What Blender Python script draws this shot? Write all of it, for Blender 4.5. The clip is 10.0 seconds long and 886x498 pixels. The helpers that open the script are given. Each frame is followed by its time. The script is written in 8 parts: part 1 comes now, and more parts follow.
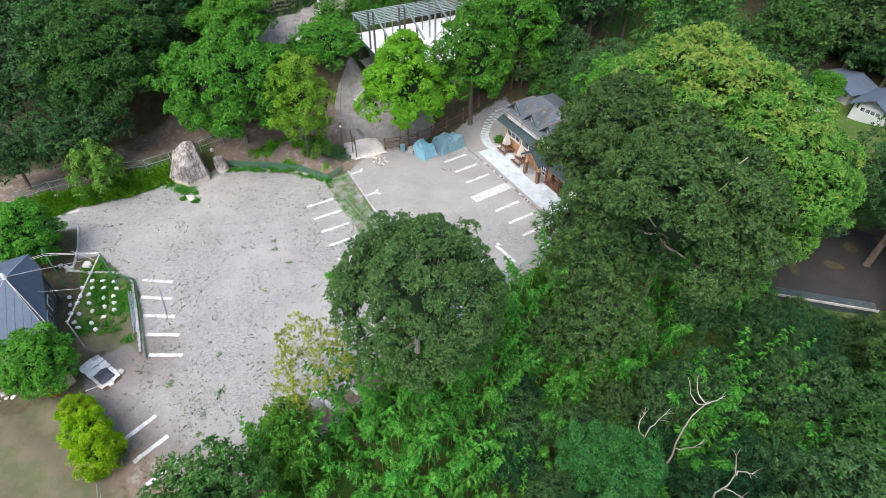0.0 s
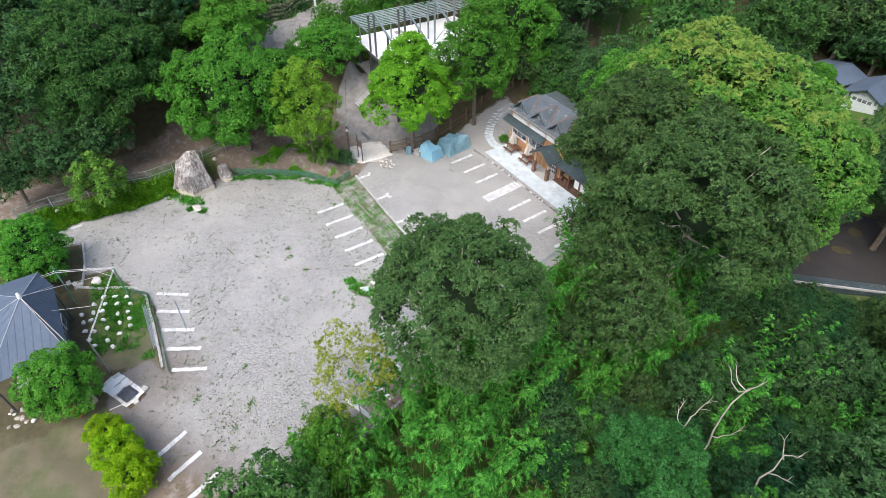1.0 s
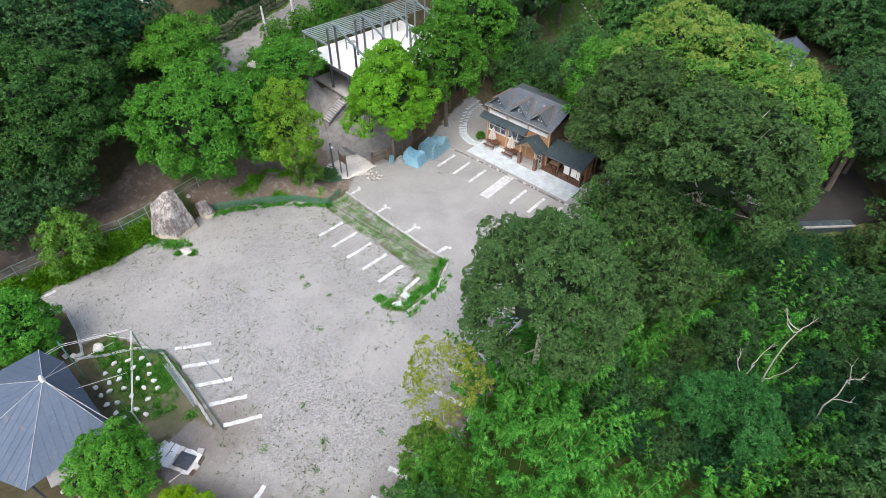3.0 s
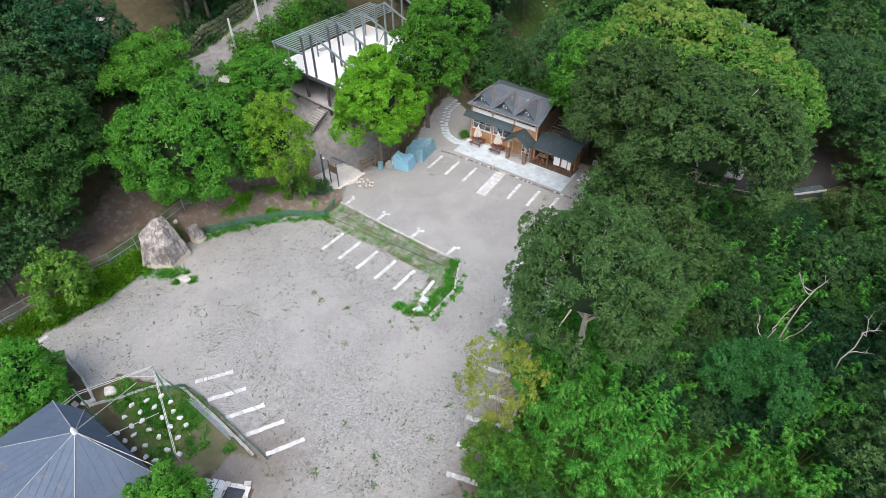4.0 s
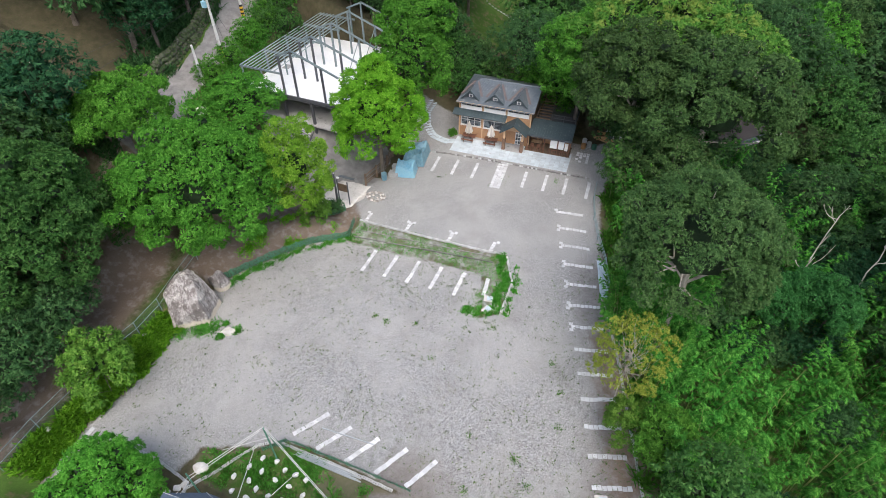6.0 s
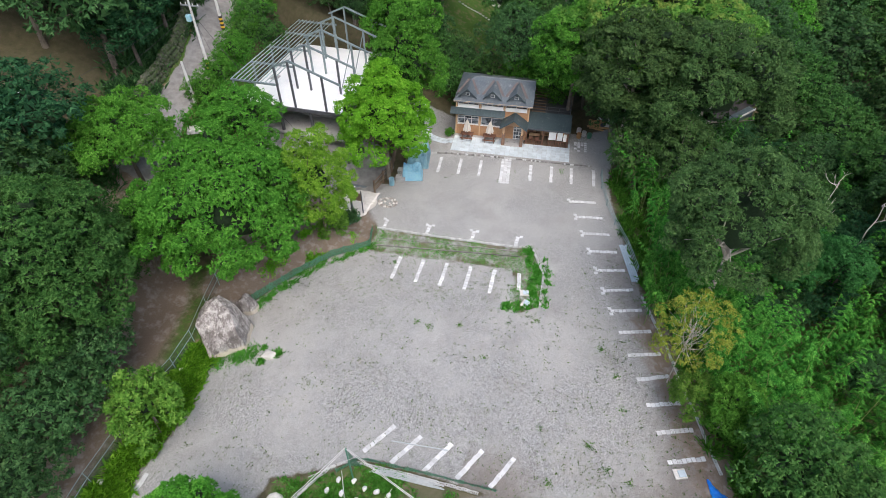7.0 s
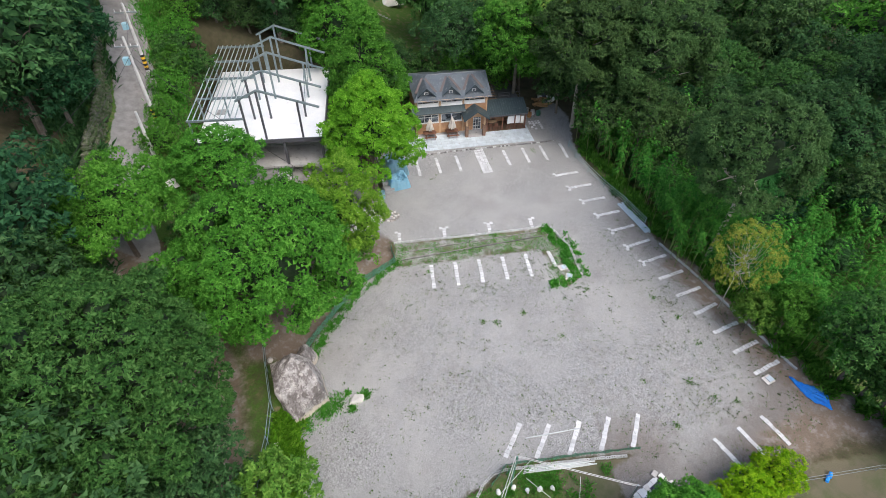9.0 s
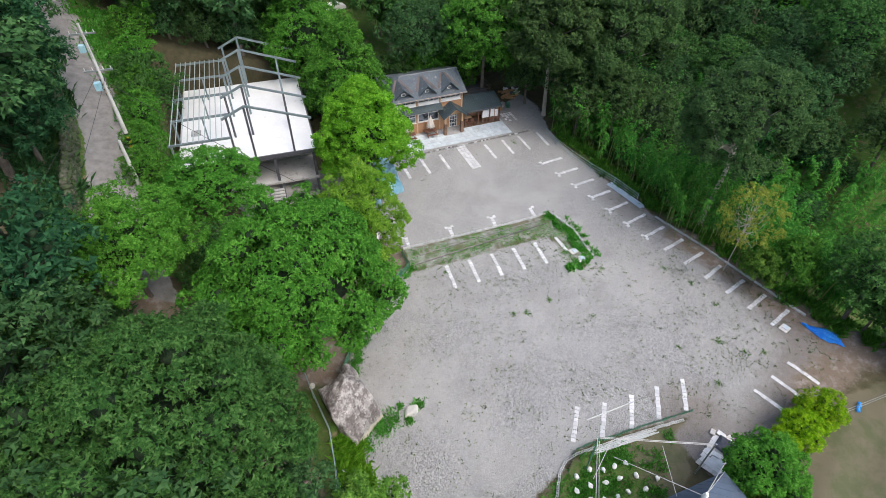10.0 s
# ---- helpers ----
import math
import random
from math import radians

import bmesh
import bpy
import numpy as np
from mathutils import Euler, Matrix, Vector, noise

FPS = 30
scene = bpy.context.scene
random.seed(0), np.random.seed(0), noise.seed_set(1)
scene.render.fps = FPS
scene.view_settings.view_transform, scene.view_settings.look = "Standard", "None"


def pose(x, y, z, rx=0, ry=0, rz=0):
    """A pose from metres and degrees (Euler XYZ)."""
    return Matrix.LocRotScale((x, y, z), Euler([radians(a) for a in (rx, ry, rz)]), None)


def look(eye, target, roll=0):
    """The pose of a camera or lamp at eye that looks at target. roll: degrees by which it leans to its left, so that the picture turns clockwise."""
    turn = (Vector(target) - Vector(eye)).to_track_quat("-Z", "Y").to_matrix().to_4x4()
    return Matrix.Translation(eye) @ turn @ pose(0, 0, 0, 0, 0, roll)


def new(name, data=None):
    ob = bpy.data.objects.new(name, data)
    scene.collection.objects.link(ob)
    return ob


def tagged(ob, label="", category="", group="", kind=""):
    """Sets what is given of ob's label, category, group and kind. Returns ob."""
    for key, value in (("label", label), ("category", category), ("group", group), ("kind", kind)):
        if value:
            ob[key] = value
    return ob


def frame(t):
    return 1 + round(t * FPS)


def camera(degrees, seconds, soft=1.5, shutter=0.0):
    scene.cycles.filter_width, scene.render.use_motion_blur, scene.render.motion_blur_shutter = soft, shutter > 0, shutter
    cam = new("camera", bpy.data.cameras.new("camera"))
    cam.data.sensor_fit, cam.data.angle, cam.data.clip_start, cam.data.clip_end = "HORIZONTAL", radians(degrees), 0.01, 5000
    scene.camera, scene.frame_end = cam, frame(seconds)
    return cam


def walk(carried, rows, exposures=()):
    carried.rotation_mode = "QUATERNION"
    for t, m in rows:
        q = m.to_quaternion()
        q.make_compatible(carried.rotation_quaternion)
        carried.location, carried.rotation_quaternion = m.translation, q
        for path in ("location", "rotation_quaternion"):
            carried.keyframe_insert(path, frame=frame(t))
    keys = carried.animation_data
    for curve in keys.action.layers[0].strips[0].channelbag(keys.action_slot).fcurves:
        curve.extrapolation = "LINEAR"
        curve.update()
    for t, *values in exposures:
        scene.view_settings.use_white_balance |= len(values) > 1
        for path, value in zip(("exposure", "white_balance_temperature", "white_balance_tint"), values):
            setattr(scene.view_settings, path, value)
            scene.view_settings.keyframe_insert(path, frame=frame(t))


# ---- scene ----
# ---------------------------------------------------------------- camera
cam = camera(77.7, 10.0, 0.8)
# seconds, eye x, y, z, rx, rz, roll
ROWS = [
    (0, 62.617, -31.826, 39.222, 46.210, 62.570, 0.925),
    (0.5, 61.762, -33.419, 39.092, 46.338, 61.308, 0.846),
    (1, 60.688, -35.296, 39.046, 46.431, 59.462, 0.773),
    (1.5, 59.386, -37.363, 39.050, 46.503, 56.968, 0.695),
    (2, 57.841, -39.546, 39.080, 46.561, 53.880, 0.610),
    (2.5, 56.041, -41.790, 39.117, 46.608, 50.326, 0.517),
    (3, 53.973, -44.050, 39.154, 46.644, 46.466, 0.417),
    (3.5, 51.627, -46.292, 39.187, 46.666, 42.455, 0.315),
    (4, 48.997, -48.482, 39.217, 46.672, 38.424, 0.216),
    (4.5, 46.080, -50.590, 39.248, 46.658, 34.456, 0.124),
    (5, 42.880, -52.583, 39.286, 46.624, 30.579, 0.047),
    (5.5, 39.404, -54.426, 39.337, 46.569, 26.765, -0.011),
    (6, 35.669, -56.082, 39.405, 46.494, 22.932, -0.044),
    (6.5, 31.695, -57.508, 39.491, 46.405, 18.957, -0.048),
    (7, 27.510, -58.658, 39.592, 46.308, 14.702, -0.019),
    (7.5, 23.151, -59.488, 39.698, 46.213, 10.036, 0.046),
    (8, 18.659, -59.952, 39.791, 46.134, 4.874, 0.151),
    (8.5, 14.081, -60.006, 39.842, 46.086, -0.778, 0.298),
    (9, 9.473, -59.615, 39.812, 46.087, -6.774, 0.489),
    (9.5, 4.892, -58.756, 39.647, 46.156, -12.765, 0.726),
    (10, 0.404, -57.421, 39.276, 46.316, -18.138, 1.014),
]
walk(cam, [(t, pose(x, y, z, rx, 0, rz) @ pose(0, 0, 0, 0, 0, roll)) for t, x, y, z, rx, rz, roll in ROWS],
     [(0.0, 0.44), (2.5, 0.36), (5.0, 0.22), (10.0, 0.09)])

# ---------------------------------------------------------------- light: overcast noon
world = bpy.data.worlds.new("overcast_sky")
scene.world = world
world.use_nodes = True
wt = world.node_tree
wt.nodes.clear()
sky = wt.nodes.new("ShaderNodeTexSky")
sky.sky_type = "NISHITA"
sky.sun_disc = False
sky.sun_elevation = radians(58)
sky.sun_rotation = radians(150)
sky.air_density, sky.dust_density, sky.ozone_density = 1.0, 4.0, 1.0
bg = wt.nodes.new("ShaderNodeBackground")
bg.inputs["Strength"].default_value = 0.235
wo = wt.nodes.new("ShaderNodeOutputWorld")
wt.links.new(sky.outputs[0], bg.inputs[0])
wt.links.new(bg.outputs[0], wo.inputs[0])
sun_data = bpy.data.lights.new("sun", "SUN")
sun_data.energy = 1.25
sun_data.angle = radians(50)
sun_data.color = (1.0, 0.985, 0.955)
sun = new("sun", sun_data)
SUN_AZ = radians(150)
sun.matrix_basis = look((math.sin(SUN_AZ) * 60, math.cos(SUN_AZ) * 60, 100), (0, 0, 0))

# ---------------------------------------------------------------- materials
def nodes_of(name):
    m = bpy.data.materials.new(name)
    m.use_nodes = True
    t = m.node_tree
    bsdf = t.nodes["Principled BSDF"]
    return m, t, bsdf


def noise_node(t, scale, detail=4.0, rough=0.6, coords=None):
    n = t.nodes.new("ShaderNodeTexNoise")
    n.inputs["Scale"].default_value = scale
    n.inputs["Detail"].default_value = detail
    n.inputs["Roughness"].default_value = rough
    if coords is not None:
        t.links.new(coords, n.inputs["Vector"])
    return n.outputs["Fac"]


def ramp(t, fac, stops):
    r = t.nodes.new("ShaderNodeValToRGB")
    e = r.color_ramp.elements
    while len(e) < len(stops):
        e.new(0.5)
    for k, (p, c) in enumerate(stops):
        e[k].position = p
        e[k].color = (*c, 1) if len(c) == 3 else c
    t.links.new(fac, r.inputs[0])
    return r.outputs[0]


def mix(t, fac, a, b, mode="MIX"):
    n = t.nodes.new("ShaderNodeMix")
    n.data_type = "RGBA"
    n.blend_type = mode
    for value, socket in ((fac, n.inputs[0]), (a, n.inputs[6]), (b, n.inputs[7])):
        if isinstance(value, (int, float)):
            socket.default_value = value
        elif isinstance(value, tuple):
            socket.default_value = (*value, 1) if len(value) == 3 else value
        else:
            t.links.new(value, socket)
    return n.outputs[2]


def maths(t, op, a, b=0.0, clamp=False):
    n = t.nodes.new("ShaderNodeMath")
    n.operation = op
    n.use_clamp = clamp
    for value, socket in ((a, n.inputs[0]), (b, n.inputs[1])):
        if isinstance(value, (int, float)):
            socket.default_value = value
        else:
            t.links.new(value, socket)
    return n.outputs[0]


def bump(t, bsdf, height, strength=0.4, distance=0.02):
    n = t.nodes.new("ShaderNodeBump")
    n.inputs["Strength"].default_value = strength
    n.inputs["Distance"].default_value = distance
    t.links.new(height, n.inputs["Height"])
    t.links.new(n.outputs[0], bsdf.inputs["Normal"])


def world_coords(t):
    g = t.nodes.new("ShaderNodeNewGeometry")
    return g.outputs["Position"]


def surface(name, dark, light, rough=0.7, fine=12.0, coarse=0.8, metal=0.0, relief=0.3, depth=0.01, vary=0.0, stain=None, stain_at=0.62):
    """A worn surface: fine grain, coarse patches, an optional stain and a change from piece to piece."""
    m, t, b = nodes_of(name)
    c = world_coords(t)
    g1 = noise_node(t, fine, 5.0, 0.7, c)
    g2 = noise_node(t, coarse, 3.0, 0.6, c)
    both = maths(t, "ADD", maths(t, "MULTIPLY", g1, 0.5), maths(t, "MULTIPLY", g2, 0.5))
    col = ramp(t, both, [(0.32, dark), (0.66, light)])
    if stain:
        g3 = noise_node(t, coarse * 2.3, 6.0, 0.7, c)
        f = ramp(t, g3, [(stain_at - 0.06, (0, 0, 0)), (stain_at + 0.08, (1, 1, 1))])
        col = mix(t, f, col, stain)
    if vary:
        o = t.nodes.new("ShaderNodeObjectInfo")
        hs = t.nodes.new("ShaderNodeHueSaturation")
        v = maths(t, "ADD", maths(t, "MULTIPLY", o.outputs["Random"], 2 * vary), 1 - vary)
        t.links.new(v, hs.inputs["Value"])
        t.links.new(col, hs.inputs["Color"])
        col = hs.outputs[0]
    t.links.new(col, b.inputs["Base Color"])
    b.inputs["Roughness"].default_value = rough
    b.inputs["Metallic"].default_value = metal
    bump(t, b, g1, relief, depth)
    return m


def foliage(name, dark, mid, light, tip=None, tip_amount=0.0, rough=0.65, translucent=0.24, hue=0.005):
    """Leaves that differ one by one, from bough to bough and from tree to tree."""
    m, t, b = nodes_of(name)
    g = t.nodes.new("ShaderNodeNewGeometry")
    o = t.nodes.new("ShaderNodeObjectInfo")
    patch = noise_node(t, 1.0, 4.0, 0.6, g.outputs["Position"])
    f = maths(t, "ADD", maths(t, "MULTIPLY", g.outputs["Random Per Island"], 0.34), maths(t, "MULTIPLY", patch, 0.66))
    col = ramp(t, f, [(0.22, dark), (0.50, mid), (0.74, light)])
    if tip:
        pick = noise_node(t, 0.9, 2.0, 0.6, g.outputs["Position"])
        xyz = t.nodes.new("ShaderNodeSeparateXYZ")
        t.links.new(g.outputs["Position"], xyz.inputs[0])
        upper = maths(t, "DIVIDE", maths(t, "SUBTRACT", xyz.outputs[2], 15.0), 20.0, True)
        pick = maths(t, "ADD", pick, upper)
        edge = 0.62 - tip_amount * 0.5
        pf = ramp(t, pick, [(edge, (0, 0, 0)), (edge + 0.12, (1, 1, 1))])
        col = mix(t, pf, col, tip)
    hs = t.nodes.new("ShaderNodeHueSaturation")
    t.links.new(maths(t, "ADD", maths(t, "MULTIPLY", o.outputs["Random"], 2 * hue), 0.5 - hue), hs.inputs["Hue"])
    t.links.new(maths(t, "ADD", maths(t, "MULTIPLY", o.outputs["Random"], 0.24), 0.84), hs.inputs["Value"])
    hs.inputs["Saturation"].default_value = 1.05
    t.links.new(col, hs.inputs["Color"])
    t.links.new(hs.outputs[0], b.inputs["Base Color"])
    b.inputs["Roughness"].default_value = rough
    b.inputs["Specular IOR Level"].default_value = 0.08
    tr = t.nodes.new("ShaderNodeBsdfTranslucent")
    t.links.new(hs.outputs[0], tr.inputs["Color"])
    ms = t.nodes.new("ShaderNodeMixShader")
    ms.inputs[0].default_value = translucent
    out = t.nodes["Material Output"]
    t.links.new(b.outputs[0], ms.inputs[1])
    t.links.new(tr.outputs[0], ms.inputs[2])
    t.links.new(ms.outputs[0], out.inputs["Surface"])
    return m


def ground_material():
    """Gravel, grass, asphalt, concrete, dry sand and forest floor, laid out by two painted layers."""
    m, t, b = nodes_of("ground")
    c = world_coords(t)
    la = t.nodes.new("ShaderNodeVertexColor")
    la.layer_name = "lay_a"
    lb = t.nodes.new("ShaderNodeVertexColor")
    lb.layer_name = "lay_b"
    sa = t.nodes.new("ShaderNodeSeparateColor")
    sb = t.nodes.new("ShaderNodeSeparateColor")
    t.links.new(la.outputs[0], sa.inputs[0])
    t.links.new(lb.outputs[0], sb.inputs[0])
    edge = noise_node(t, 1.1, 6.0, 0.75, c)

    def cover(weight, soft=0.12):
        v = maths(t, "ADD", weight, maths(t, "MULTIPLY", maths(t, "SUBTRACT", edge, 0.5), 0.9))
        return ramp(t, v, [(0.5 - soft, (0, 0, 0)), (0.5 + soft, (1, 1, 1))])

    fine = noise_node(t, 9.0, 8.0, 0.85, c)
    mid = noise_node(t, 1.3, 5.0, 0.65, c)
    wide = noise_node(t, 0.13, 4.0, 0.6, c)
    # forest floor: leaf litter and bare soil
    litter = mix(t, ramp(t, mid, [(0.35, (0, 0, 0)), (0.65, (1, 1, 1))]), (0.062, 0.046, 0.032), (0.135, 0.102, 0.073))
    litter = mix(t, ramp(t, fine, [(0.40, (0, 0, 0)), (0.62, (1, 1, 1))]), litter, (0.075, 0.085, 0.035))
    # gravel: pale grey stones over sand, with worn tracks and damp patches
    vor = t.nodes.new("ShaderNodeTexVoronoi")
    vor.inputs["Scale"].default_value = 14.0
    t.links.new(c, vor.inputs["Vector"])
    stone = ramp(t, vor.outputs["Color"], [(0.0, (0.160, 0.162, 0.166)), (0.45, (0.305, 0.308, 0.314)), (1.0, (0.480, 0.484, 0.490))])
    sand = ramp(t, fine, [(0.3, (0.305, 0.306, 0.308)), (0.7, (0.445, 0.446, 0.448))])
    track = ramp(t, wide, [(0.42, (0, 0, 0)), (0.60, (1, 1, 1))])
    gravel = mix(t, track, stone, sand)
    damp = ramp(t, noise_node(t, 0.22, 5.0, 0.7, c), [(0.30, (1, 1, 1)), (0.50, (0, 0, 0))])
    gravel = mix(t, maths(t, "MULTIPLY", damp, 0.34), gravel, (0.22, 0.210, 0.205))
    specks = ramp(t, noise_node(t, 3.2, 6.0, 0.8, c), [(0.63, (0, 0, 0)), (0.70, (1, 1, 1))])
    gravel = mix(t, maths(t, "MULTIPLY", specks, 0.5), gravel, (0.15, 0.14, 0.125))
    grain = noise_node(t, 17.0, 6.0, 0.9, c)
    dirt = maths(t, "MULTIPLY", ramp(t, maths(t, "ADD", la.outputs[1], maths(t, "MULTIPLY", maths(t, "SUBTRACT", edge, 0.5), 0.8)), [(0.25, (0, 0, 0)), (0.85, (1, 1, 1))]), 0.72)
    gravel = mix(t, dirt, gravel, (0.184, 0.160, 0.145))
    gravel = mix(t, 1.0, gravel, ramp(t, grain, [(0.36, (0.56, 0.56, 0.54)), (0.64, (1.30, 1.29, 1.25))]), "MULTIPLY")
    grass = ramp(t, fine, [(0.3, (0.035, 0.075, 0.012)), (0.55, (0.07, 0.14, 0.025)), (0.75, (0.13, 0.19, 0.05))])
    grass = mix(t, ramp(t, mid, [(0.52, (0, 0, 0)), (0.68, (1, 1, 1))]), grass, (0.17, 0.14, 0.085))
    asphalt = ramp(t, mid, [(0.3, (0.19, 0.185, 0.18)), (0.7, (0.31, 0.302, 0.295))])
    concrete = ramp(t, mid, [(0.3, (0.44, 0.42, 0.39)), (0.7, (0.64, 0.615, 0.58))])
    dry = mix(t, ramp(t, noise_node(t, 0.35, 5.0, 0.7, c), [(0.42, (0, 0, 0)), (0.60, (1, 1, 1))]), (0.150, 0.132, 0.085), (0.080, 0.102, 0.042))
    dry = mix(t, maths(t, "MULTIPLY", fine, 0.5), dry, (0.165, 0.147, 0.102))
    col = mix(t, cover(sb.outputs[1]), litter, dry)
    col = mix(t, cover(sa.outputs[1]), col, grass)
    col = mix(t, cover(sa.outputs[2], 0.06), col, asphalt)
    col = mix(t, cover(sa.outputs[0], 0.10), col, gravel)
    soil = ramp(t, fine, [(0.3, (0.145, 0.112, 0.085)), (0.7, (0.25, 0.198, 0.155))])
    soil = mix(t, ramp(t, mid, [(0.50, (0, 0, 0)), (0.66, (1, 1, 1))]), soil, (0.29, 0.262, 0.238))
    col = mix(t, cover(sb.outputs[2], 0.16), col, soil)
    col = mix(t, cover(sb.outputs[0], 0.05), col, concrete)
    t.links.new(col, b.inputs["Base Color"])
    b.inputs["Roughness"].default_value = 0.9
    b.inputs["Specular IOR Level"].default_value = 0.2
    bump(t, b, maths(t, "ADD", fine, maths(t, "MULTIPLY", vor.outputs["Distance"], -0.6)), 0.7, 0.05)
    return m


M_GROUND = ground_material()
M_BARK = surface("bark", (0.07, 0.055, 0.042), (0.20, 0.17, 0.14), 0.9, 9.0, 1.5, relief=0.6, depth=0.03)
M_PALE_BARK = surface("pale_bark", (0.27, 0.24, 0.20), (0.46, 0.42, 0.37), 0.85, 9.0, 1.5, relief=0.5, depth=0.02)
M_LIMB = surface("pale_limb_bark", (0.34, 0.31, 0.27), (0.54, 0.50, 0.45), 0.85, 9.0, 1.5, relief=0.5, depth=0.02)
M_DEADWOOD = surface("deadwood", (0.27, 0.245, 0.215), (0.48, 0.445, 0.40), 0.85, 8.0, 1.0, relief=0.5, depth=0.02)
L_DARK = foliage("leaves_dark", (0.022, 0.060, 0.025), (0.050, 0.122, 0.042), (0.109, 0.210, 0.082))
L_BROAD = foliage("leaves_broad", (0.029, 0.100, 0.017), (0.075, 0.223, 0.033), (0.166, 0.384, 0.071))
L_LIGHT = foliage("leaves_light", (0.079, 0.199, 0.029), (0.191, 0.407, 0.052), (0.365, 0.607, 0.112), translucent=0.4)
L_FRESH = foliage("leaves_fresh", (0.064, 0.188, 0.022), (0.156, 0.396, 0.041), (0.303, 0.591, 0.086), translucent=0.4)
L_SPRAY = foliage("leaves_in_sprays", (0.040, 0.138, 0.020), (0.092, 0.275, 0.040), (0.190, 0.430, 0.082), translucent=0.26)
L_GREY = foliage("leaves_grey_green", (0.029, 0.073, 0.023), (0.067, 0.137, 0.046), (0.139, 0.233, 0.088))
L_BLOSSOM = foliage("leaves_with_blossom", (0.036, 0.118, 0.024), (0.097, 0.236, 0.044), (0.195, 0.353, 0.086), (0.215, 0.300, 0.072), 0.0)
L_YELLOW = foliage("leaves_yellowing", (0.105, 0.159, 0.027), (0.237, 0.295, 0.055), (0.396, 0.454, 0.104))
L_GOLD = foliage("leaves_golden", (0.060, 0.170, 0.012), (0.180, 0.350, 0.022), (0.390, 0.560, 0.050))
L_BAMBOO = foliage("leaves_bamboo", (0.017, 0.088, 0.018), (0.066, 0.250, 0.042), (0.215, 0.510, 0.105), translucent=0.30)
# leaf green darkened: the shade of valley and hillside is put into the colour
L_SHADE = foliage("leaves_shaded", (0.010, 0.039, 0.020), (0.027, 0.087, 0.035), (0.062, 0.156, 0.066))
L_GRASS = foliage("grass_blades", (0.040, 0.163, 0.022), (0.089, 0.310, 0.047), (0.180, 0.440, 0.116))
L_WEED = foliage("weeds_dull", (0.042, 0.076, 0.026), (0.088, 0.146, 0.048), (0.170, 0.240, 0.085))
L_TUFT = foliage("weed_tufts", (0.049, 0.128, 0.031), (0.102, 0.230, 0.053), (0.178, 0.343, 0.094))
L_OLIVE = foliage("leaves_olive", (0.027, 0.062, 0.022), (0.062, 0.126, 0.040), (0.128, 0.214, 0.080))
L_MID = foliage("leaves_mid", (0.019, 0.062, 0.017), (0.054, 0.142, 0.036), (0.123, 0.243, 0.074))
L_BLUISH = foliage("leaves_bluish", (0.018, 0.072, 0.021), (0.044, 0.160, 0.045), (0.100, 0.295, 0.092))
L_WISPY = foliage("leaves_wispy", (0.046, 0.122, 0.020), (0.112, 0.240, 0.043), (0.220, 0.360, 0.082))


# ---------------------------------------------------------------- builders
def part(name, bm, material, parent=None, label="", smooth=False):
    """Links a bmesh as one mesh object under a thing or under a part."""
    me = bpy.data.meshes.new(name)
    bm.to_mesh(me)
    bm.free()
    me.materials.append(material)
    if smooth:
        me.polygons.foreach_set("use_smooth", [True] * len(me.polygons))
    ob = new(name, me)
    if parent is not None:
        ob.parent = parent
    if label:
        ob["label"] = label
    return ob


def thing(name, x, y, z, rz=0.0, label="", category="", group="", kind=""):
    """An empty at the base of a thing."""
    ob = new(name)
    ob.empty_display_size = 0.2
    ob.matrix_basis = pose(x, y, z, 0, 0, rz)
    return tagged(ob, label, category, group, kind)


def add_box(bm, x0, y0, z0, x1, y1, z1, m=None, bevel=0.0):
    vs = [bm.verts.new((x, y, z)) for z in (z0, z1) for y in (y0, y1) for x in (x0, x1)]
    fs = [(0, 2, 3, 1), (4, 5, 7, 6), (0, 1, 5, 4), (2, 6, 7, 3), (0, 4, 6, 2), (1, 3, 7, 5)]
    faces = [bm.faces.new([vs[i] for i in f]) for f in fs]
    if bevel:
        edges = list({e for f in faces for e in f.edges})
        done = bmesh.ops.bevel(bm, geom=edges, offset=bevel, segments=1, affect="EDGES")
        vs = [v for v in done["verts"]]
    if m is not None:
        bmesh.ops.transform(bm, matrix=m, verts=list({v for v in vs if v.is_valid}))
    return bm


def box(x0, y0, z0, x1, y1, z1, bevel=0.0, m=None):
    return add_box(bmesh.new(), x0, y0, z0, x1, y1, z1, m, bevel)


def add_tube(bm, pts, radii, sides=6, cap=True):
    """A tapering tube along points."""
    pts = [Vector(p) for p in pts]
    rings = []
    for i, p in enumerate(pts):
        d = (pts[min(i + 1, len(pts) - 1)] - pts[max(i - 1, 0)]).normalized()
        a = d.orthogonal().normalized() if not rings else (rings_a - d * rings_a.dot(d)).normalized()
        rings_a = a
        b = d.cross(a)
        r = radii[i] if isinstance(radii, (list, tuple)) else radii
        rings.append([bm.verts.new(p + (a * math.cos(2 * math.pi * k / sides) + b * math.sin(2 * math.pi * k / sides)) * r) for k in range(sides)])
    for r0, r1 in zip(rings, rings[1:]):
        for k in range(sides):
            bm.faces.new((r0[k], r0[(k + 1) % sides], r1[(k + 1) % sides], r1[k]))
    if cap:
        bm.faces.new(list(reversed(rings[0])))
        bm.faces.new(rings[-1])
    return bm


def tube(pts, radii, sides=6, cap=True):
    return add_tube(bmesh.new(), pts, radii, sides, cap)


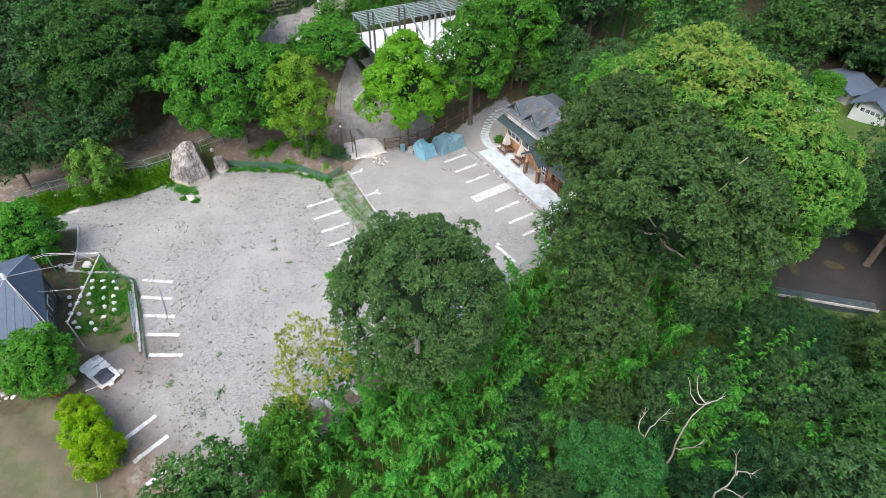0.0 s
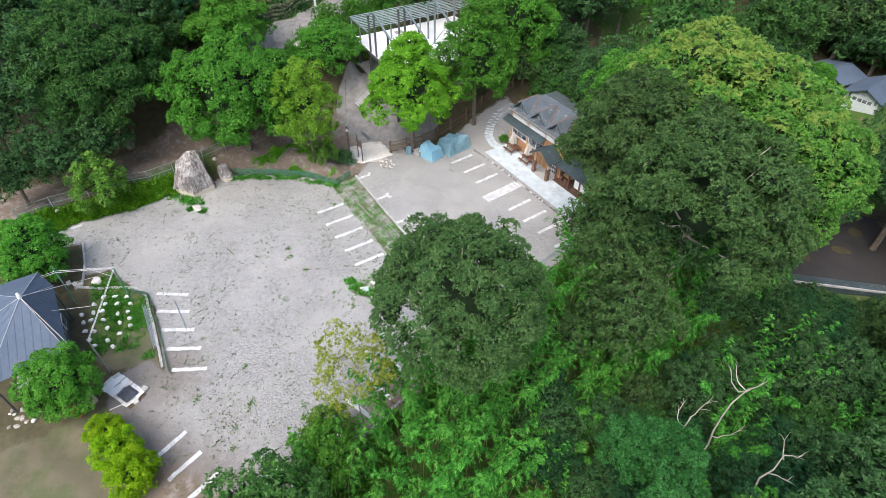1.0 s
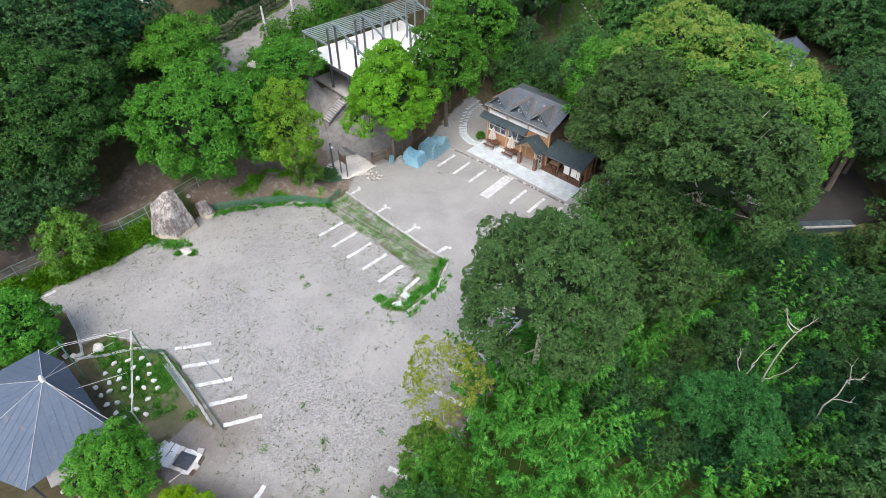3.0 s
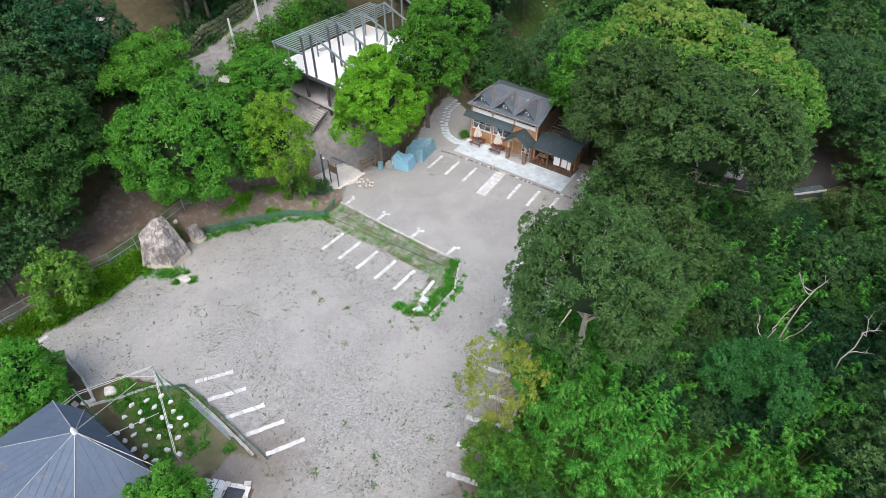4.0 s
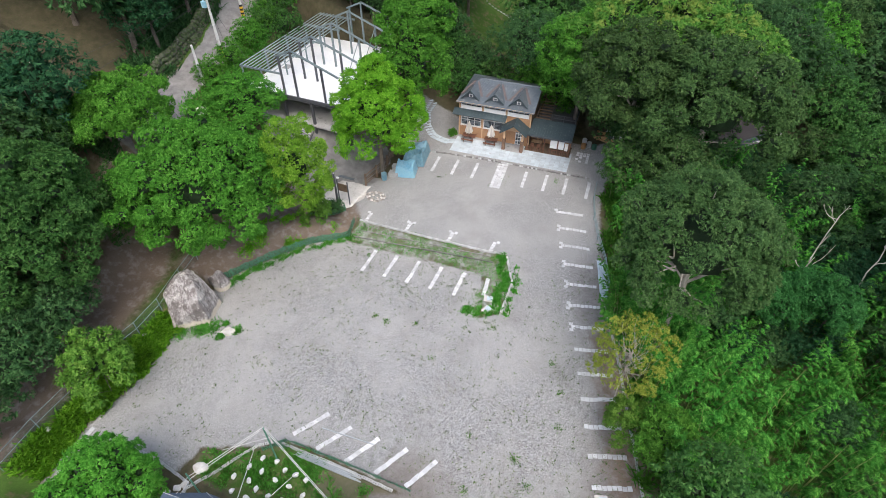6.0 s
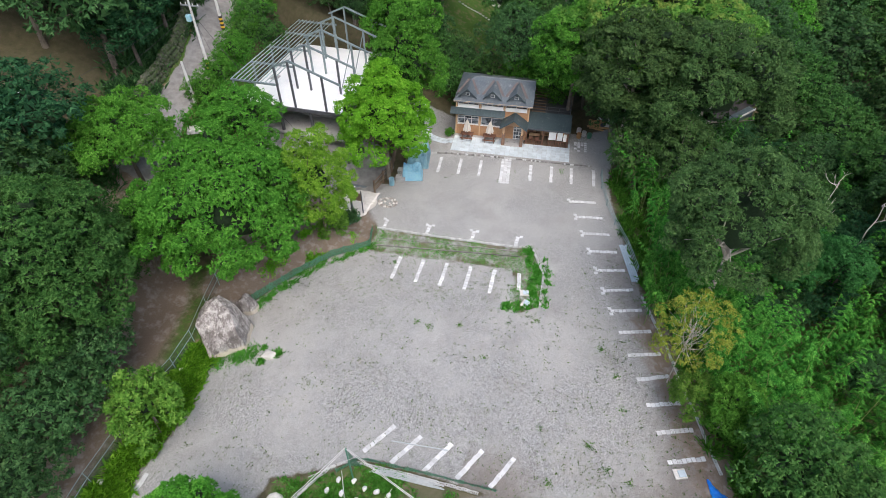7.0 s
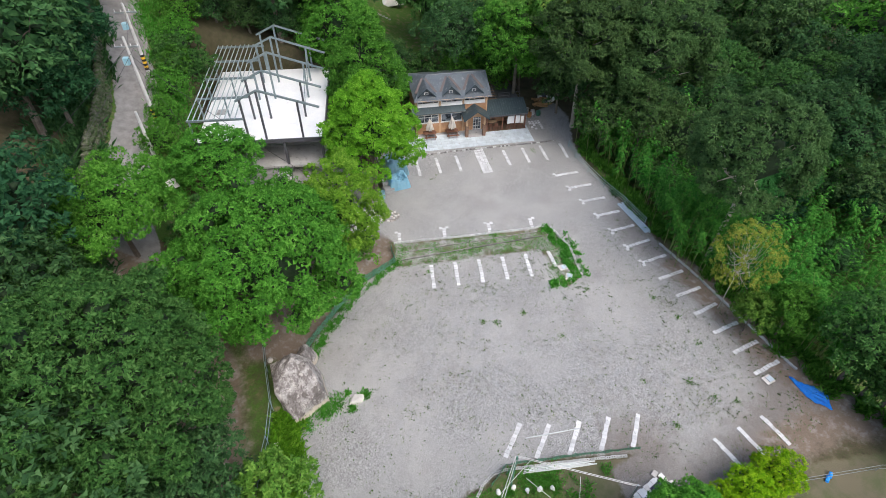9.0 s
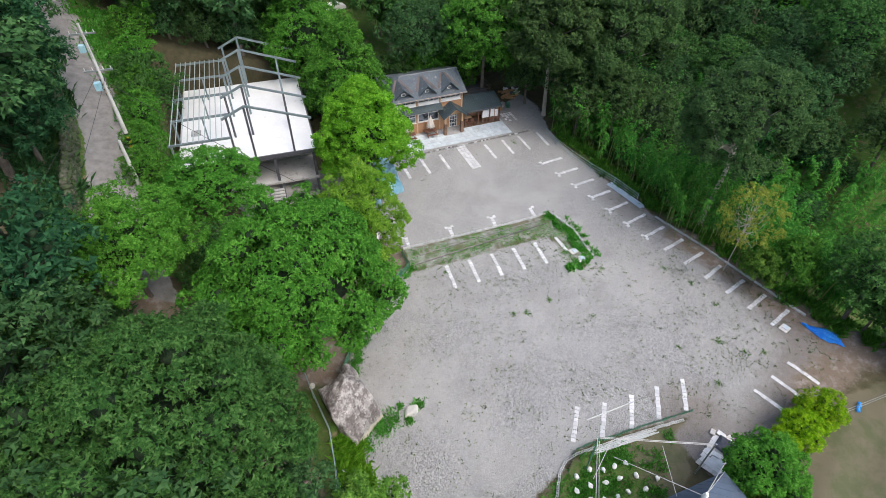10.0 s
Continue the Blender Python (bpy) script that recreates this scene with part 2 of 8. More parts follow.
def mesh_from(name, verts, faces, material, smooth=False):
    me = bpy.data.meshes.new(name)
    verts = np.asarray(verts, dtype=np.float32)
    faces = np.asarray(faces, dtype=np.int32)
    n, k = faces.shape
    me.vertices.add(len(verts))
    me.vertices.foreach_set("co", verts.ravel())
    me.loops.add(n * k)
    me.loops.foreach_set("vertex_index", faces.ravel())
    me.polygons.add(n)
    me.polygons.foreach_set("loop_start", np.arange(0, n * k, k, dtype=np.int32))
    me.polygons.foreach_set("loop_total", np.full(n, k, dtype=np.int32))
    me.update(calc_edges=True)
    me.materials.append(material)
    if smooth:
        me.polygons.foreach_set("use_smooth", [True] * n)
    return me


# ---------------------------------------------------------------- the lie of the land
def smooth01(v):
    v = np.clip(v, 0.0, 1.0)
    return v * v * (3 - 2 * v)


LOT = [(9.4, -17.2), (7.4, -14.6), (7.0, -11.6), (8.3, -9.0), (8.6, -4.6), (6.6, 1.0), (6.4, 6.5), (12.0, 6.5), (29.0, 6.0), (33.0, 8.0), (34.0, 4.0), (33.0, -1.5),
       (33.2, -6.0), (35.2, -14.0), (36.9, -20.0), (39.0, -25.0), (40.4, -29.4), (41.9, -34.0), (43.2, -38.0), (45.4, -41.0),
       (38.6, -43.2), (34.0, -45.6), (30.0, -46.6), (25.0, -46.4), (24.4, -43.0), (26.5, -42.0), (18.5, -41.5), (16.3, -41.8), (14.6, -43.0),
       (10.6, -44.6), (10.0, -46.9), (4.8, -46.6), (3.9, -49.3), (1.2, -51.5), (0.7, -46.5), (1.5, -41.3), (0.9, -37.2), (1.7, -35.0),
       (0.4, -30.4), (1.6, -28.4), (3.4, -25.5), (6.3, -21.8), (9.4, -19.0)]
STRIP = [(9.2, -17.2), (24.0, -16.9), (26.0, -16.6), (27.6, -19.6), (27.7, -23.6), (26.0, -24.9), (24.9, -24.0), (24.9, -20.6), (24.4, -19.6), (9.2, -20.2)]
GARDEN = [(14.6, -43.2), (16.6, -42.1), (19.0, -41.9), (26.2, -42.2), (25.0, -43.6), (23.8, -46.0), (21.5, -47.5), (15.0, -47.0), (11.0, -46.8), (10.6, -44.8)]
EAST = [(-90, 47), (-60, 47), (-42, 46.5), (-38, 43.6), (-34, 42.3), (-29.4, 40.9), (-25, 39.4), (-20, 37.3), (-14, 35.6), (-6, 33.6), (-1, 33.6), (4, 38.0), (9, 46.5), (23, 51.5), (45, 60), (120, 85)]
ROAD = [(-4.0, -70.0), (-4.6, -50.0), (-5.4, -40.0), (-7.0, -32.5), (-11.5, -26.5), (-14.0, -20.0), (-15.2, -13.0), (-15.6, -6.0), (-17.6, 1.0), (-21.0, 12.0), (-30.0, 30.0)]
DRIVE = [(8.0, -13.2), (3.0, -13.2), (-1.5, -11.2), (-3.5, -9.0), (0.0, -8.5), (4.0, -7.0)]


def east_edge(y):
    return np.interp(y, [p[0] for p in EAST], [p[1] for p in EAST])


def inside(poly, x, y):
    """Signed distance to a polygon, positive inside."""
    x, y = np.asarray(x, float), np.asarray(y, float)
    hit = np.zeros(x.shape, bool)
    far = np.full(x.shape, 1e9)
    for (ax, ay), (bx, by) in zip(poly, poly[1:] + poly[:1]):
        with np.errstate(divide="ignore", invalid="ignore"):
            cross = ((ay > y) != (by > y)) & (x < (bx - ax) * (y - ay) / (by - ay + 1e-12) + ax)
        hit ^= cross
        s = np.clip(((x - ax) * (bx - ax) + (y - ay) * (by - ay)) / ((bx - ax) ** 2 + (by - ay) ** 2), 0, 1)
        far = np.minimum(far, np.hypot(x - ax - s * (bx - ax), y - ay - s * (by - ay)))
    return np.where(hit, far, -far)


def beside(line, x, y):
    """Distance to a polyline."""
    x, y = np.asarray(x, float), np.asarray(y, float)
    far = np.full(x.shape, 1e9)
    for (ax, ay), (bx, by) in zip(line, line[1:]):
        s = np.clip(((x - ax) * (bx - ax) + (y - ay) * (by - ay)) / ((bx - ax) ** 2 + (by - ay) ** 2), 0, 1)
        far = np.minimum(far, np.hypot(x - ax - s * (bx - ax), y - ay - s * (by - ay)))
    return far


def height(x, y):
    """The ground's height: a gently sloping lot, a hill with a road, a stream bank."""
    x, y = np.asarray(x, float), np.asarray(y, float)
    xc, yc = np.clip(x, -60, 90), np.clip(y, -90, 120)
    z = 0.0305 * (np.clip(yc, -60, 12) + 20) + 0.026 * (np.clip(xc, -4, 46) - 20)
    # the upper lot lies a little over the lower one
    step = smooth01((y + 20.4) / 3.2)
    dip = smooth01((y + 33) / 9) * (1 - step)
    near = smooth01((x - 4) / 6) * smooth01((36 - x) / 6)
    z = z + near * (0.2 * step * smooth01((2 - y) / 14) - 0.25 * dip)
    # the verge west of the lot stands above it
    out = -inside(LOT, x, y)
    z = z + 1.35 * smooth01(out / 2.4) * smooth01((9.5 - x) / 1.5) * smooth01((-17.8 - y) / 2.0) * smooth01((y + 62) / 6)
    # hill with the road
    u = (-xc + 0.45 * (np.clip(yc, -75, 12) + 30) - 3) / 14
    z = z + 10 * smooth01(u / 1.5) + 5.5 * np.clip(u - 1.5, 0, 60)
    # levelled out under the steel frame
    flat = smooth01((x + 12.2) / 1.6) * smooth01((4.6 - x) / 1.6) * smooth01((y + 10.5) / 1.8) * smooth01((10.5 - y) / 1.8)
    z = z * (1 - flat) + np.minimum(z, 4.0 + 0.0 * z) * flat
    # behind the house the ground climbs slowly
    z = z + 0.055 * np.clip(yc - 8, 0, 45) + 0.35 * np.clip(yc - 58, 0, 62)
    # house and terrace stand on the level
    level = smooth01((x - 12.3) / 0.8) * smooth01((33.0 - x) / 4.0) * smooth01((y + 2.2) / 0.7) * smooth01((12.0 - y) / 4.0)
    z = z * (1 - level) + 0.72 * level
    # the sunken yard behind the great trees
    pit = smooth01((x - 38) / 2.5) * smooth01((y - 8) / 2.5) * smooth01((34 - y) / 3)
    z = z * (1 - pit) + np.minimum(z, 0.15) * pit
    # stream bank and the slope across it
    v = x - east_edge(y) - 0.6
    z = z - 6.5 * smooth01(v / 9) + 0.42 * np.clip(v - 17, 0, 90) * smooth01((v - 17) / 10)
    rough = smooth01(out / 3.0)
    z = z + rough * 0.25 * (np.sin(x * 0.9 + 1.3 * np.sin(y * 0.7)) * np.sin(y * 0.8 + 0.5))
    return z


def ground_z(x, y):
    return float(height(np.array([x]), np.array([y]))[0])


def grid_lines(lo, hi, step, far):
    mid = list(np.arange(lo, hi + 1e-6, step))
    out, d, v = [], step, hi
    while v < far:
        d *= 1.22
        v += d
        out.append(v)
    low, d, v = [], step, lo
    while v > -far:
        d *= 1.22
        v -= d
        low.append(v)
    return np.array(low[::-1] + mid + out)


def build_ground():
    gx, gy = grid_lines(-24, 56, 0.4, 1600), grid_lines(-56, 26, 0.4, 1600)
    X, Y = np.meshgrid(gx, gy)
    Z = height(X, Y)
    n, k = X.shape
    verts = np.stack([X.ravel(), Y.ravel(), Z.ravel()], 1)
    i = np.arange(n * k).reshape(n, k)
    faces = np.stack([i[:-1, :-1].ravel(), i[:-1, 1:].ravel(), i[1:, 1:].ravel(), i[1:, :-1].ravel()], 1)
    me = mesh_from("ground", verts, faces, M_GROUND, True)
    x, y = X.ravel(), Y.ravel()
    soft = lambda d, w: np.clip(0.5 + d / (2 * w), 0, 1)
    lot, strip, garden = inside(LOT, x, y), inside(STRIP, x, y), inside(GARDEN, x, y)
    gravel = np.maximum(soft(np.minimum(lot, -strip), 0.7), 0.50 * soft(strip, 0.3))
    lawn = soft(np.minimum(np.minimum(y - 24, 48 - y), np.minimum(x - 2, 44 - x)), 2.0)
    verge = soft(np.minimum(-lot, 2.6 + lot), 0.7) * (x < 3) * (y < -34.5)
    verge = np.maximum(verge, 0.62 * soft(np.minimum(-lot - 0.3, 6.5 + lot), 0.8) * (x < 2.5) * (y < -26.5))
    bank = 0.55 * soft(-(np.abs(x - east_edge(y) - 1) - 1.5), 1.0)
    bank = np.maximum(bank, 0.9 * soft(x - east_edge(y) - 1.5, 1.0) * (y < 14) * smooth01((y + 62) / 20))
    hillside = soft(-beside(ROAD, x, y) + 5.5, 1.5) * (y > -22) * 0.75
    grass = np.clip(np.maximum.reduce([soft(strip, 0.5) * 0.52, soft(garden, 0.5) * 0.62 * (1 - 0.6 * smooth01((x - 19.6) / 2.0)), lawn, verge * 0.9, bank, hillside]), 0, 1)
    asphalt = np.maximum(soft(2.0 - beside(ROAD, x, y), 0.4) * (y > -30), soft(3.6 - beside(DRIVE, x, y), 0.5) * (x < 8.5))
    concrete = soft(np.minimum(inside([(2.6, -15.6), (6.9, -15.5), (7.9, -13.5), (7.2, -11.4), (3.6, -11.2)], x, y), 9), 0.35)
    field = np.maximum(soft(np.minimum(-lot, np.minimum(x - 27.5, np.minimum(47 - x, -44.2 - y))), 0.8), 0.62 * soft(-52 - y, 3.0) * smooth01((x - 18) / 10))
    track = soft(3.2 - beside(ROAD, x, y), 1.2) * (y <= -24) * 0.8
    slope = soft(np.minimum(-lot - 0.2, np.minimum(9 - x, np.minimum(x + 4, np.minimum(y + 31, -14.5 - y)))), 1.2)
    dry = np.maximum.reduce([field, soft(strip, 0.4), soft(garden, 0.4) * 0.8])
    soil = np.maximum(soft(np.minimum(2.4 - lot, lot + 1.2), 1.6) * (x > 34) * smooth01((-21 - y) / 3) * 0.85, soft(2.6 - np.hypot(x - 45.0, y + 40.6), 1.2))
    soil = np.maximum.reduce([soil, track, slope])
    # gravel dirtied by soil along the bank and in the far corner
    dirt = np.clip(smooth01((5.5 - lot) / 5.0) * (x > 24) * smooth01((-8 - y) / 10) * 0.75 + 0.75 * smooth01((9 - np.hypot(x - 43, y + 42)) / 9) + 0.35 * smooth01((-26 - y) / 14) * smooth01((x - 22) / 12), 0, 1)
    one = np.ones_like(x)
    for name, chans in (("lay_a", (gravel, grass, asphalt, dirt)), ("lay_b", (concrete, dry, soil, one))):
        at = me.color_attributes.new(name, "FLOAT_COLOR", "POINT")
        at.data.foreach_set("color", np.stack(chans, 1).astype(np.float32).ravel())
    return tagged(new("ground", me), "sloping gravel lot, grass verges, roads and forest floor", "ground", kind="structure")


build_ground()

M_PAVER = surface("pale_paver", (0.46, 0.47, 0.48), (0.68, 0.69, 0.70), 0.75, 14.0, 1.2, vary=0.14, stain=(0.40, 0.39, 0.37), stain_at=0.66)
M_TERRACE = surface("terrace_paver", (0.43, 0.50, 0.54), (0.62, 0.69, 0.73), 0.7, 12.0, 1.0, vary=0.10, stain=(0.36, 0.37, 0.37), stain_at=0.63)
M_BLOCK = surface("hollow_block", (0.36, 0.37, 0.37), (0.62, 0.63, 0.63), 0.85, 14.0, 1.6, vary=0.12, stain=(0.22, 0.23, 0.20), stain_at=0.62)
M_KERB = surface("dark_kerb_stone", (0.10, 0.095, 0.09), (0.30, 0.29, 0.28), 0.85, 10.0, 2.5, vary=0.35)
M_ROCK = surface("weathered_rock", (0.13, 0.115, 0.105), (0.50, 0.46, 0.42), 0.9, 3.2, 0.5, relief=0.9, depth=0.12, stain=(0.62, 0.58, 0.53), stain_at=0.55)
M_STONE = surface("pale_stone", (0.42, 0.40, 0.37), (0.72, 0.70, 0.66), 0.85, 8.0, 1.5, relief=0.6, depth=0.03, vary=0.2)
M_STEEL = surface("galvanised_steel", (0.34, 0.38, 0.40), (0.56, 0.60, 0.62), 0.42, 10.0, 1.0, metal=0.75, relief=0.05)
M_FRAME = surface("primed_steel", (0.14, 0.19, 0.20), (0.27, 0.33, 0.345), 0.5, 8.0, 0.8, metal=0.3, relief=0.05)
M_DARKSTEEL = surface("dark_steel", (0.06, 0.065, 0.075), (0.13, 0.135, 0.15), 0.5, 8.0, 0.8, metal=0.3, relief=0.05)
M_WHITESHEET = surface("white_sheet", (0.74, 0.76, 0.78), (0.90, 0.91, 0.92), 0.5, 6.0, 0.35, relief=0.1, stain=(0.62, 0.62, 0.60), stain_at=0.68)
M_CONC = surface("concrete", (0.30, 0.30, 0.30), (0.50, 0.50, 0.50), 0.85, 8.0, 0.7, stain=(0.20, 0.20, 0.19), stain_at=0.62)
M_POLE = surface("pole_concrete", (0.46, 0.46, 0.45), (0.66, 0.66, 0.65), 0.8, 8.0, 0.9, stain=(0.34, 0.33, 0.31))
M_YELLOW = surface("guard_yellow", (0.60, 0.36, 0.02), (0.80, 0.50, 0.03), 0.55)
M_BLACK = surface("black_rubber", (0.012, 0.012, 0.012), (0.03, 0.03, 0.03), 0.6)
M_WIRE = surface("cable", (0.02, 0.02, 0.02), (0.05, 0.05, 0.05), 0.5)
M_WOOD = surface("weathered_timber", (0.09, 0.06, 0.04), (0.22, 0.155, 0.105), 0.8, 9.0, 1.5, relief=0.5, vary=0.2)
M_REDWOOD = surface("red_brown_timber", (0.095, 0.042, 0.026), (0.2, 0.092, 0.056), 0.65, 9.0, 1.5, relief=0.3, vary=0.12)
M_CLADDING = surface("orange_brown_cladding", (0.32, 0.165, 0.082), (0.5, 0.285, 0.155), 0.6, 7.0, 0.8, relief=0.15, stain=(0.30, 0.13, 0.06), stain_at=0.63)
M_PALEBOARD = surface("pale_board", (0.50, 0.33, 0.19), (0.68, 0.47, 0.29), 0.65, 8.0, 1.0, relief=0.2)
M_ROOF = surface("slate_blue_metal_roof", (0.070, 0.090, 0.110), (0.140, 0.165, 0.185), 0.42, 7.0, 0.7, metal=0.0, relief=0.2, stain=(0.34, 0.34, 0.335), stain_at=0.63)
M_ROOF_RUST = surface("rusty_valley_sheet", (0.085, 0.070, 0.068), (0.165, 0.128, 0.118), 0.7, 6.0, 1.0, relief=0.3)
M_ROOF_TEAL = surface("dark_teal_roof", (0.028, 0.048, 0.058), (0.060, 0.088, 0.098), 0.5, 7.0, 0.6, metal=0.0, relief=0.15, stain=(0.14, 0.16, 0.155), stain_at=0.64)
M_TRIM = surface("white_trim", (0.70, 0.70, 0.69), (0.86, 0.86, 0.85), 0.5, 6.0, 0.7, relief=0.08)
M_BLUEROOF = surface("blue_grey_roof", (0.062, 0.092, 0.14), (0.105, 0.142, 0.2), 0.7, 6.0, 0.4, metal=0.0, relief=0.1, stain=(0.21, 0.16, 0.14), stain_at=0.66)
M_TARP_PALE = surface("pale_blue_sheet", (0.3, 0.68, 0.88), (0.54, 0.84, 0.94), 0.35, 5.0, 1.4, relief=0.3, depth=0.04)
M_TARP_GREY = surface("worn_grey_blue_sheet", (0.24, 0.48, 0.6), (0.44, 0.68, 0.76), 0.35, 5.0, 1.4, relief=0.3, depth=0.04)
M_TARP_BLUE = surface("bright_blue_tarpaulin", (0.012, 0.28, 0.95), (0.04, 0.42, 1.0), 0.4, 5.0, 1.4, relief=0.3, depth=0.04)
M_GREENPAINT = surface("green_paint", (0.05, 0.20, 0.13), (0.12, 0.32, 0.22), 0.5)
M_GREYGREEN = surface("grey_green_rail", (0.22, 0.31, 0.31), (0.36, 0.46, 0.46), 0.5, metal=0.3)
M_WHITEBAG = surface("white_woven_sack", (0.66, 0.66, 0.64), (0.86, 0.86, 0.85), 0.7, 9.0, 2.0, relief=0.4, depth=0.02)
M_CLOTH = surface("cream_canvas", (0.78, 0.73, 0.67), (0.90, 0.87, 0.83), 0.8, 9.0, 2.0, relief=0.3)
M_ORANGE = surface("orange_plastic", (0.60, 0.20, 0.04), (0.78, 0.32, 0.08), 0.4)
M_BEIGE = surface("cream_plastic", (0.55, 0.47, 0.28), (0.72, 0.64, 0.42), 0.5)
M_DARKCLOTH = surface("dark_cover", (0.030, 0.035, 0.050), (0.075, 0.08, 0.10), 0.5, 6.0, 1.2, relief=0.3, depth=0.03)
M_APRON = surface("poured_concrete", (0.54, 0.52, 0.49), (0.74, 0.72, 0.69), 0.85, 7.0, 0.9, relief=0.4, depth=0.02, stain=(0.36, 0.32, 0.28), stain_at=0.62)
# asphalt taken darker than its own tone: the yard's deep shade is painted in
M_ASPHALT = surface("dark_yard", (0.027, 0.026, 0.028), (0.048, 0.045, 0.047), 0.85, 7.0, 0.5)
M_RUSTWOOD = surface("cut_timber", (0.28, 0.15, 0.06), (0.50, 0.30, 0.14), 0.8, 8.0, 2.0, relief=0.4, vary=0.2)


def net_material(name, colour):
    """A fine net: half thread, half hole."""
    m, t, b = nodes_of(name)
    c = world_coords(t)
    g = noise_node(t, 22.0, 3.0, 0.7, c)
    t.links.new(ramp(t, g, [(0.35, tuple(v * 0.6 for v in colour)), (0.65, colour)]), b.inputs["Base Color"])
    b.inputs["Roughness"].default_value = 0.7
    a = ramp(t, noise_node(t, 16.0, 2.0, 0.6, c), [(0.42, (0.25, 0.25, 0.25)), (0.52, (1, 1, 1))])
    t.links.new(a, b.inputs["Alpha"])
    return m


M_NET = net_material("green_net", (0.16, 0.42, 0.26))


def glass_material():
    m, t, b = nodes_of("window_glass")
    c = world_coords(t)
    t.links.new(ramp(t, noise_node(t, 1.6, 2.0, 0.5, c), [(0.42, (0.035, 0.045, 0.055)), (0.56, (0.20, 0.23, 0.26))]), b.inputs["Base Color"])
    b.inputs["Roughness"].default_value = 0.06
    b.inputs["Specular IOR Level"].default_value = 0.8
    return m


M_GLASS = glass_material()


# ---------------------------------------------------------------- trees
# near-black green for crown cores, painted to stand for shade deep in the foliage
M_CROWN_SHADE = surface("inner_twigs", (0.007, 0.020, 0.006), (0.018, 0.048, 0.013), 0.9, 4.0, 0.8, relief=0.6, depth=0.1)


def unit(v):
    return v / np.maximum(np.linalg.norm(v, axis=-1, keepdims=True), 1e-9)


ICO = bmesh.new()
bmesh.ops.create_icosphere(ICO, subdivisions=1, radius=1.0)
ICO_V = np.array([v.co[:] for v in ICO.verts])
ICO_F = np.array([[v.index for v in f.verts] for f in ICO.faces])
ICO.free()


def leaf_tris(rng, pos, out, leaf, aspect=0.58):
    """Narrow leaves standing out from their twig ends, their faces turned to the sky."""
    n = len(pos)
    face = unit(out * 0.9 + np.array([0, 0, 0.40]) + rng.normal(size=(n, 3)) * 0.30)
    along = unit(np.cross(face, rng.normal(size=(n, 3))) + out * 0.35 - np.array([0, 0, 0.15]))
    across = unit(np.cross(face, along))
    s = leaf * rng.uniform(0.6, 1.45, (n, 1))
    verts = np.stack([pos + across * s * 0.5 * aspect, pos - across * s * 0.5 * aspect, pos + along * s], 1).reshape(-1, 3)
    return verts, np.arange(3 * n).reshape(n, 3)


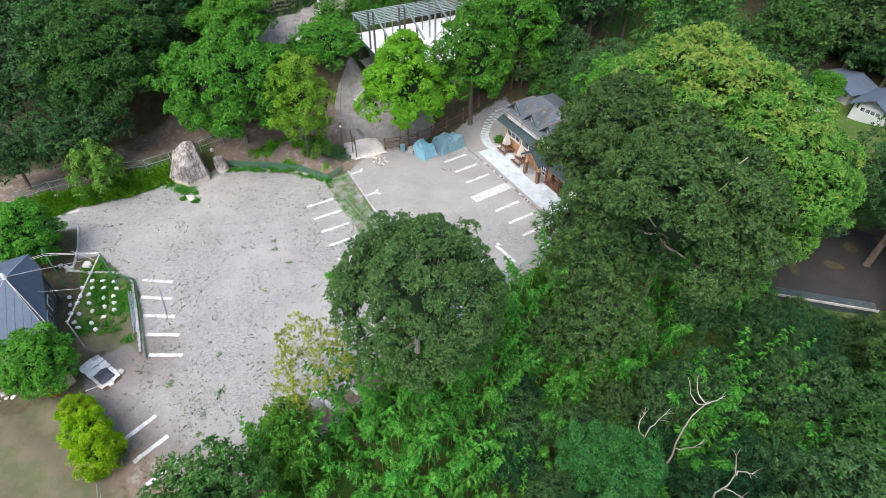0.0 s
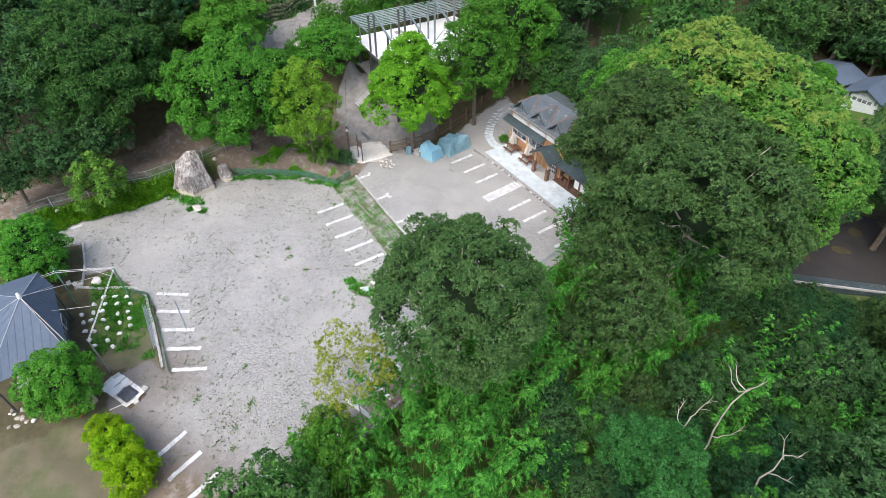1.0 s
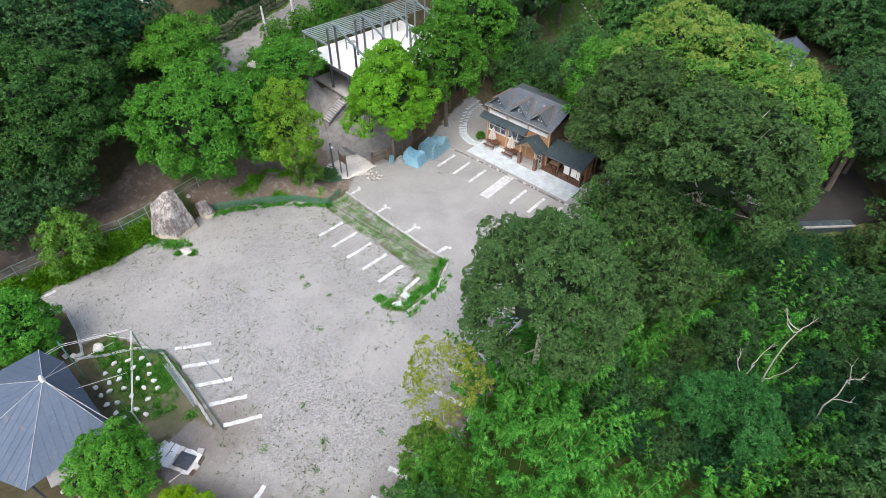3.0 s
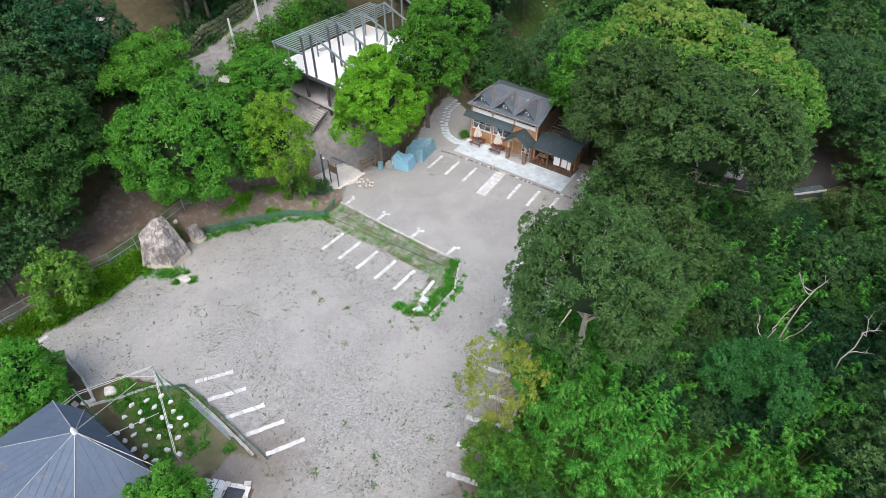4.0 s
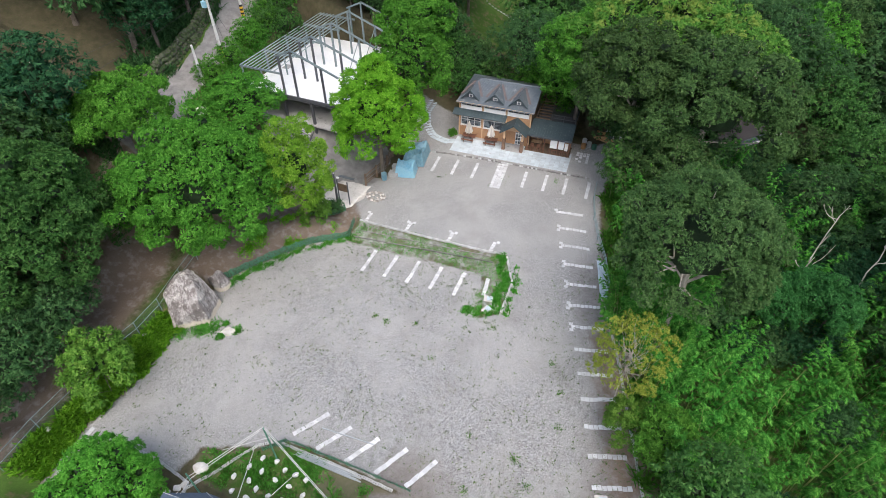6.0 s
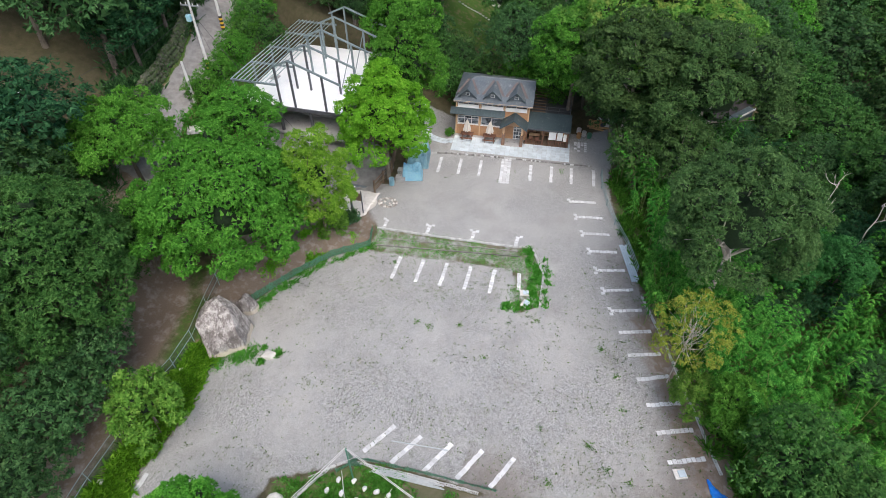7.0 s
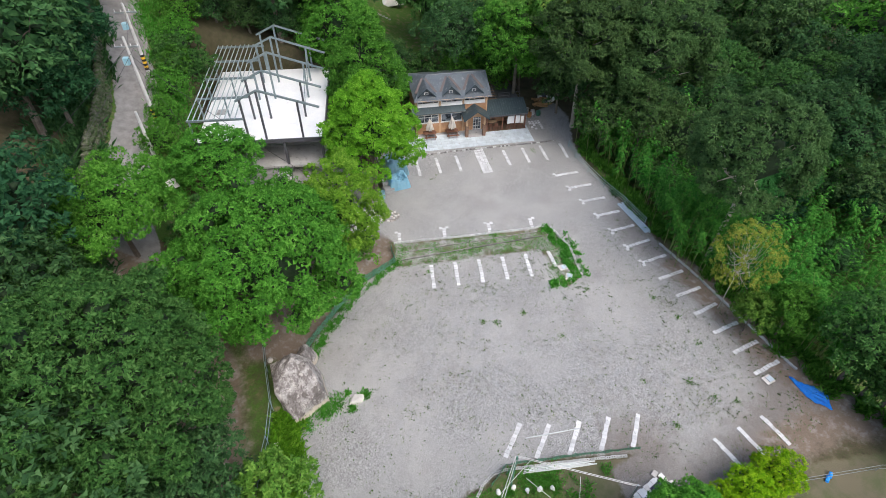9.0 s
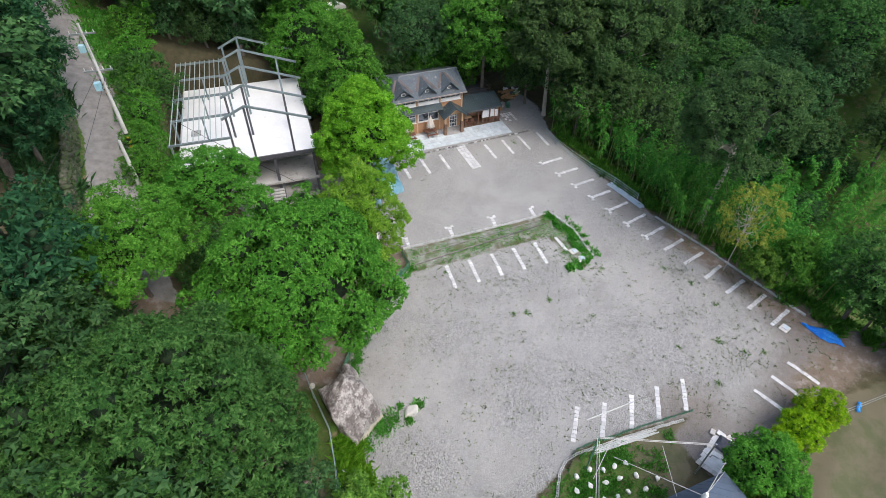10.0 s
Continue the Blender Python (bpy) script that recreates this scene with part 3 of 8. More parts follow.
def crown_data(seed, radius, tall, lobes, leaves, leaf, flat=0.0, spread=(0.26, 0.42), base=-0.25, pointed=0.0, core=0.34, gap=None, gap_top=0.42, reach=(0.62, 0.92), tuft=0.0, per=22, heart=0.52):
    """Boughs of leaves over a dome: lobe centres and radii, and the leaf mesh."""
    rng = np.random.default_rng(seed)
    k = np.arange(lobes)
    zz = 1 - (k + 0.5) / lobes * (1 - base)
    ang = k * 2.39996 + rng.uniform(0, 0.7, lobes)
    rr = np.sqrt(np.maximum(0, 1 - zz**2))
    reach = rng.uniform(*reach, lobes)
    taper = 1 - pointed * np.clip(zz, 0, 1)
    c = np.stack([np.cos(ang) * rr * reach * radius * taper, np.sin(ang) * rr * reach * radius * taper, zz * reach * tall], 1)
    c += rng.normal(size=c.shape) * radius * 0.06
    r = rng.uniform(*spread, lobes) * radius * (1 - 0.45 * pointed * np.clip(zz, 0, 1))
    if gap is not None:
        bear = np.arctan2(c[:, 1], c[:, 0])
        off = np.abs((bear - math.radians(gap) + math.pi) % (2 * math.pi) - math.pi)
        keep = ~((off < 0.62) & (zz < gap_top) & (zz > -0.45))
        c, r, zz = c[keep], r[keep], zz[keep]
        lobes = len(c)
    squash = np.array([1.0, 1.0, 0.78 - 0.3 * flat])
    share = r**2 / np.sum(r**2)
    P, N = [], []
    for i in range(lobes):
        m = max(6, int(leaves / per * 2.0 * share[i]))
        d = unit(rng.normal(size=(m, 3)) + unit(c[i] + [0, 0, tall * 0.25]) * 0.8 + [0, 0, 0.45])
        bumpy = 1 + 0.15 * np.sin(d[:, :1] * 5 + i) * np.sin(d[:, 1:2] * 6 + 2 * i) + rng.normal(size=(m, 1)) * 0.08
        p = c[i] + d * r[i] * squash * bumpy
        keep = np.ones(m, bool)
        for j in range(lobes):
            if j != i:
                keep &= np.linalg.norm((p - c[j]) / squash, axis=1) > r[j] * 0.88
        P.append(p[keep])
        N.append(d[keep])
    P, N = np.concatenate(P), np.concatenate(N)
    if len(P) > leaves // per:
        pick = rng.permutation(len(P))[:leaves // per]
        P, N = P[pick], N[pick]
    # each twig end carries a small dome of leaves
    n = len(P)
    puff = np.repeat(rng.uniform(0.6, 1.35, (n, 1)), per, 0)
    P, N = np.repeat(P, per, 0), np.repeat(N, per, 0)
    N = unit(rng.normal(size=N.shape) + N * 0.9 + np.array([0, 0, 0.35]))
    P = P + N * np.array([1, 1, 0.7 if tuft else 0.8]) * (tuft or leaf * 1.55) * puff * rng.uniform(0.55, 1.12, (n * per, 1))
    lv, lf = leaf_tris(rng, P, N, leaf)
    # inner leaves, larger and sparser, close the boughs and the middle of the crown
    inner = max(8, min(60, int((24 if lobes > 100 else 11) * core / leaf * np.mean(r) ** 0.5)))
    d = unit(rng.normal(size=(lobes * inner, 3)) + [0, 0, 0.35])
    ri = np.repeat(r, inner)[:, None]
    p = np.repeat(c, inner, 0) * 0.95 + d * ri * squash * (core + 0.06) * rng.uniform(0.72, 1.0, (len(d), 1))
    sets = [leaf_tris(rng, p, d, leaf * 1.4, 0.75)]
    if heart and gap is None:
        m = int(105 * (heart * radius / leaf) ** 0.75)
        d = unit(rng.normal(size=(m, 3)) + [0, 0, 0.25])
        sets.append(leaf_tris(rng, d * np.array([radius, radius, tall]) * heart * rng.uniform(0.96, 1.14, (m, 1)), d, leaf * 1.75, 0.8))
    for v, f in sets:
        lf = np.concatenate([lf, f + len(lv)])
        lv = np.concatenate([lv, v])
    # dark lumps inside boughs and crown: foliage shade put in as shapes
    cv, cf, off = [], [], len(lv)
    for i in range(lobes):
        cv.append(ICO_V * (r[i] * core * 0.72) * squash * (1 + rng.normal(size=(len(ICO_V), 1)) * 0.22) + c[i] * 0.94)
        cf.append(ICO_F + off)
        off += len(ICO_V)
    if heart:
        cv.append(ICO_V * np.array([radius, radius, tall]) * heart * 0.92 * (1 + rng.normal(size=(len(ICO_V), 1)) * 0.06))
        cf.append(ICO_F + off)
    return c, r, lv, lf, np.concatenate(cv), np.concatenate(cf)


def crown_mesh(name, data, material):
    c, r, lv, lf, cv, cf = data
    me = mesh_from(name, np.concatenate([lv, cv]), np.concatenate([lf, cf]), material)
    me.materials.append(M_CROWN_SHADE)
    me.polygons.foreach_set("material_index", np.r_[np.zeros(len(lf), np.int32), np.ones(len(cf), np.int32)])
    return me


def trunk_bm(rng, foot, c, r, girth, limbs=7, lean=0.0):
    """A tapering trunk from the foot up into the crown, with limbs out to the boughs."""
    bm = bmesh.new()
    top = Vector((lean, 0.0, 0.15 * foot))
    low = Vector((0, 0, -foot - 0.3))
    mid = low.lerp(top, 0.5) + Vector((rng.uniform(-0.3, 0.3), rng.uniform(-0.3, 0.3), 0))
    add_tube(bm, [low, low.lerp(mid, 0.15), mid, top], [girth * 1.35, girth, girth * 0.75, girth * 0.4], 7)
    order = rng.permutation(len(c))[:limbs]
    for i in order:
        end = Vector(c[i]) * 0.80
        start = low.lerp(top, rng.uniform(0.55, 0.95))
        bend = start.lerp(end, 0.5) + Vector((rng.uniform(-0.5, 0.5), rng.uniform(-0.5, 0.5), rng.uniform(-0.9, -0.1)))
        add_tube(bm, [start, bend, end], [girth * 0.42, girth * 0.26, girth * 0.1], 5, False)
    return bm


class TreeKind:
    """A kind of tree: its meshes are made once and shared by all its copies."""

    def __init__(self, seed, leafmat, bark, radius, tall, foot, girth, lobes, leaves, leaf, limbs=7, **shape):
        rng = np.random.default_rng(seed + 500)
        data = crown_data(seed, radius, tall, lobes, leaves, leaf, **shape)
        self.crown = crown_mesh("crown", data, leafmat)
        bm = trunk_bm(rng, foot, data[0], data[1], girth, limbs)
        self.trunk = bpy.data.meshes.new("trunk")
        bm.to_mesh(self.trunk)
        bm.free()
        self.trunk.materials.append(bark)
        self.foot = foot

    def plant(self, x, y, z=None, turn=0.0, scale=1.0, stretch=1.0, label="", category="tree", group="", name="tree", sink=0.0):
        """A tree with its foot on the ground; z: the height of its crown's middle, where known."""
        g = ground_z(x, y) - sink
        ob = new(name)
        ob.empty_display_size = 0.3
        ob.matrix_basis = pose(x, y, g, 0, 0, turn)
        tagged(ob, label, category, group)
        rise = self.foot * scale * stretch if z is None else z - g
        for nm, me in (("trunk", self.trunk), ("crown", self.crown)):
            o = new(nm, me)
            o.parent = ob
            o.location = (0, 0, rise)
            sz = scale * stretch if nm == "crown" else max(scale * 0.6, (rise + 0.3) / (self.foot + 0.3))
            o.scale = (scale, scale, sz)
        return ob


ZELKOVA = TreeKind(1, L_BROAD, M_BARK, 7.9, 5.4, 8.0, 0.42, 210, 84000, 0.205, flat=0.6, base=-0.55, spread=(0.09, 0.16), core=0.74, reach=(0.74, 0.96), tuft=0.17, per=12, heart=0.66)
DARKOAK = TreeKind(2, L_DARK, M_BARK, 7.6, 6.4, 9.0, 0.45, 84, 17500, 0.30, base=-0.35, spread=(0.16, 0.29))
MIDOAK = TreeKind(9, L_MID, M_BARK, 7.6, 6.2, 9.0, 0.45, 220, 88000, 0.207, flat=0.25, base=-0.40, spread=(0.09, 0.17), core=0.74, reach=(0.72, 0.96), tuft=0.17, per=12, heart=0.64)
MAPLE = TreeKind(3, L_FRESH, M_BARK, 5.4, 7.4, 7.5, 0.30, 84, 46000, 0.225, pointed=0.55, base=-0.55, spread=(0.14, 0.24), core=0.5, tuft=0.42, per=40)
POPLAR = TreeKind(4, L_BROAD, M_BARK, 4.8, 8.2, 9.0, 0.30, 70, 30000, 0.235, pointed=0.5, base=-0.7, spread=(0.15, 0.26))
LIGHTTREE = TreeKind(5, L_LIGHT, M_BARK, 4.2, 5.6, 6.5, 0.22, 80, 34000, 0.175, spread=(0.12, 0.21), base=-0.85, core=0.3, pointed=0.3, heart=0.35)
LAYERED = TreeKind(6, L_SPRAY, M_BARK, 5.6, 3.0, 6.0, 0.25, 70, 32000, 0.20, flat=0.9, base=-0.3, spread=(0.13, 0.23), core=0.45)
CHINQUAPIN = TreeKind(7, L_BLOSSOM, M_BARK, 8.8, 7.4, 11.5, 0.5, 210, 68000, 0.235, spread=(0.09, 0.17), reach=(0.72, 0.96), tuft=0.2, per=12, core=0.74, heart=0.62)
GREATOAK = TreeKind(12, L_OLIVE, M_PALE_BARK, 7.8, 6.6, 12.0, 0.30, 180, 66000, 0.220, core=0.70, limbs=22, base=-0.35, spread=(0.09, 0.17), gap=-72, reach=(0.68, 0.97), tuft=0.2, per=12, heart=0.42)
LONEOAK = TreeKind(8, L_GREY, M_LIMB, 6.1, 5.6, 13.0, 0.34, 190, 76000, 0.162, core=0.72, limbs=24, base=-0.62, spread=(0.09, 0.17), gap=-84, gap_top=0.40, reach=(0.74, 0.96), tuft=0.15, per=12, heart=0.52)
GARDENTREE = TreeKind(44, L_SPRAY, M_BARK, 2.6, 2.5, 2.6, 0.12, 70, 26000, 0.125, base=-0.8, spread=(0.14, 0.24), core=0.7, tuft=0.12, per=12, heart=0.6)
BLUISH = TreeKind(45, L_BLUISH, M_BARK, 3.4, 3.2, 4.5, 0.16, 44, 12000, 0.22, base=-0.5, spread=(0.16, 0.28))
HOUSETREE = TreeKind(13, L_BROAD, M_BARK, 5.4, 5.6, 8.0, 0.28, 70, 28000, 0.225, base=-0.5, spread=(0.15, 0.27))
FOREST = [TreeKind(20 + k, m, M_BARK, rr, tt, 7.0, 0.3, 40, 4500, 0.37, spread=(0.22, 0.36)) for k, (m, rr, tt) in enumerate(
    [(L_DARK, 5.4, 5.2), (L_BROAD, 5.0, 5.2), (L_MID, 5.4, 5.6), (L_OLIVE, 4.8, 5.0), (L_BROAD, 4.2, 6.8), (L_MID, 4.4, 6.0)])]
# kinds for shady places; those with L_SHADE carry the shade in their leaf colour
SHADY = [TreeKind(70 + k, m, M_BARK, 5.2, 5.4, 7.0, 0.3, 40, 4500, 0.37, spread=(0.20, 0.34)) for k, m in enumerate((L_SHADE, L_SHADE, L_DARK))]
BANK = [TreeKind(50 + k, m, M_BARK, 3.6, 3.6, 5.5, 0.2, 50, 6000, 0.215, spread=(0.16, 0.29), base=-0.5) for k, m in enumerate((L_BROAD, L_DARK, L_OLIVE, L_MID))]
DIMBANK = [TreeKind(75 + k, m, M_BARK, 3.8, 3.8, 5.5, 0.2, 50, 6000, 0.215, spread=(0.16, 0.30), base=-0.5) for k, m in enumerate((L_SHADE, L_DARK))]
YELLOWING = TreeKind(40, L_YELLOW, M_DEADWOOD, 3.1, 3.6, 4.2, 0.055, 60, 13000, 0.115, limbs=44, spread=(0.12, 0.26), base=-0.6, core=0.02, heart=0.0)
SHRUB = TreeKind(41, L_BROAD, M_BARK, 2.2, 1.9, 1.6, 0.09, 30, 8000, 0.17, base=-0.7, spread=(0.18, 0.30))
WISPY = TreeKind(43, L_WISPY, M_BARK, 2.4, 2.2, 1.8, 0.08, 32, 5500, 0.19, base=-0.7, spread=(0.15, 0.27), core=0.3, heart=0.3)
GOLDBUSH = TreeKind(42, L_GOLD, M_BARK, 1.9, 1.8, 1.3, 0.08, 40, 11000, 0.12, base=-0.8, spread=(0.18, 0.30))


def bamboo_data(seed, tall, plumes):
    """Arching culms with layered, drooping sprays of narrow leaves; one spine and one leaf mesh a culm."""
    rng = np.random.default_rng(seed)
    V, F, off = [], [], 0
    spines = []
    for k in range(plumes):
        a = k * 2.4 + rng.uniform(-0.4, 0.4)
        foot = np.array([np.cos(a), np.sin(a), 0]) * rng.uniform(0.3, 2.3)
        out = unit(np.array([np.cos(a), np.sin(a), 0]) + rng.normal(size=3) * [0.5, 0.5, 0])
        hgt = tall * rng.uniform(0.72, 1.10)
        s = np.linspace(0, 1, 9)[:, None]
        spine = foot + out * (s**2.4) * hgt * rng.uniform(0.14, 0.32) + np.array([0, 0, 1]) * (s - 0.13 * s**4) * hgt
        spines.append(spine)
        twigs = 34
        for q in range(twigs):
            # side twigs like the barbs of a feather, shorter towards the drooping tip
            f = 0.38 + 0.62 * (q + 0.5) / twigs
            c = np.array([np.interp(f, s[:, 0], spine[:, i]) for i in range(3)])
            b = q * 2.4 + rng.uniform(-0.5, 0.5)
            reach = (1.42 - 1.16 * f) * rng.uniform(0.75, 1.25)
            d = unit(np.array([np.cos(b), np.sin(b), 0.30]) + out * 0.5)
            m = 20
            w = np.linspace(0.12, 1.0, m)[:, None]
            p = c + d * reach * w + np.array([0, 0, -1]) * (w**2) * reach * 0.60 + rng.normal(size=(m, 3)) * 0.03
            side = np.cross(d, [0, 0, 1.0]) * np.where(np.arange(m) % 2, 1.0, -1.0)[:, None]
            al = unit(d + side * 0.75 + np.array([0, 0, -0.35]) - np.array([0, 0, 0.7]) * w + rng.normal(size=(m, 3)) * 0.18)
            nrm = unit(np.array([0, 0, 1.0]) + d * 0.45 + rng.normal(size=(m, 3)) * 0.15)
            ac = unit(np.cross(nrm, al))
            sz = rng.uniform(0.22, 0.38, (m, 1)) * (1.15 - 0.40 * f)
            vv = np.stack([p + ac * sz * 0.17, p - ac * sz * 0.17, p + al * sz], 1).reshape(-1, 3)
            V.append(vv)
            F.append(np.arange(3 * m).reshape(m, 3) + off)
            off += 3 * m
    return spines, np.concatenate(V), np.concatenate(F)


class BambooKind:
    def __init__(self, seed, tall, plumes):
        spines, v, f = bamboo_data(seed, tall, plumes)
        self.leaf = mesh_from("foliage", v, f, L_BAMBOO)
        self.culms = []
        for spine in spines:
            bm = tube(spine[:7].tolist(), [0.05, 0.05, 0.045, 0.04, 0.035, 0.03, 0.02], 4, False)
            me = bpy.data.meshes.new("culm")
            bm.to_mesh(me)
            bm.free()
            me.materials.append(M_CULM)
            self.culms.append(me)

    def plant(self, x, y, turn, scale):
        ob = new("bamboo_clump")
        ob.matrix_basis = pose(x, y, ground_z(x, y) - 0.1, 0, 0, turn)
        tagged(ob, "feathery bright green bamboo clump on the bank", "bamboo", "bamboo on the bank")
        for nm, me in [("culm", c) for c in self.culms] + [("foliage", self.leaf)]:
            o = new(nm, me)
            o.parent = ob
            o.scale = (scale,) * 3
        return ob


M_CULM = surface("bamboo_culm", (0.10, 0.16, 0.04), (0.22, 0.28, 0.08), 0.5, 6.0, 1.0)
BAMBOO = [BambooKind(60 + k, 9.5 + 1.2 * k, 6 + k) for k in range(3)]

# the trees round the lot
ZELKOVA.plant(-1.2, -26.8, 8.6, 20, 0.90, 1.15, "broad spreading zelkova with mid-green leaves beside the net fence", "tree")
LIGHTTREE.plant(4.9, -20.6, 8.2, 0, 0.92, 1.05, "slender light green tree on the bare slope", "tree")
MAPLE.plant(7.7, -8.6, 8.4, 40, 0.95, 1.0, "tall bright green tree behind the tarpaulins", "tree")
POPLAR.plant(7.4, 0.6, 10.8, 80, 0.95, 1.0, "tall mid-green tree beside the house", "tree")
POPLAR.plant(4.2, 9.5, 12.5, 200, 0.95, 1.0, "tall mid-green tree behind the steel frame", "tree")
LAYERED.plant(-12.4, -23.6, 12.2, 0, 0.86, 1.15, "light green tree with flat layered boughs beside the road", "tree")
HOUSETREE.plant(-6.9, -13.0, 8.8, 130, 0.74, 0.75, "light green tree below the steel frame", "tree")
LONEOAK.plant(41.3, -22.6, 12.6, 0, 0.88, 1.06, "lone grey-green oak with pale limbs on the bank", "tree")
YELLOWING.plant(39.0, -29.5, 7.0, 0, 0.88, 1.15, "thin yellowing tree with bare pale twigs", "tree")
WISPY.plant(40.1, -32.2, 3.3, 0, 0.78, 1.0, "small light green tree at the lot's edge", "tree")
SHRUB.plant(42.4, -33.2, 4.2, 70, 0.95, 1.2, "small light green tree on the bank", "tree")
GARDENTREE.plant(26.6, -48.3, 3.1, 0, 1.0, 1.15, "bushy light green tree beside the pavilion", "tree")
WISPY.plant(0.2, -43.2, 2.6, 40, 1.2, 1.2, "leafy green tree on the verge below the fence", "tree")
GARDENTREE.plant(8.6, -50.4, 2.6, 100, 1.28, 1.1, "leafy green tree beside the pavilion", "tree")
for x, y, a, sc in ((30.6, -46.6, 50, 0.70), (32.8, -46.0, 90, 0.84), (35.4, -45.2, 130, 0.90)):
    GOLDBUSH.plant(x, y, ground_z(x, y) + 1.75 * sc, a, sc, 1.15, "yellow-green bush in a row along the field", "bush", "bushes along the field", name="bush")
for k, (x, y, z, a, sc) in enumerate(((45.4, -38.0, 6.0, 0, 1.0), (47.4, -40.6, 5.4, 50, 1.0), (47.6, -43.6, 4.6, 200, 0.85), (46.2, -39.6, 3.4, 20, 0.7), (50.4, -39.8, 4.4, 120, 0.9), (46.2, -44.2, 2.0, 160, 0.4))):
    BANK[3].plant(x, y, z, a, sc, 1.0, "leafy mid-green tree at the corner of the lot", "tree", "trees at the lot's corner")
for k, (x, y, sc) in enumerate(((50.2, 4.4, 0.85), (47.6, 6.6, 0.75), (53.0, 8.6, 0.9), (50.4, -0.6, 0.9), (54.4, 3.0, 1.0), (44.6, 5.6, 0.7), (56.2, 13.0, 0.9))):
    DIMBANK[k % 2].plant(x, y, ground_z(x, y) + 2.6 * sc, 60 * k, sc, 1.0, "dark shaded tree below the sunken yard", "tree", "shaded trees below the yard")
# the great evergreens between house and stream
for x, y, z, a, s in ((33.0, 9.6, 12.6, 0, 1.0), (40.6, 9.4, 11.4, 140, 0.84)):
    CHINQUAPIN.plant(x, y, z, a, s, 1.0, "huge evergreen with pale yellow blossom on its crown", "tree")
for x, y, z, a, s in ((33.8, 1.8, 12.2, 15, 0.92), (41.2, 0.2, 11.4, 0, 0.98)):
    GREATOAK.plant(x, y, z, a, s, 1.0, "huge dark evergreen with bare inner limbs", "tree")
for x, y, z, a in ((39.4, -5.6, 6.9, 60), (35.6, -3.6, 6.2, 40), (43.6, -7.4, 4.6, 100)):
    BANK[2].plant(x, y, z, a, 1.05, 1.0, "olive-green evergreen under the great trees", "tree", "evergreens under the great trees")
for k, (x, y, z, sc) in enumerate(((32.6, 5.4, 5.4, 0.9), (28.8, 11.8, 5.6, 1.0), (24.4, 11.0, 4.8, 0.95), (15.2, 11.2, 4.6, 0.9), (20.0, 10.9, 4.6, 0.85), (11.4, 9.8, 4.0, 0.8))):
    BANK[(2, 0, 0, 3, 0, 3)[k]].plant(x, y, z, 70 * k, sc, 1.0, "leafy green tree close behind the house", "tree", "trees behind the house")
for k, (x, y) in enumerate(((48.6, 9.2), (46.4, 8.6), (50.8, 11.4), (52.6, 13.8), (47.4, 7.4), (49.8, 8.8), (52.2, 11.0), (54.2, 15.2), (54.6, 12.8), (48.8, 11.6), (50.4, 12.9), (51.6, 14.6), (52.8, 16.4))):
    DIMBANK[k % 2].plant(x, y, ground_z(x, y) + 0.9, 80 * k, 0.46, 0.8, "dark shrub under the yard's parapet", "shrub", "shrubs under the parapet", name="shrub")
GARDENTREE.plant(25.6, 43.6, 5.3, 30, 0.92, 0.8, "rounded light green garden tree by the far houses", "tree")
HOUSETREE.plant(26.9, 7.6, 11.0, 200, 1.0, 1.0, "broad mid-green tree leaning over the house roof", "tree")
for x, y, z, a, s in ((38.5, 0.5, 7.6, 30, 0.70), (30.2, 18.4, 11.6, 70, 0.78), (37.0, 24.5, 5.6, 20, 0.45), (43.0, 26.0, 5.6, 80, 0.46), (47.5, 29.0, 7.0, 140, 0.60), (53.5, 26.5, 6.5, 190, 0.6),
                      (23.8, 13.2, 8.4, 10, 0.62), (19.6, 12.2, 9.6, 60, 0.64), (10.6, 13.6, 5.6, 80, 0.42), (41.5, 14.5, 8.6, 210, 0.60), (47.4, 24.0, 10.4, 300, 0.75)):
    DARKOAK.plant(x, y, z, a, s, 1.0, "dark green evergreen with a rounded crown", "tree")
for x, y, z, a in ((53.2, -11.8, 2.0, 0), (55.0, -14.0, 2.6, 90), (51.2, -13.6, 1.2, 200)):
    BLUISH.plant(x, y, z, a, 0.66, 1.0, "bluish-green leafy tree at the foot of dead trunks", "tree", "bluish trees on the bank")
for x, y, z, a in ((-8.2, -30.2, 6.4, 0), (-6.8, -20.6, 6.2, 120), (-16.5, -29.0, 11.0, 40)):
    BANK[3].plant(x, y, z, a, 1.0, 1.0, "dark green tree filling the gap beside the track", "tree", "trees beside the track")
MIDOAK.plant(-9.6, -39.4, 10.6, 0, 0.98, 1.08, "large mid-green tree beyond the wire fence", "tree")
for x, y, z, a, s in ( (-14.5, -47.0, 10.0, 50, 1.15), (-19.5, -35.0, 12.5, 200, 1.0), (-22.0, -48.0, 12.5, 250, 1.1)):
    DARKOAK.plant(x, y, z, a, s, 1.0, "large dark green tree beyond the wire fence", "tree")

for x, y, a, sc in ((38.7, -24.4, 20, 0.72), (39.4, -20.4, 80, 0.70), (42.6, -25.2, 140, 0.8), (38.2, -22.2, 200, 0.62), (41.2, -26.6, 260, 0.8), (43.6, -21.0, 300, 0.8)):
    BAMBOO[int(a) % 3].plant(x, y, a, sc)

for x, y, z, a, sc in ((-4.6, -42.0, 5.2, 10, 1.0), (-4.4, -46.6, 4.8, 90, 1.0), (-3.6, -51.0, 4.4, 200, 1.0)):
    BANK[1].plant(x, y, z, a, sc, 1.0, "dense dark green tree beyond the wire fence", "tree", "trees beyond the fence")

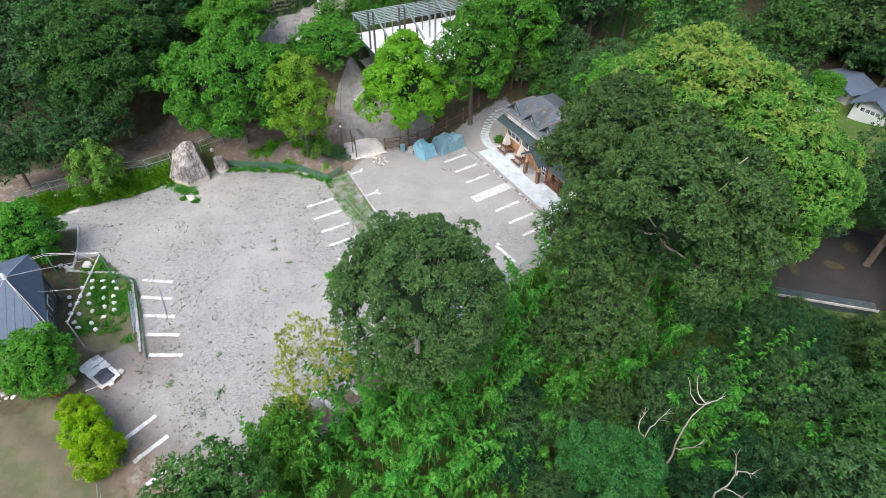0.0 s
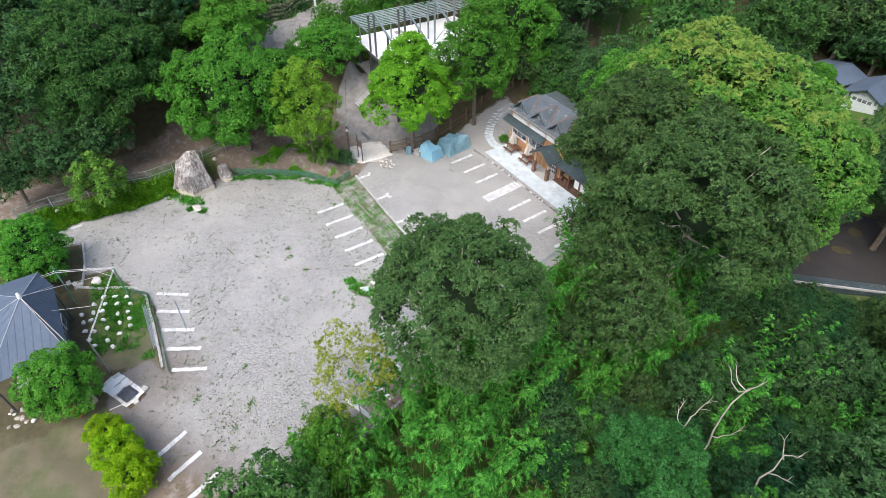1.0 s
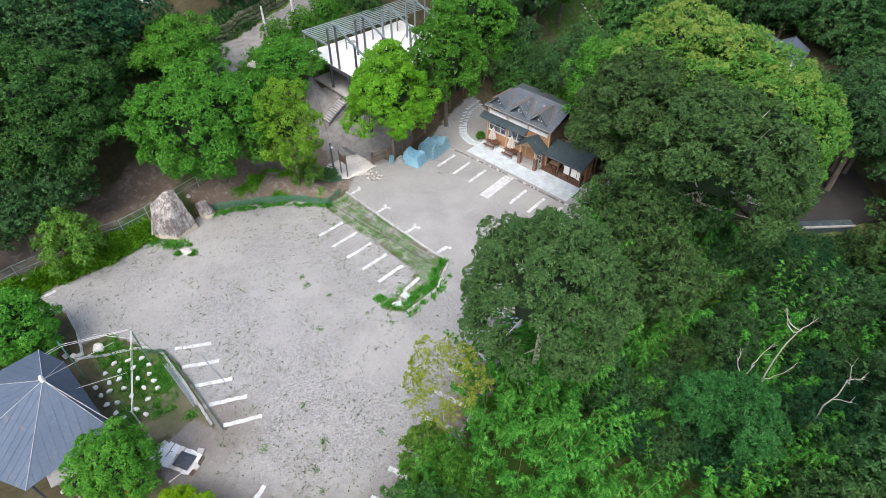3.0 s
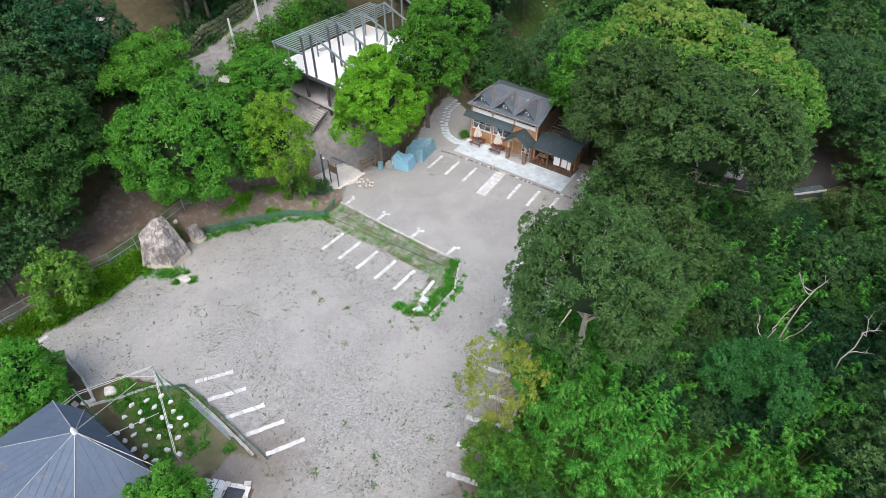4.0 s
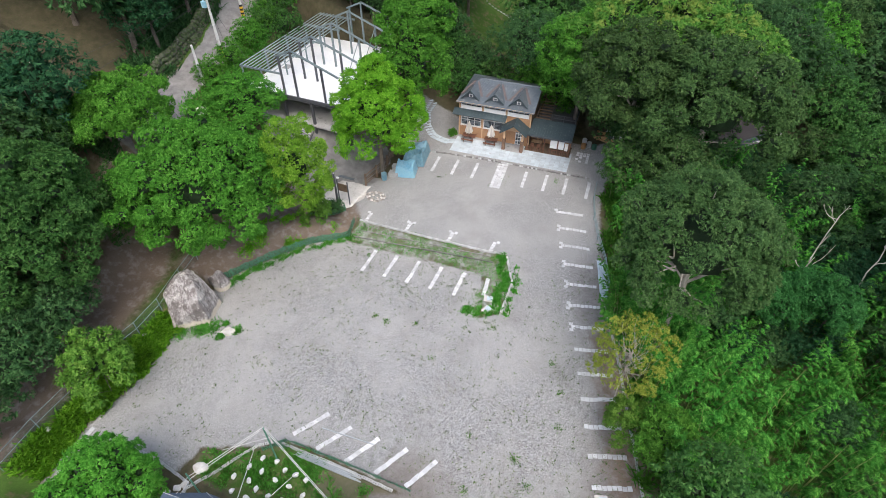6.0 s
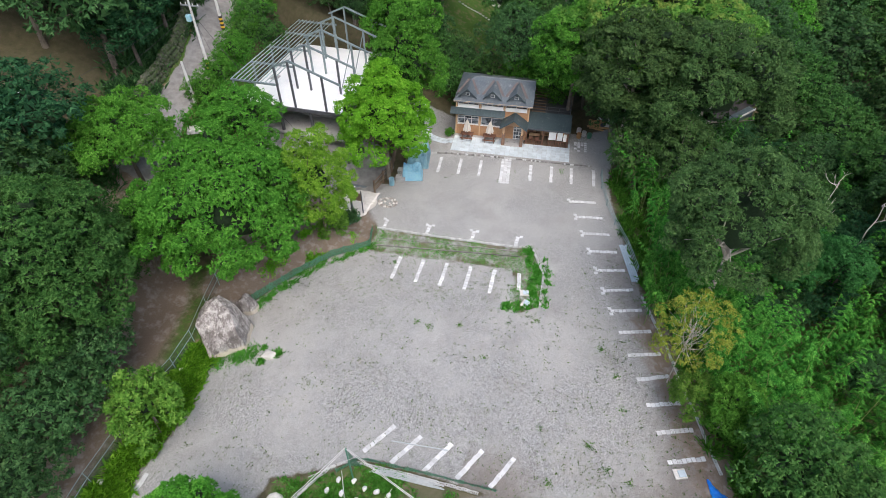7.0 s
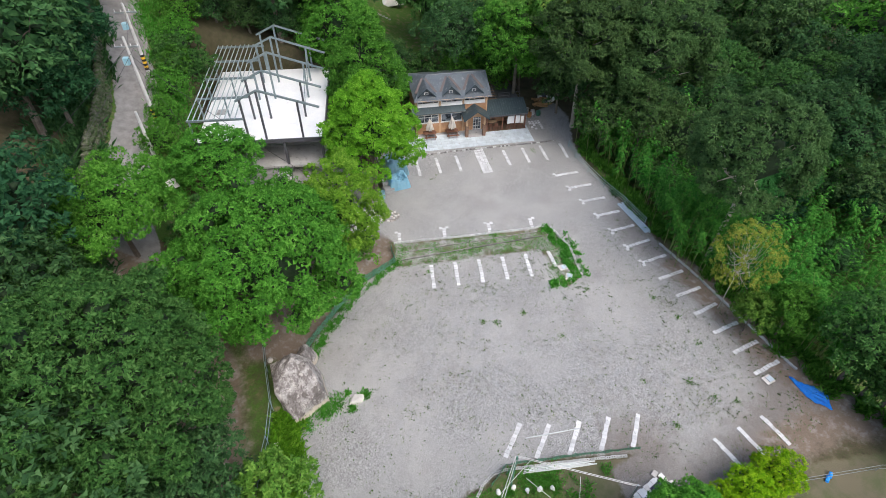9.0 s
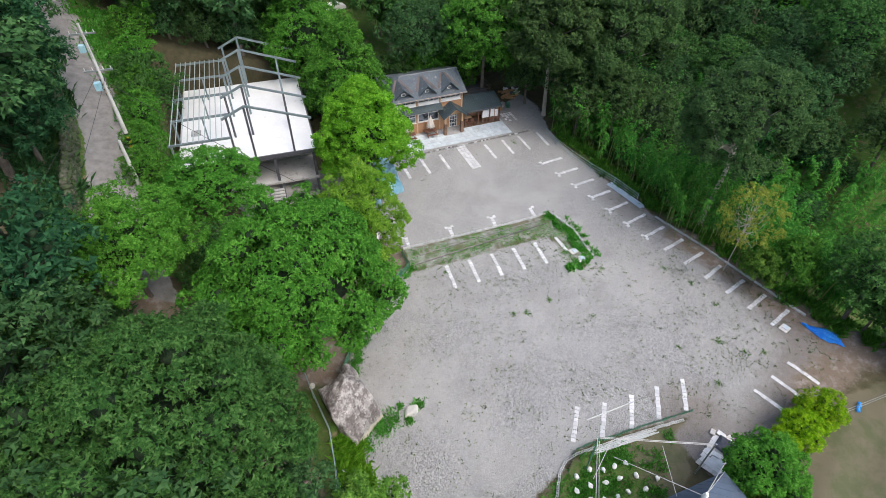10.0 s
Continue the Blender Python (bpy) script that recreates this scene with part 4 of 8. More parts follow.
for k, (x, y, sc) in enumerate(((-11.5, 13.5, 0.9), (-7.0, 15.0, 1.0), (-2.0, 14.5, 0.9), (-14.5, 17.5, 1.0), (-9.0, 20.0, 1.1), (-3.5, 20.0, 1.0), (2.0, 18.5, 1.0), (-24.5, -4.0, 1.0), (-25.5, 4.0, 1.0))):
    FOREST[(1, 5, 2, 0)[k % 4]].plant(x, y, None, 40 * k, sc, 1.0, "leafy green tree behind the steel frame", "tree", "trees behind the steel frame")
BANK[3].plant(-12.7, 2.4, 11.4, 20, 1.0, 1.0, "tall leafy green tree between road and steel frame", "tree")

for k, (x, y, up, sc) in enumerate(((-12.6, -11.0, 1.6, 0.55), (-12.8, -7.0, 1.4, 0.5), (-13.0, -3.0, 1.8, 0.55), (-12.9, 1.2, 1.5, 0.5), (-13.4, 5.5, 1.9, 0.6), (-13.6, 9.5, 2.2, 0.7), (-10.5, 11.6, 2.4, 0.75), (-6.8, 11.8, 2.6, 0.8),
                                  (-3.0, 11.7, 2.4, 0.75), (0.8, 11.9, 2.6, 0.8), (4.6, 12.6, 2.6, 0.8), (-8.6, 15.6, 2.4, 0.9), (-4.4, 16.4, 2.4, 0.9), (-12.6, 14.6, 2.4, 0.85), (0.0, 17.0, 2.4, 0.9), (-16.5, 18.0, 2.4, 0.9), (-6.0, 20.5, 2.4, 0.9), (-11.0, 20.0, 2.4, 0.9), (4.9, 4.6, 2.6, 0.75), (6.2, 8.8, 3.0, 0.85), (3.6, 13.6, 3.0, 0.9), (8.4, 11.6, 3.0, 0.85), (6.6, 15.0, 3.0, 0.9), (9.6, 15.5, 2.4, 0.8))):
    BANK[0 if k < 6 else (1, 3, 1, 2)[k % 4]].plant(x, y, ground_z(x, y) + up - (0.5 if k < 6 else 0), 50 * k, sc, 1.0, "leafy green shrub on the hillside by the steel frame", "shrub", "shrubs round the steel frame", name="shrub")

WISPY.plant(5.4, -19.4, 1.9, 0, 0.75, 0.9, "light green shrub on the bare slope", "shrub", name="shrub")
BANK[1].plant(6.3, -17.2, 1.0, 30, 0.30, 0.8, "dark green clump at the foot of the pole", "shrub", name="shrub")

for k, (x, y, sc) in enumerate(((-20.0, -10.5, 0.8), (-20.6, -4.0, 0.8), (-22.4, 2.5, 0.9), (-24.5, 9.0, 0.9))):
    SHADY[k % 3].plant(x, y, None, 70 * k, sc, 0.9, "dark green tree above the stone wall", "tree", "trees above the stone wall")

# forest round about, thinned where houses, roads and the lawn lie
rng = np.random.default_rng(11)
taken = [(-1.3, -26.5, 7), (5.2, -21.8, 4), (7.6, -9.4, 5), (7.6, 1, 4), (3.5, 8.5, 4), (-12, -24, 5), (40.6, -22.6, 6), (35.5, 8.5, 8), (43.5, 3, 7), (38.5, -1, 6),
         (33, 17, 7), (-9.5, -36.5, 7), (-14.5, -44, 7), (-8, -48, 6), (-19.5, -34, 6), (-22, -48, 7)]
count = 0
for attempt in range(16000):
    x, y = rng.uniform(-37, 82), rng.uniform(-54, 68)
    if inside(LOT, [x], [y])[0] > -3.4 or beside(ROAD, [x], [y])[0] < 4.6 or beside(DRIVE, [x], [y])[0] < 4.2:
        continue
    v = x - float(east_edge(y))
    if -13 < x < 6.0 and -12 < y < 11.0 or 6 < x < 31 and -2 < y < 12.5 or 6 < x < 17 and 16 < y < 46 or 21 < x < 45 and 22 < y < 52 or y > 22 and x < 2:
        continue
    if y < -38 and -3 < x < 48 or 41 < x < 55 and 6 < y < 28:
        continue
    if -2 < v < 26 and y < 2:
        continue
    if x > 48 and y < -65 + 0.645 * x or -21.5 < x < 7 and -22 < y < 11:
        continue
    if -44 < x < -20.5 and -27 < y < -14 or -3 < x < 9 and -31 < y < -12:
        continue
    far = math.hypot(x - 20, y + 15)
    gap = 4.4 if far < 70 else 6.2
    if any((x - a) ** 2 + (y - b) ** 2 < ((gap + c) * 0.62) ** 2 for a, b, c in taken):
        continue
    taken.append((x, y, gap))
    near = min(math.hypot(x - 46, y - 16) + 22, math.hypot(x - 62, y + 32), math.hypot(x - 42, y + 53), math.hypot(x, y + 57)) < 46
    if x < -12:
        kind = SHADY[int(rng.integers(0, 3))]
    elif v > 15 and y < 30:
        kind = (DIMBANK[1], BANK[3], BANK[1], BANK[2])[int(rng.integers(0, 4))] if near else FOREST[(1, 2, 3, 5)[int(rng.integers(0, 4))]]
    else:
        kind = BANK[int(rng.integers(0, 4))] if near else FOREST[int(rng.integers(0, len(FOREST)))]
    s = rng.uniform(0.8, 1.25) * (1.1 if near else 1.0 if far < 70 else 1.3)
    turn, stretch = rng.uniform(0, 360), rng.uniform(0.85, 1.15)
    if 5 < x < 18 and 12.5 < y < 17:
        continue
    kind.plant(x, y, None, turn, s, stretch, "dense green forest tree on the slope", "tree", "forest trees")
    count += 1
    if count >= 390:
        break
for k, (x, y) in enumerate(((22, 55), (26.5, 56.5), (31, 56), (35.5, 54), (39.5, 51.5), (28, 62), (33, 61), (38, 59), (43.5, 55), (23, 62), (43.5, 48.5), (48, 52), (48, 59), (43, 62), (17.5, 57))):
    FOREST[(0, 2, 5, 3)[k % 4]].plant(x, y, ground_z(x, y) + 4.0, 50 * k, 0.95, 1.05, "dense green forest tree behind the far houses", "tree", "trees behind the far houses")
# bamboo and shade trees down the stream bank
count = 0
spots = []
for attempt in range(9000):
    y = rng.uniform(-54, 6)
    v = rng.uniform(1.0, 27.0)
    x = float(east_edge(y)) + v
    if (x - 40.6) ** 2 + (y + 22.6) ** 2 < 3 or (x - 38.6) ** 2 + (y + 30.6) ** 2 < 7 or y < -36.4 and x < 47.5 or x > 48 and y < -67 + 0.645 * x:
        continue
    if any((x - a) ** 2 + (y - b) ** 2 < 2.4**2 for a, b in spots):
        continue
    if any((x - a) ** 2 + (y - b) ** 2 < 1.1**2 for a, b in ((53.2, -7.4), (52.2, -10.4), (57.2, -9.2))):
        continue
    spots.append((x, y))
    if rng.random() < (0.96 if v < 6 or y < -18 else 0.66 if y < -9 else 0.30):
        BAMBOO[int(rng.integers(0, 3))].plant(x, y, rng.uniform(0, 360), rng.uniform(0.58, 1.05) * (0.75 if v < 2.5 else 1.0))
    else:
        (DIMBANK[int(rng.integers(0, 2))] if rng.random() < 0.5 else BANK[1 + int(rng.integers(0, 3))]).plant(x, y, None, rng.uniform(0, 360), rng.uniform(0.5, 0.8), 1.0, "leafy green tree on the stream bank", "tree", "trees on the bank")
    count += 1
    if count >= 320:
        break


# ---------------------------------------------------------------- the lot: marks, edges, stones
RNG = random.Random(5)


def piece_mesh(name, sx, sy, sz, material, bevel=0.015):
    bm = box(-sx / 2, -sy / 2, 0, sx / 2, sy / 2, sz, bevel)
    me = bpy.data.meshes.new(name)
    bm.to_mesh(me)
    bm.free()
    me.materials.append(material)
    return me


def piece(name, me, parent, x, y, z, rz, tilt=1.2):
    """One laid piece under its thing; x, y, z in the thing's frame."""
    o = new(name, me)
    o.parent = parent
    o.matrix_basis = pose(x, y, z, RNG.uniform(-tilt, tilt), RNG.uniform(-tilt, tilt), rz)
    return o


PAVER = [piece_mesh("paver", 0.33, w, 0.05, M_PAVER) for w in (0.34, 0.36, 0.38)]


def paver_row(parent, x0, y0, x1, y1, gz):
    n = max(1, round(math.hypot(x1 - x0, y1 - y0) / 0.345))
    a = math.degrees(math.atan2(y1 - y0, x1 - x0))
    for k in range(n):
        f = (k + 0.5) / n
        x, y = x0 + (x1 - x0) * f, y0 + (y1 - y0) * f
        side = RNG.uniform(-0.03, 0.03)
        s = math.radians(a + 90)
        px, py = x + side * math.cos(s), y + side * math.sin(s)
        piece("paver", RNG.choice(PAVER), parent, px - gz[0], py - gz[1], ground_z(px, py) - gz[2] - 0.012, a + RNG.uniform(-2.5, 2.5))


def parking_line(ax, ay, bx, by, bar=0.0, half=0):
    """A bay mark of pale pavers laid end to end in the gravel, with a cross bar at its first end."""
    g = (ax, ay, ground_z(ax, ay))
    ob = thing("parking_line", *g, label="bay mark of pale square pavers set in gravel", category="parking line", group="bay marks of the lot")
    paver_row(ob, ax, ay, bx, by, g)
    if bar:
        d = Vector((bx - ax, by - ay)).normalized()
        px, py = -d.y * bar / 2, d.x * bar / 2
        if half <= 0:
            paver_row(ob, ax + d.y * -0.17, ay + d.x * 0.17, ax + px, ay + py, g)
        if half >= 0:
            paver_row(ob, ax + d.y * 0.17, ay - d.x * 0.17, ax - px, ay - py, g)
    return ob


for i in range(6):
    x = 12.93 + 2.464 * i
    parking_line(x, -20.32 + 0.078 * i, x + (0.25 if i == 5 else 0.0), -23.48 + 0.08 * i + (0.9 if i == 5 else 0.0))
for x, y in ((12.75, -2.94), (15.22, -2.72), (17.73, -2.55), (23.82, -2.24), (26.25, -2.02), (28.59, -1.82), (31.18, -1.68)):
    parking_line(x, y, x + 0.28, y - 3.2)
for k, (x, y) in enumerate(((9.95, -15.62), (14.78, -15.5), (19.65, -15.35), (24.3, -15.2))):
    parking_line(x, y, x - 0.05, y - 1.55, 1.0, (1 if k == 0 else 0) if k < 3 else -1)
for i in range(13):
    f = i / 12
    ax, ay = 28.95 + 9.95 * f + 0.25 * math.sin(f * 3.1), -8.27 - 28.25 * f
    ay += 0.55 * math.sin(f * 3.1) * -1
    if i == 9:
        parking_line(ax, ay, ax + 2.6, ay + 0.95)
    else:
        parking_line(ax, ay, ax + 2.9 - 0.2 * f, ay + 0.45 + 0.55 * f, 0.95 if i < 7 else 0.0, 0 if 0 < i else -1)
for i, (x, y) in enumerate(((18.3, -38.5), (20.57, -38.86), (23.03, -38.89), (25.45, -38.84), (27.88, -38.87))):
    parking_line(x, y, x - 1.72 + 0.085 * i, y - 2.6)
for x, y in ((32.97, -41.53), (35.21, -40.9), (37.49, -40.19)):
    parking_line(x, y, x + 1.03, y - 2.55)
parking_line(1.3, -46.6, 1.15, -49.6)

# footpath of pavers across the bays
cross = thing("paved_crossing", 20.75, -4.0, ground_z(20.75, -4.0), 0, "strip of pale pavers crossing the parking bays", "paving")
CROSS = piece_mesh("paver", 0.385, 0.385, 0.05, M_PAVER)
for r in range(12):
    for q in range(3):
        f = r / 11
        x, y = 20.33 + 0.43 * f + q * 0.405, -1.95 - 4.5 * f + q * 0.05
        piece("paver", CROSS, cross, x - 20.75, y + 4.0, ground_z(x, y) - ground_z(20.75, -4.0) - 0.012, -5 + RNG.uniform(-1, 1))

# terrace of the house, 3.9 degrees out of square with the lot
HOUSE = Matrix.Translation((13.2, 2.3, 0.80)) @ pose(0, 0, 0, 0, 0, 3.9)
terrace = new("terrace")
terrace.matrix_basis = HOUSE
tagged(terrace, "terrace of pale blue-grey pavers before the house", "terrace", kind="structure")
bm = box(0.0, -3.92, -0.55, 14.85, 0.45, -0.05)
part("bed", bm, M_CONC, terrace)
TILE = [piece_mesh("paver", 0.55, w, 0.06, M_TERRACE, 0.014) for w in (0.545, 0.535)]
for i in range(26):
    for j in range(7):
        x, y = 0.30 + 0.568 * i, -3.62 + 0.568 * j
        if y > -0.30 and x < 6.6:
            continue
        piece("paver", TILE[(i * 7 + j) % 2], terrace, x, y, -0.055 + RNG.uniform(0, 0.008), RNG.uniform(-0.7, 0.7), 0.4)

# curving path of flags from the terrace round the side of the house
path = thing("curved_path", 10.0, 2.0, ground_z(10, 2), 0, "curving path of pale flagstones beside the house", "path", kind="structure")
FLAG = piece_mesh("flagstone", 0.52, 0.46, 0.05, M_TERRACE)
line = [(13.1, 0.55), (11.6, 0.75), (10.0, 1.25), (8.6, 2.5), (7.7, 4.4), (7.8, 6.4)]
for k in range(22):
    f = k / 21 * (len(line) - 1)
    i = min(int(f), len(line) - 2)
    w = f - i
    x, y = line[i][0] * (1 - w) + line[i + 1][0] * w, line[i][1] * (1 - w) + line[i + 1][1] * w
    a = math.atan2(line[i + 1][1] - line[i][1], line[i + 1][0] - line[i][0])
    for q in (-0.28, 0.28):
        px, py = x - math.sin(a) * q, y + math.cos(a) * q
        piece("flagstone", FLAG, path, px - 10, py - 2, ground_z(px, py) - ground_z(10, 2) - 0.01, math.degrees(a) + 90 + RNG.uniform(-4, 4))


def stone_row(name, pts, step, me, label, category, jitter=6.0, lift=0.0):
    """Blocks or stones laid end to end along a line."""
    ob = thing(name, pts[0][0], pts[0][1], ground_z(*pts[0]), 0, label, category, kind="structure")
    g = ob.location.copy()
    for (ax, ay), (bx, by) in zip(pts, pts[1:]):
        n = max(1, round(math.hypot(bx - ax, by - ay) / step))
        a = math.degrees(math.atan2(by - ay, bx - ax))
        for k in range(n):
            f = (k + 0.5) / n
            x, y = ax + (bx - ax) * f + RNG.uniform(-0.02, 0.02), ay + (by - ay) * f + RNG.uniform(-0.02, 0.02)
            piece(me[RNG.randrange(len(me))].name.split(".")[0], me[RNG.randrange(len(me))], ob, x - g.x, y - g.y, ground_z(x, y) - g.z - 0.02 + lift, a + RNG.uniform(-jitter, jitter), 2.0)
    return ob


def hollow_block_mesh():
    """A concrete block lying on its face, with two open cells."""
    bm = bmesh.new()
    for x0, x1 in ((-0.195, -0.145), (-0.025, 0.025), (0.145, 0.195)):
        add_box(bm, x0, -0.095, 0, x1, 0.095, 0.17)
    for y0, y1 in ((-0.095, -0.055), (0.055, 0.095)):
        add_box(bm, -0.145, y0, 0.001, -0.025, y1, 0.169)
        add_box(bm, 0.025, y0, 0.001, 0.145, y1, 0.169)
    me = bpy.data.meshes.new("block")
    bm.to_mesh(me)
    bm.free()
    me.materials.append(M_BLOCK)
    return me


BLOCK = [hollow_block_mesh()]
KERB = [piece_mesh("kerb_stone", 0.26, 0.17, 0.16, M_KERB, 0.03), piece_mesh("kerb_stone", 0.20, 0.15, 0.14, M_BLOCK, 0.03)]
stone_row("block_edging", [(9.3, -17.2), (16.7, -17.1), (24.0, -16.85), (25.9, -16.6)], 0.405, BLOCK, "row of grey hollow concrete blocks edging the grass strip", "edging", 1.5)
stone_row("block_edging", [(26.1, -16.9), (27.6, -19.7), (27.75, -23.6)], 0.405, BLOCK, "row of grey hollow blocks round the end of the grass strip", "edging", 2.0)
stone_row("block_edging", [(11.6, -47.7), (14.6, -42.9), (15.4, -42.3), (16.4, -42.05), (18.5, -42.05), (21.2, -42.0), (25.8, -42.1)], 0.405, BLOCK, "row of grey hollow blocks edging the garden", "edging", 2.0)
stone_row("block_edging", [(4.7, -46.7), (8.2, -46.75), (11.5, -47.25), (11.7, -47.9)], 0.405, BLOCK, "row of grey hollow blocks beside the pavilion", "edging", 2.0)
stone_row("block_edging", [(3.9, -49.6), (4.6, -47.0)], 0.405, BLOCK, "short row of grey hollow blocks", "edging", 2.0)
stone_row("block_edging", [(36.9, -20.6), (38.9, -25.6), (40.2, -29.6), (42.6, -36.6)], 0.405, BLOCK, "row of grey hollow blocks along the top of the bank", "edging", 4.0)
stone_row("terrace_kerb", [(9.5, -2.55), (13.2, -2.05), (21.1, -1.6), (28.6, -1.05), (31.0, -0.85)], 0.25, KERB, "kerb of small dark stones between lot and terrace", "kerb", 8.0)


def rock_mesh(name, seed, rx, ry, rz, material, rough=0.22, levels=4, cuts=7, flat=0.74):
    """Broken rock: a rough ball cut by planes, with fine relief."""
    bm = bmesh.new()
    bmesh.ops.create_icosphere(bm, subdivisions=levels, radius=1.0)
    off = Vector((seed * 3.1, seed * 1.7, seed * 2.3))
    rng = random.Random(seed)
    planes = []
    for j in range(cuts):
        a = Vector((rng.uniform(-1, 1), rng.uniform(-1, 1), rng.uniform(-0.5, 0.7))).normalized()
        planes.append((a, flat + rng.uniform(-0.08, 0.12)))
    for v in bm.verts:
        n = v.co.normalized()
        k = 1 + rough * noise.noise(n * 1.3 + off)
        for a, w in planes:
            d = n.dot(a)
            if d * k > w:
                k = k * 0.12 + (w / d) * 0.88
        k += rough * 0.16 * noise.noise(n * 3.4 + off) + rough * 0.10 * noise.noise(Vector((n.x * 11, n.y * 11, n.z * 2.2)) + off)
        v.co = Vector((n.x * rx * k, n.y * ry * k, n.z * rz * k))
    me = bpy.data.meshes.new(name)
    bm.to_mesh(me)
    bm.free()
    me.materials.append(material)
    return me


def block_rock(name, seed, faces, material, reach=3.4):
    """A great broken block bounded by planes (normal, metres from its middle), with worn edges and relief."""
    bm = bmesh.new()
    bmesh.ops.create_icosphere(bm, subdivisions=6, radius=1.0)
    off = Vector((seed * 3.1, seed * 1.7, seed * 2.3))
    faces = [(Vector(a).normalized(), d) for a, d in faces]
    for v in bm.verts:
        n = v.co.normalized()
        k = reach
        for a, d in faces:
            c = n.dot(a)
            if c > 0.05:
                k = min(k, d / c)
        p = n * k
        w = 0.20 * noise.noise(p * 0.7 + off) + 0.10 * noise.noise(p * 1.6 + off) + 0.05 * noise.noise(Vector((p.x * 5, p.y * 5, p.z * 1.3)) + off) + 0.03 * noise.noise(p * 7 + off)
        v.co = p + n * w
    bmesh.ops.smooth_vert(bm, verts=bm.verts, factor=0.5, use_axis_x=True, use_axis_y=True, use_axis_z=True)
    me = bpy.data.meshes.new(name)
    bm.to_mesh(me)
    bm.free()
    me.materials.append(material)
    return me


def boulder_material():
    """Granite with rain streaks, lichen and a pale foot."""
    m, t, b = nodes_of("streaked_granite")
    c = world_coords(t)
    mp = t.nodes.new("ShaderNodeMapping")
    mp.inputs["Scale"].default_value = (1.6, 1.6, 0.22)
    t.links.new(c, mp.inputs["Vector"])
    base = ramp(t, noise_node(t, 0.8, 6.0, 0.7, c), [(0.34, (0.20, 0.185, 0.180)), (0.50, (0.36, 0.340, 0.330)), (0.66, (0.58, 0.560, 0.545))])
    streak = ramp(t, noise_node(t, 1.3, 6.0, 0.75, mp.outputs[0]), [(0.46, (1, 1, 1)), (0.55, (0, 0, 0))])
    col = mix(t, maths(t, "MULTIPLY", streak, 0.72), base, (0.105, 0.088, 0.082))
    lichen = ramp(t, noise_node(t, 1.9, 7.0, 0.8, c), [(0.55, (0, 0, 0)), (0.62, (1, 1, 1))])
    col = mix(t, maths(t, "MULTIPLY", lichen, 0.75), col, (0.64, 0.61, 0.575))
    pit = ramp(t, noise_node(t, 2.4, 5.0, 0.7, c), [(0.34, (1, 1, 1)), (0.42, (0, 0, 0))])
    col = mix(t, maths(t, "MULTIPLY", pit, 0.7), col, (0.085, 0.072, 0.066))
    xyz = t.nodes.new("ShaderNodeSeparateXYZ")
    t.links.new(c, xyz.inputs[0])
    mud = ramp(t, maths(t, "ADD", xyz.outputs[2], maths(t, "MULTIPLY", noise_node(t, 2.0, 4.0, 0.6, c), 0.9)), [(0.02, (1, 1, 1)), (0.20, (0, 0, 0))])
    col = mix(t, maths(t, "MULTIPLY", mud, 0.8), col, (0.60, 0.54, 0.44))
    t.links.new(col, b.inputs["Base Color"])
    b.inputs["Roughness"].default_value = 0.92
    bump(t, b, noise_node(t, 4.0, 8.0, 0.75, c), 0.9, 0.10)
    return m


M_BOULDER = boulder_material()
BOULDER_FACES = [((0.24, -0.81, 0.53), 0.75), ((0.95, 0.25, 0.2), 1.5), ((-0.95, -0.25, -0.1), 1.75), ((0.0, 1.0, 0.15), 1.9), ((-0.1, 0.1, 1.0), 2.65), ((0.6, -0.75, 0.12), 1.25),
                 ((0.6, 0.5, 0.7), 2.1), ((-0.6, 0.2, 0.75), 2.35), ((-0.6, -0.75, 0.1), 1.75), ((-0.55, -0.35, 0.75), 1.95), ((0.0, 0.0, -1.0), 2.6)]
boulder = new("boulder", block_rock("boulder", 5, BOULDER_FACES, M_BOULDER))
boulder.matrix_basis = pose(1.0, -34.4, 1.3)
tagged(boulder, "huge weathered grey boulder with dark streaks on the lot's edge", "boulder")
rock = new("rock", rock_mesh("rock", 7, 0.9, 0.8, 1.6, M_BOULDER, 0.28, 4))
rock.matrix_basis = pose(1.1, -30.6, ground_z(1.1, -30.6) + 0.5, 0, -8, 40)
tagged(rock, "grey rock leaning beside the boulder", "rock")
stone = new("stone", rock_mesh("stone", 11, 0.75, 0.5, 0.32, M_STONE, 0.2, 3))
stone.matrix_basis = pose(5.3, -34.9, ground_z(5.3, -34.9) + 0.12, 0, 0, 30)
tagged(stone, "low whitish stone lying on the gravel", "stone")
# stones ringed round the entrance bed, and rubble along the field
ringstone = [rock_mesh("stone", 20 + k, 0.19, 0.14, 0.10, (M_STONE, M_ROCK, M_ROCK)[k], 0.3, 2) for k in range(3)]
ring = thing("stone_ring", 9.0, -12.9, ground_z(9, -12.9), 0, "round bed of small pale stones beside the entrance", "stone ring")
for k in range(34):
    a, r = k * 2.4, 0.95 if k % 2 else 0.95 * math.sqrt(RNG.random())
    o = new("stone", ringstone[k % 3])
    o.parent = ring
    o.matrix_basis = pose(math.cos(a) * r * 1.1, math.sin(a) * r * 0.85, 0.05, 0, 0, RNG.uniform(0, 360))
for k in range(26):
    x, y = 22.2 + RNG.uniform(0, 3.6), -53.6 + RNG.uniform(0, 3.4)
    o = new("stone", ringstone[k % 3])
    o.scale = (RNG.uniform(0.7, 1.7),) * 3
    o.location = (x, y, ground_z(x, y) + 0.08)
    o.rotation_euler = (0, 0, RNG.uniform(0, 6.28))
    tagged(o, "pale field stone in a scatter of rubble", "stone", "rubble beside the pavilion")


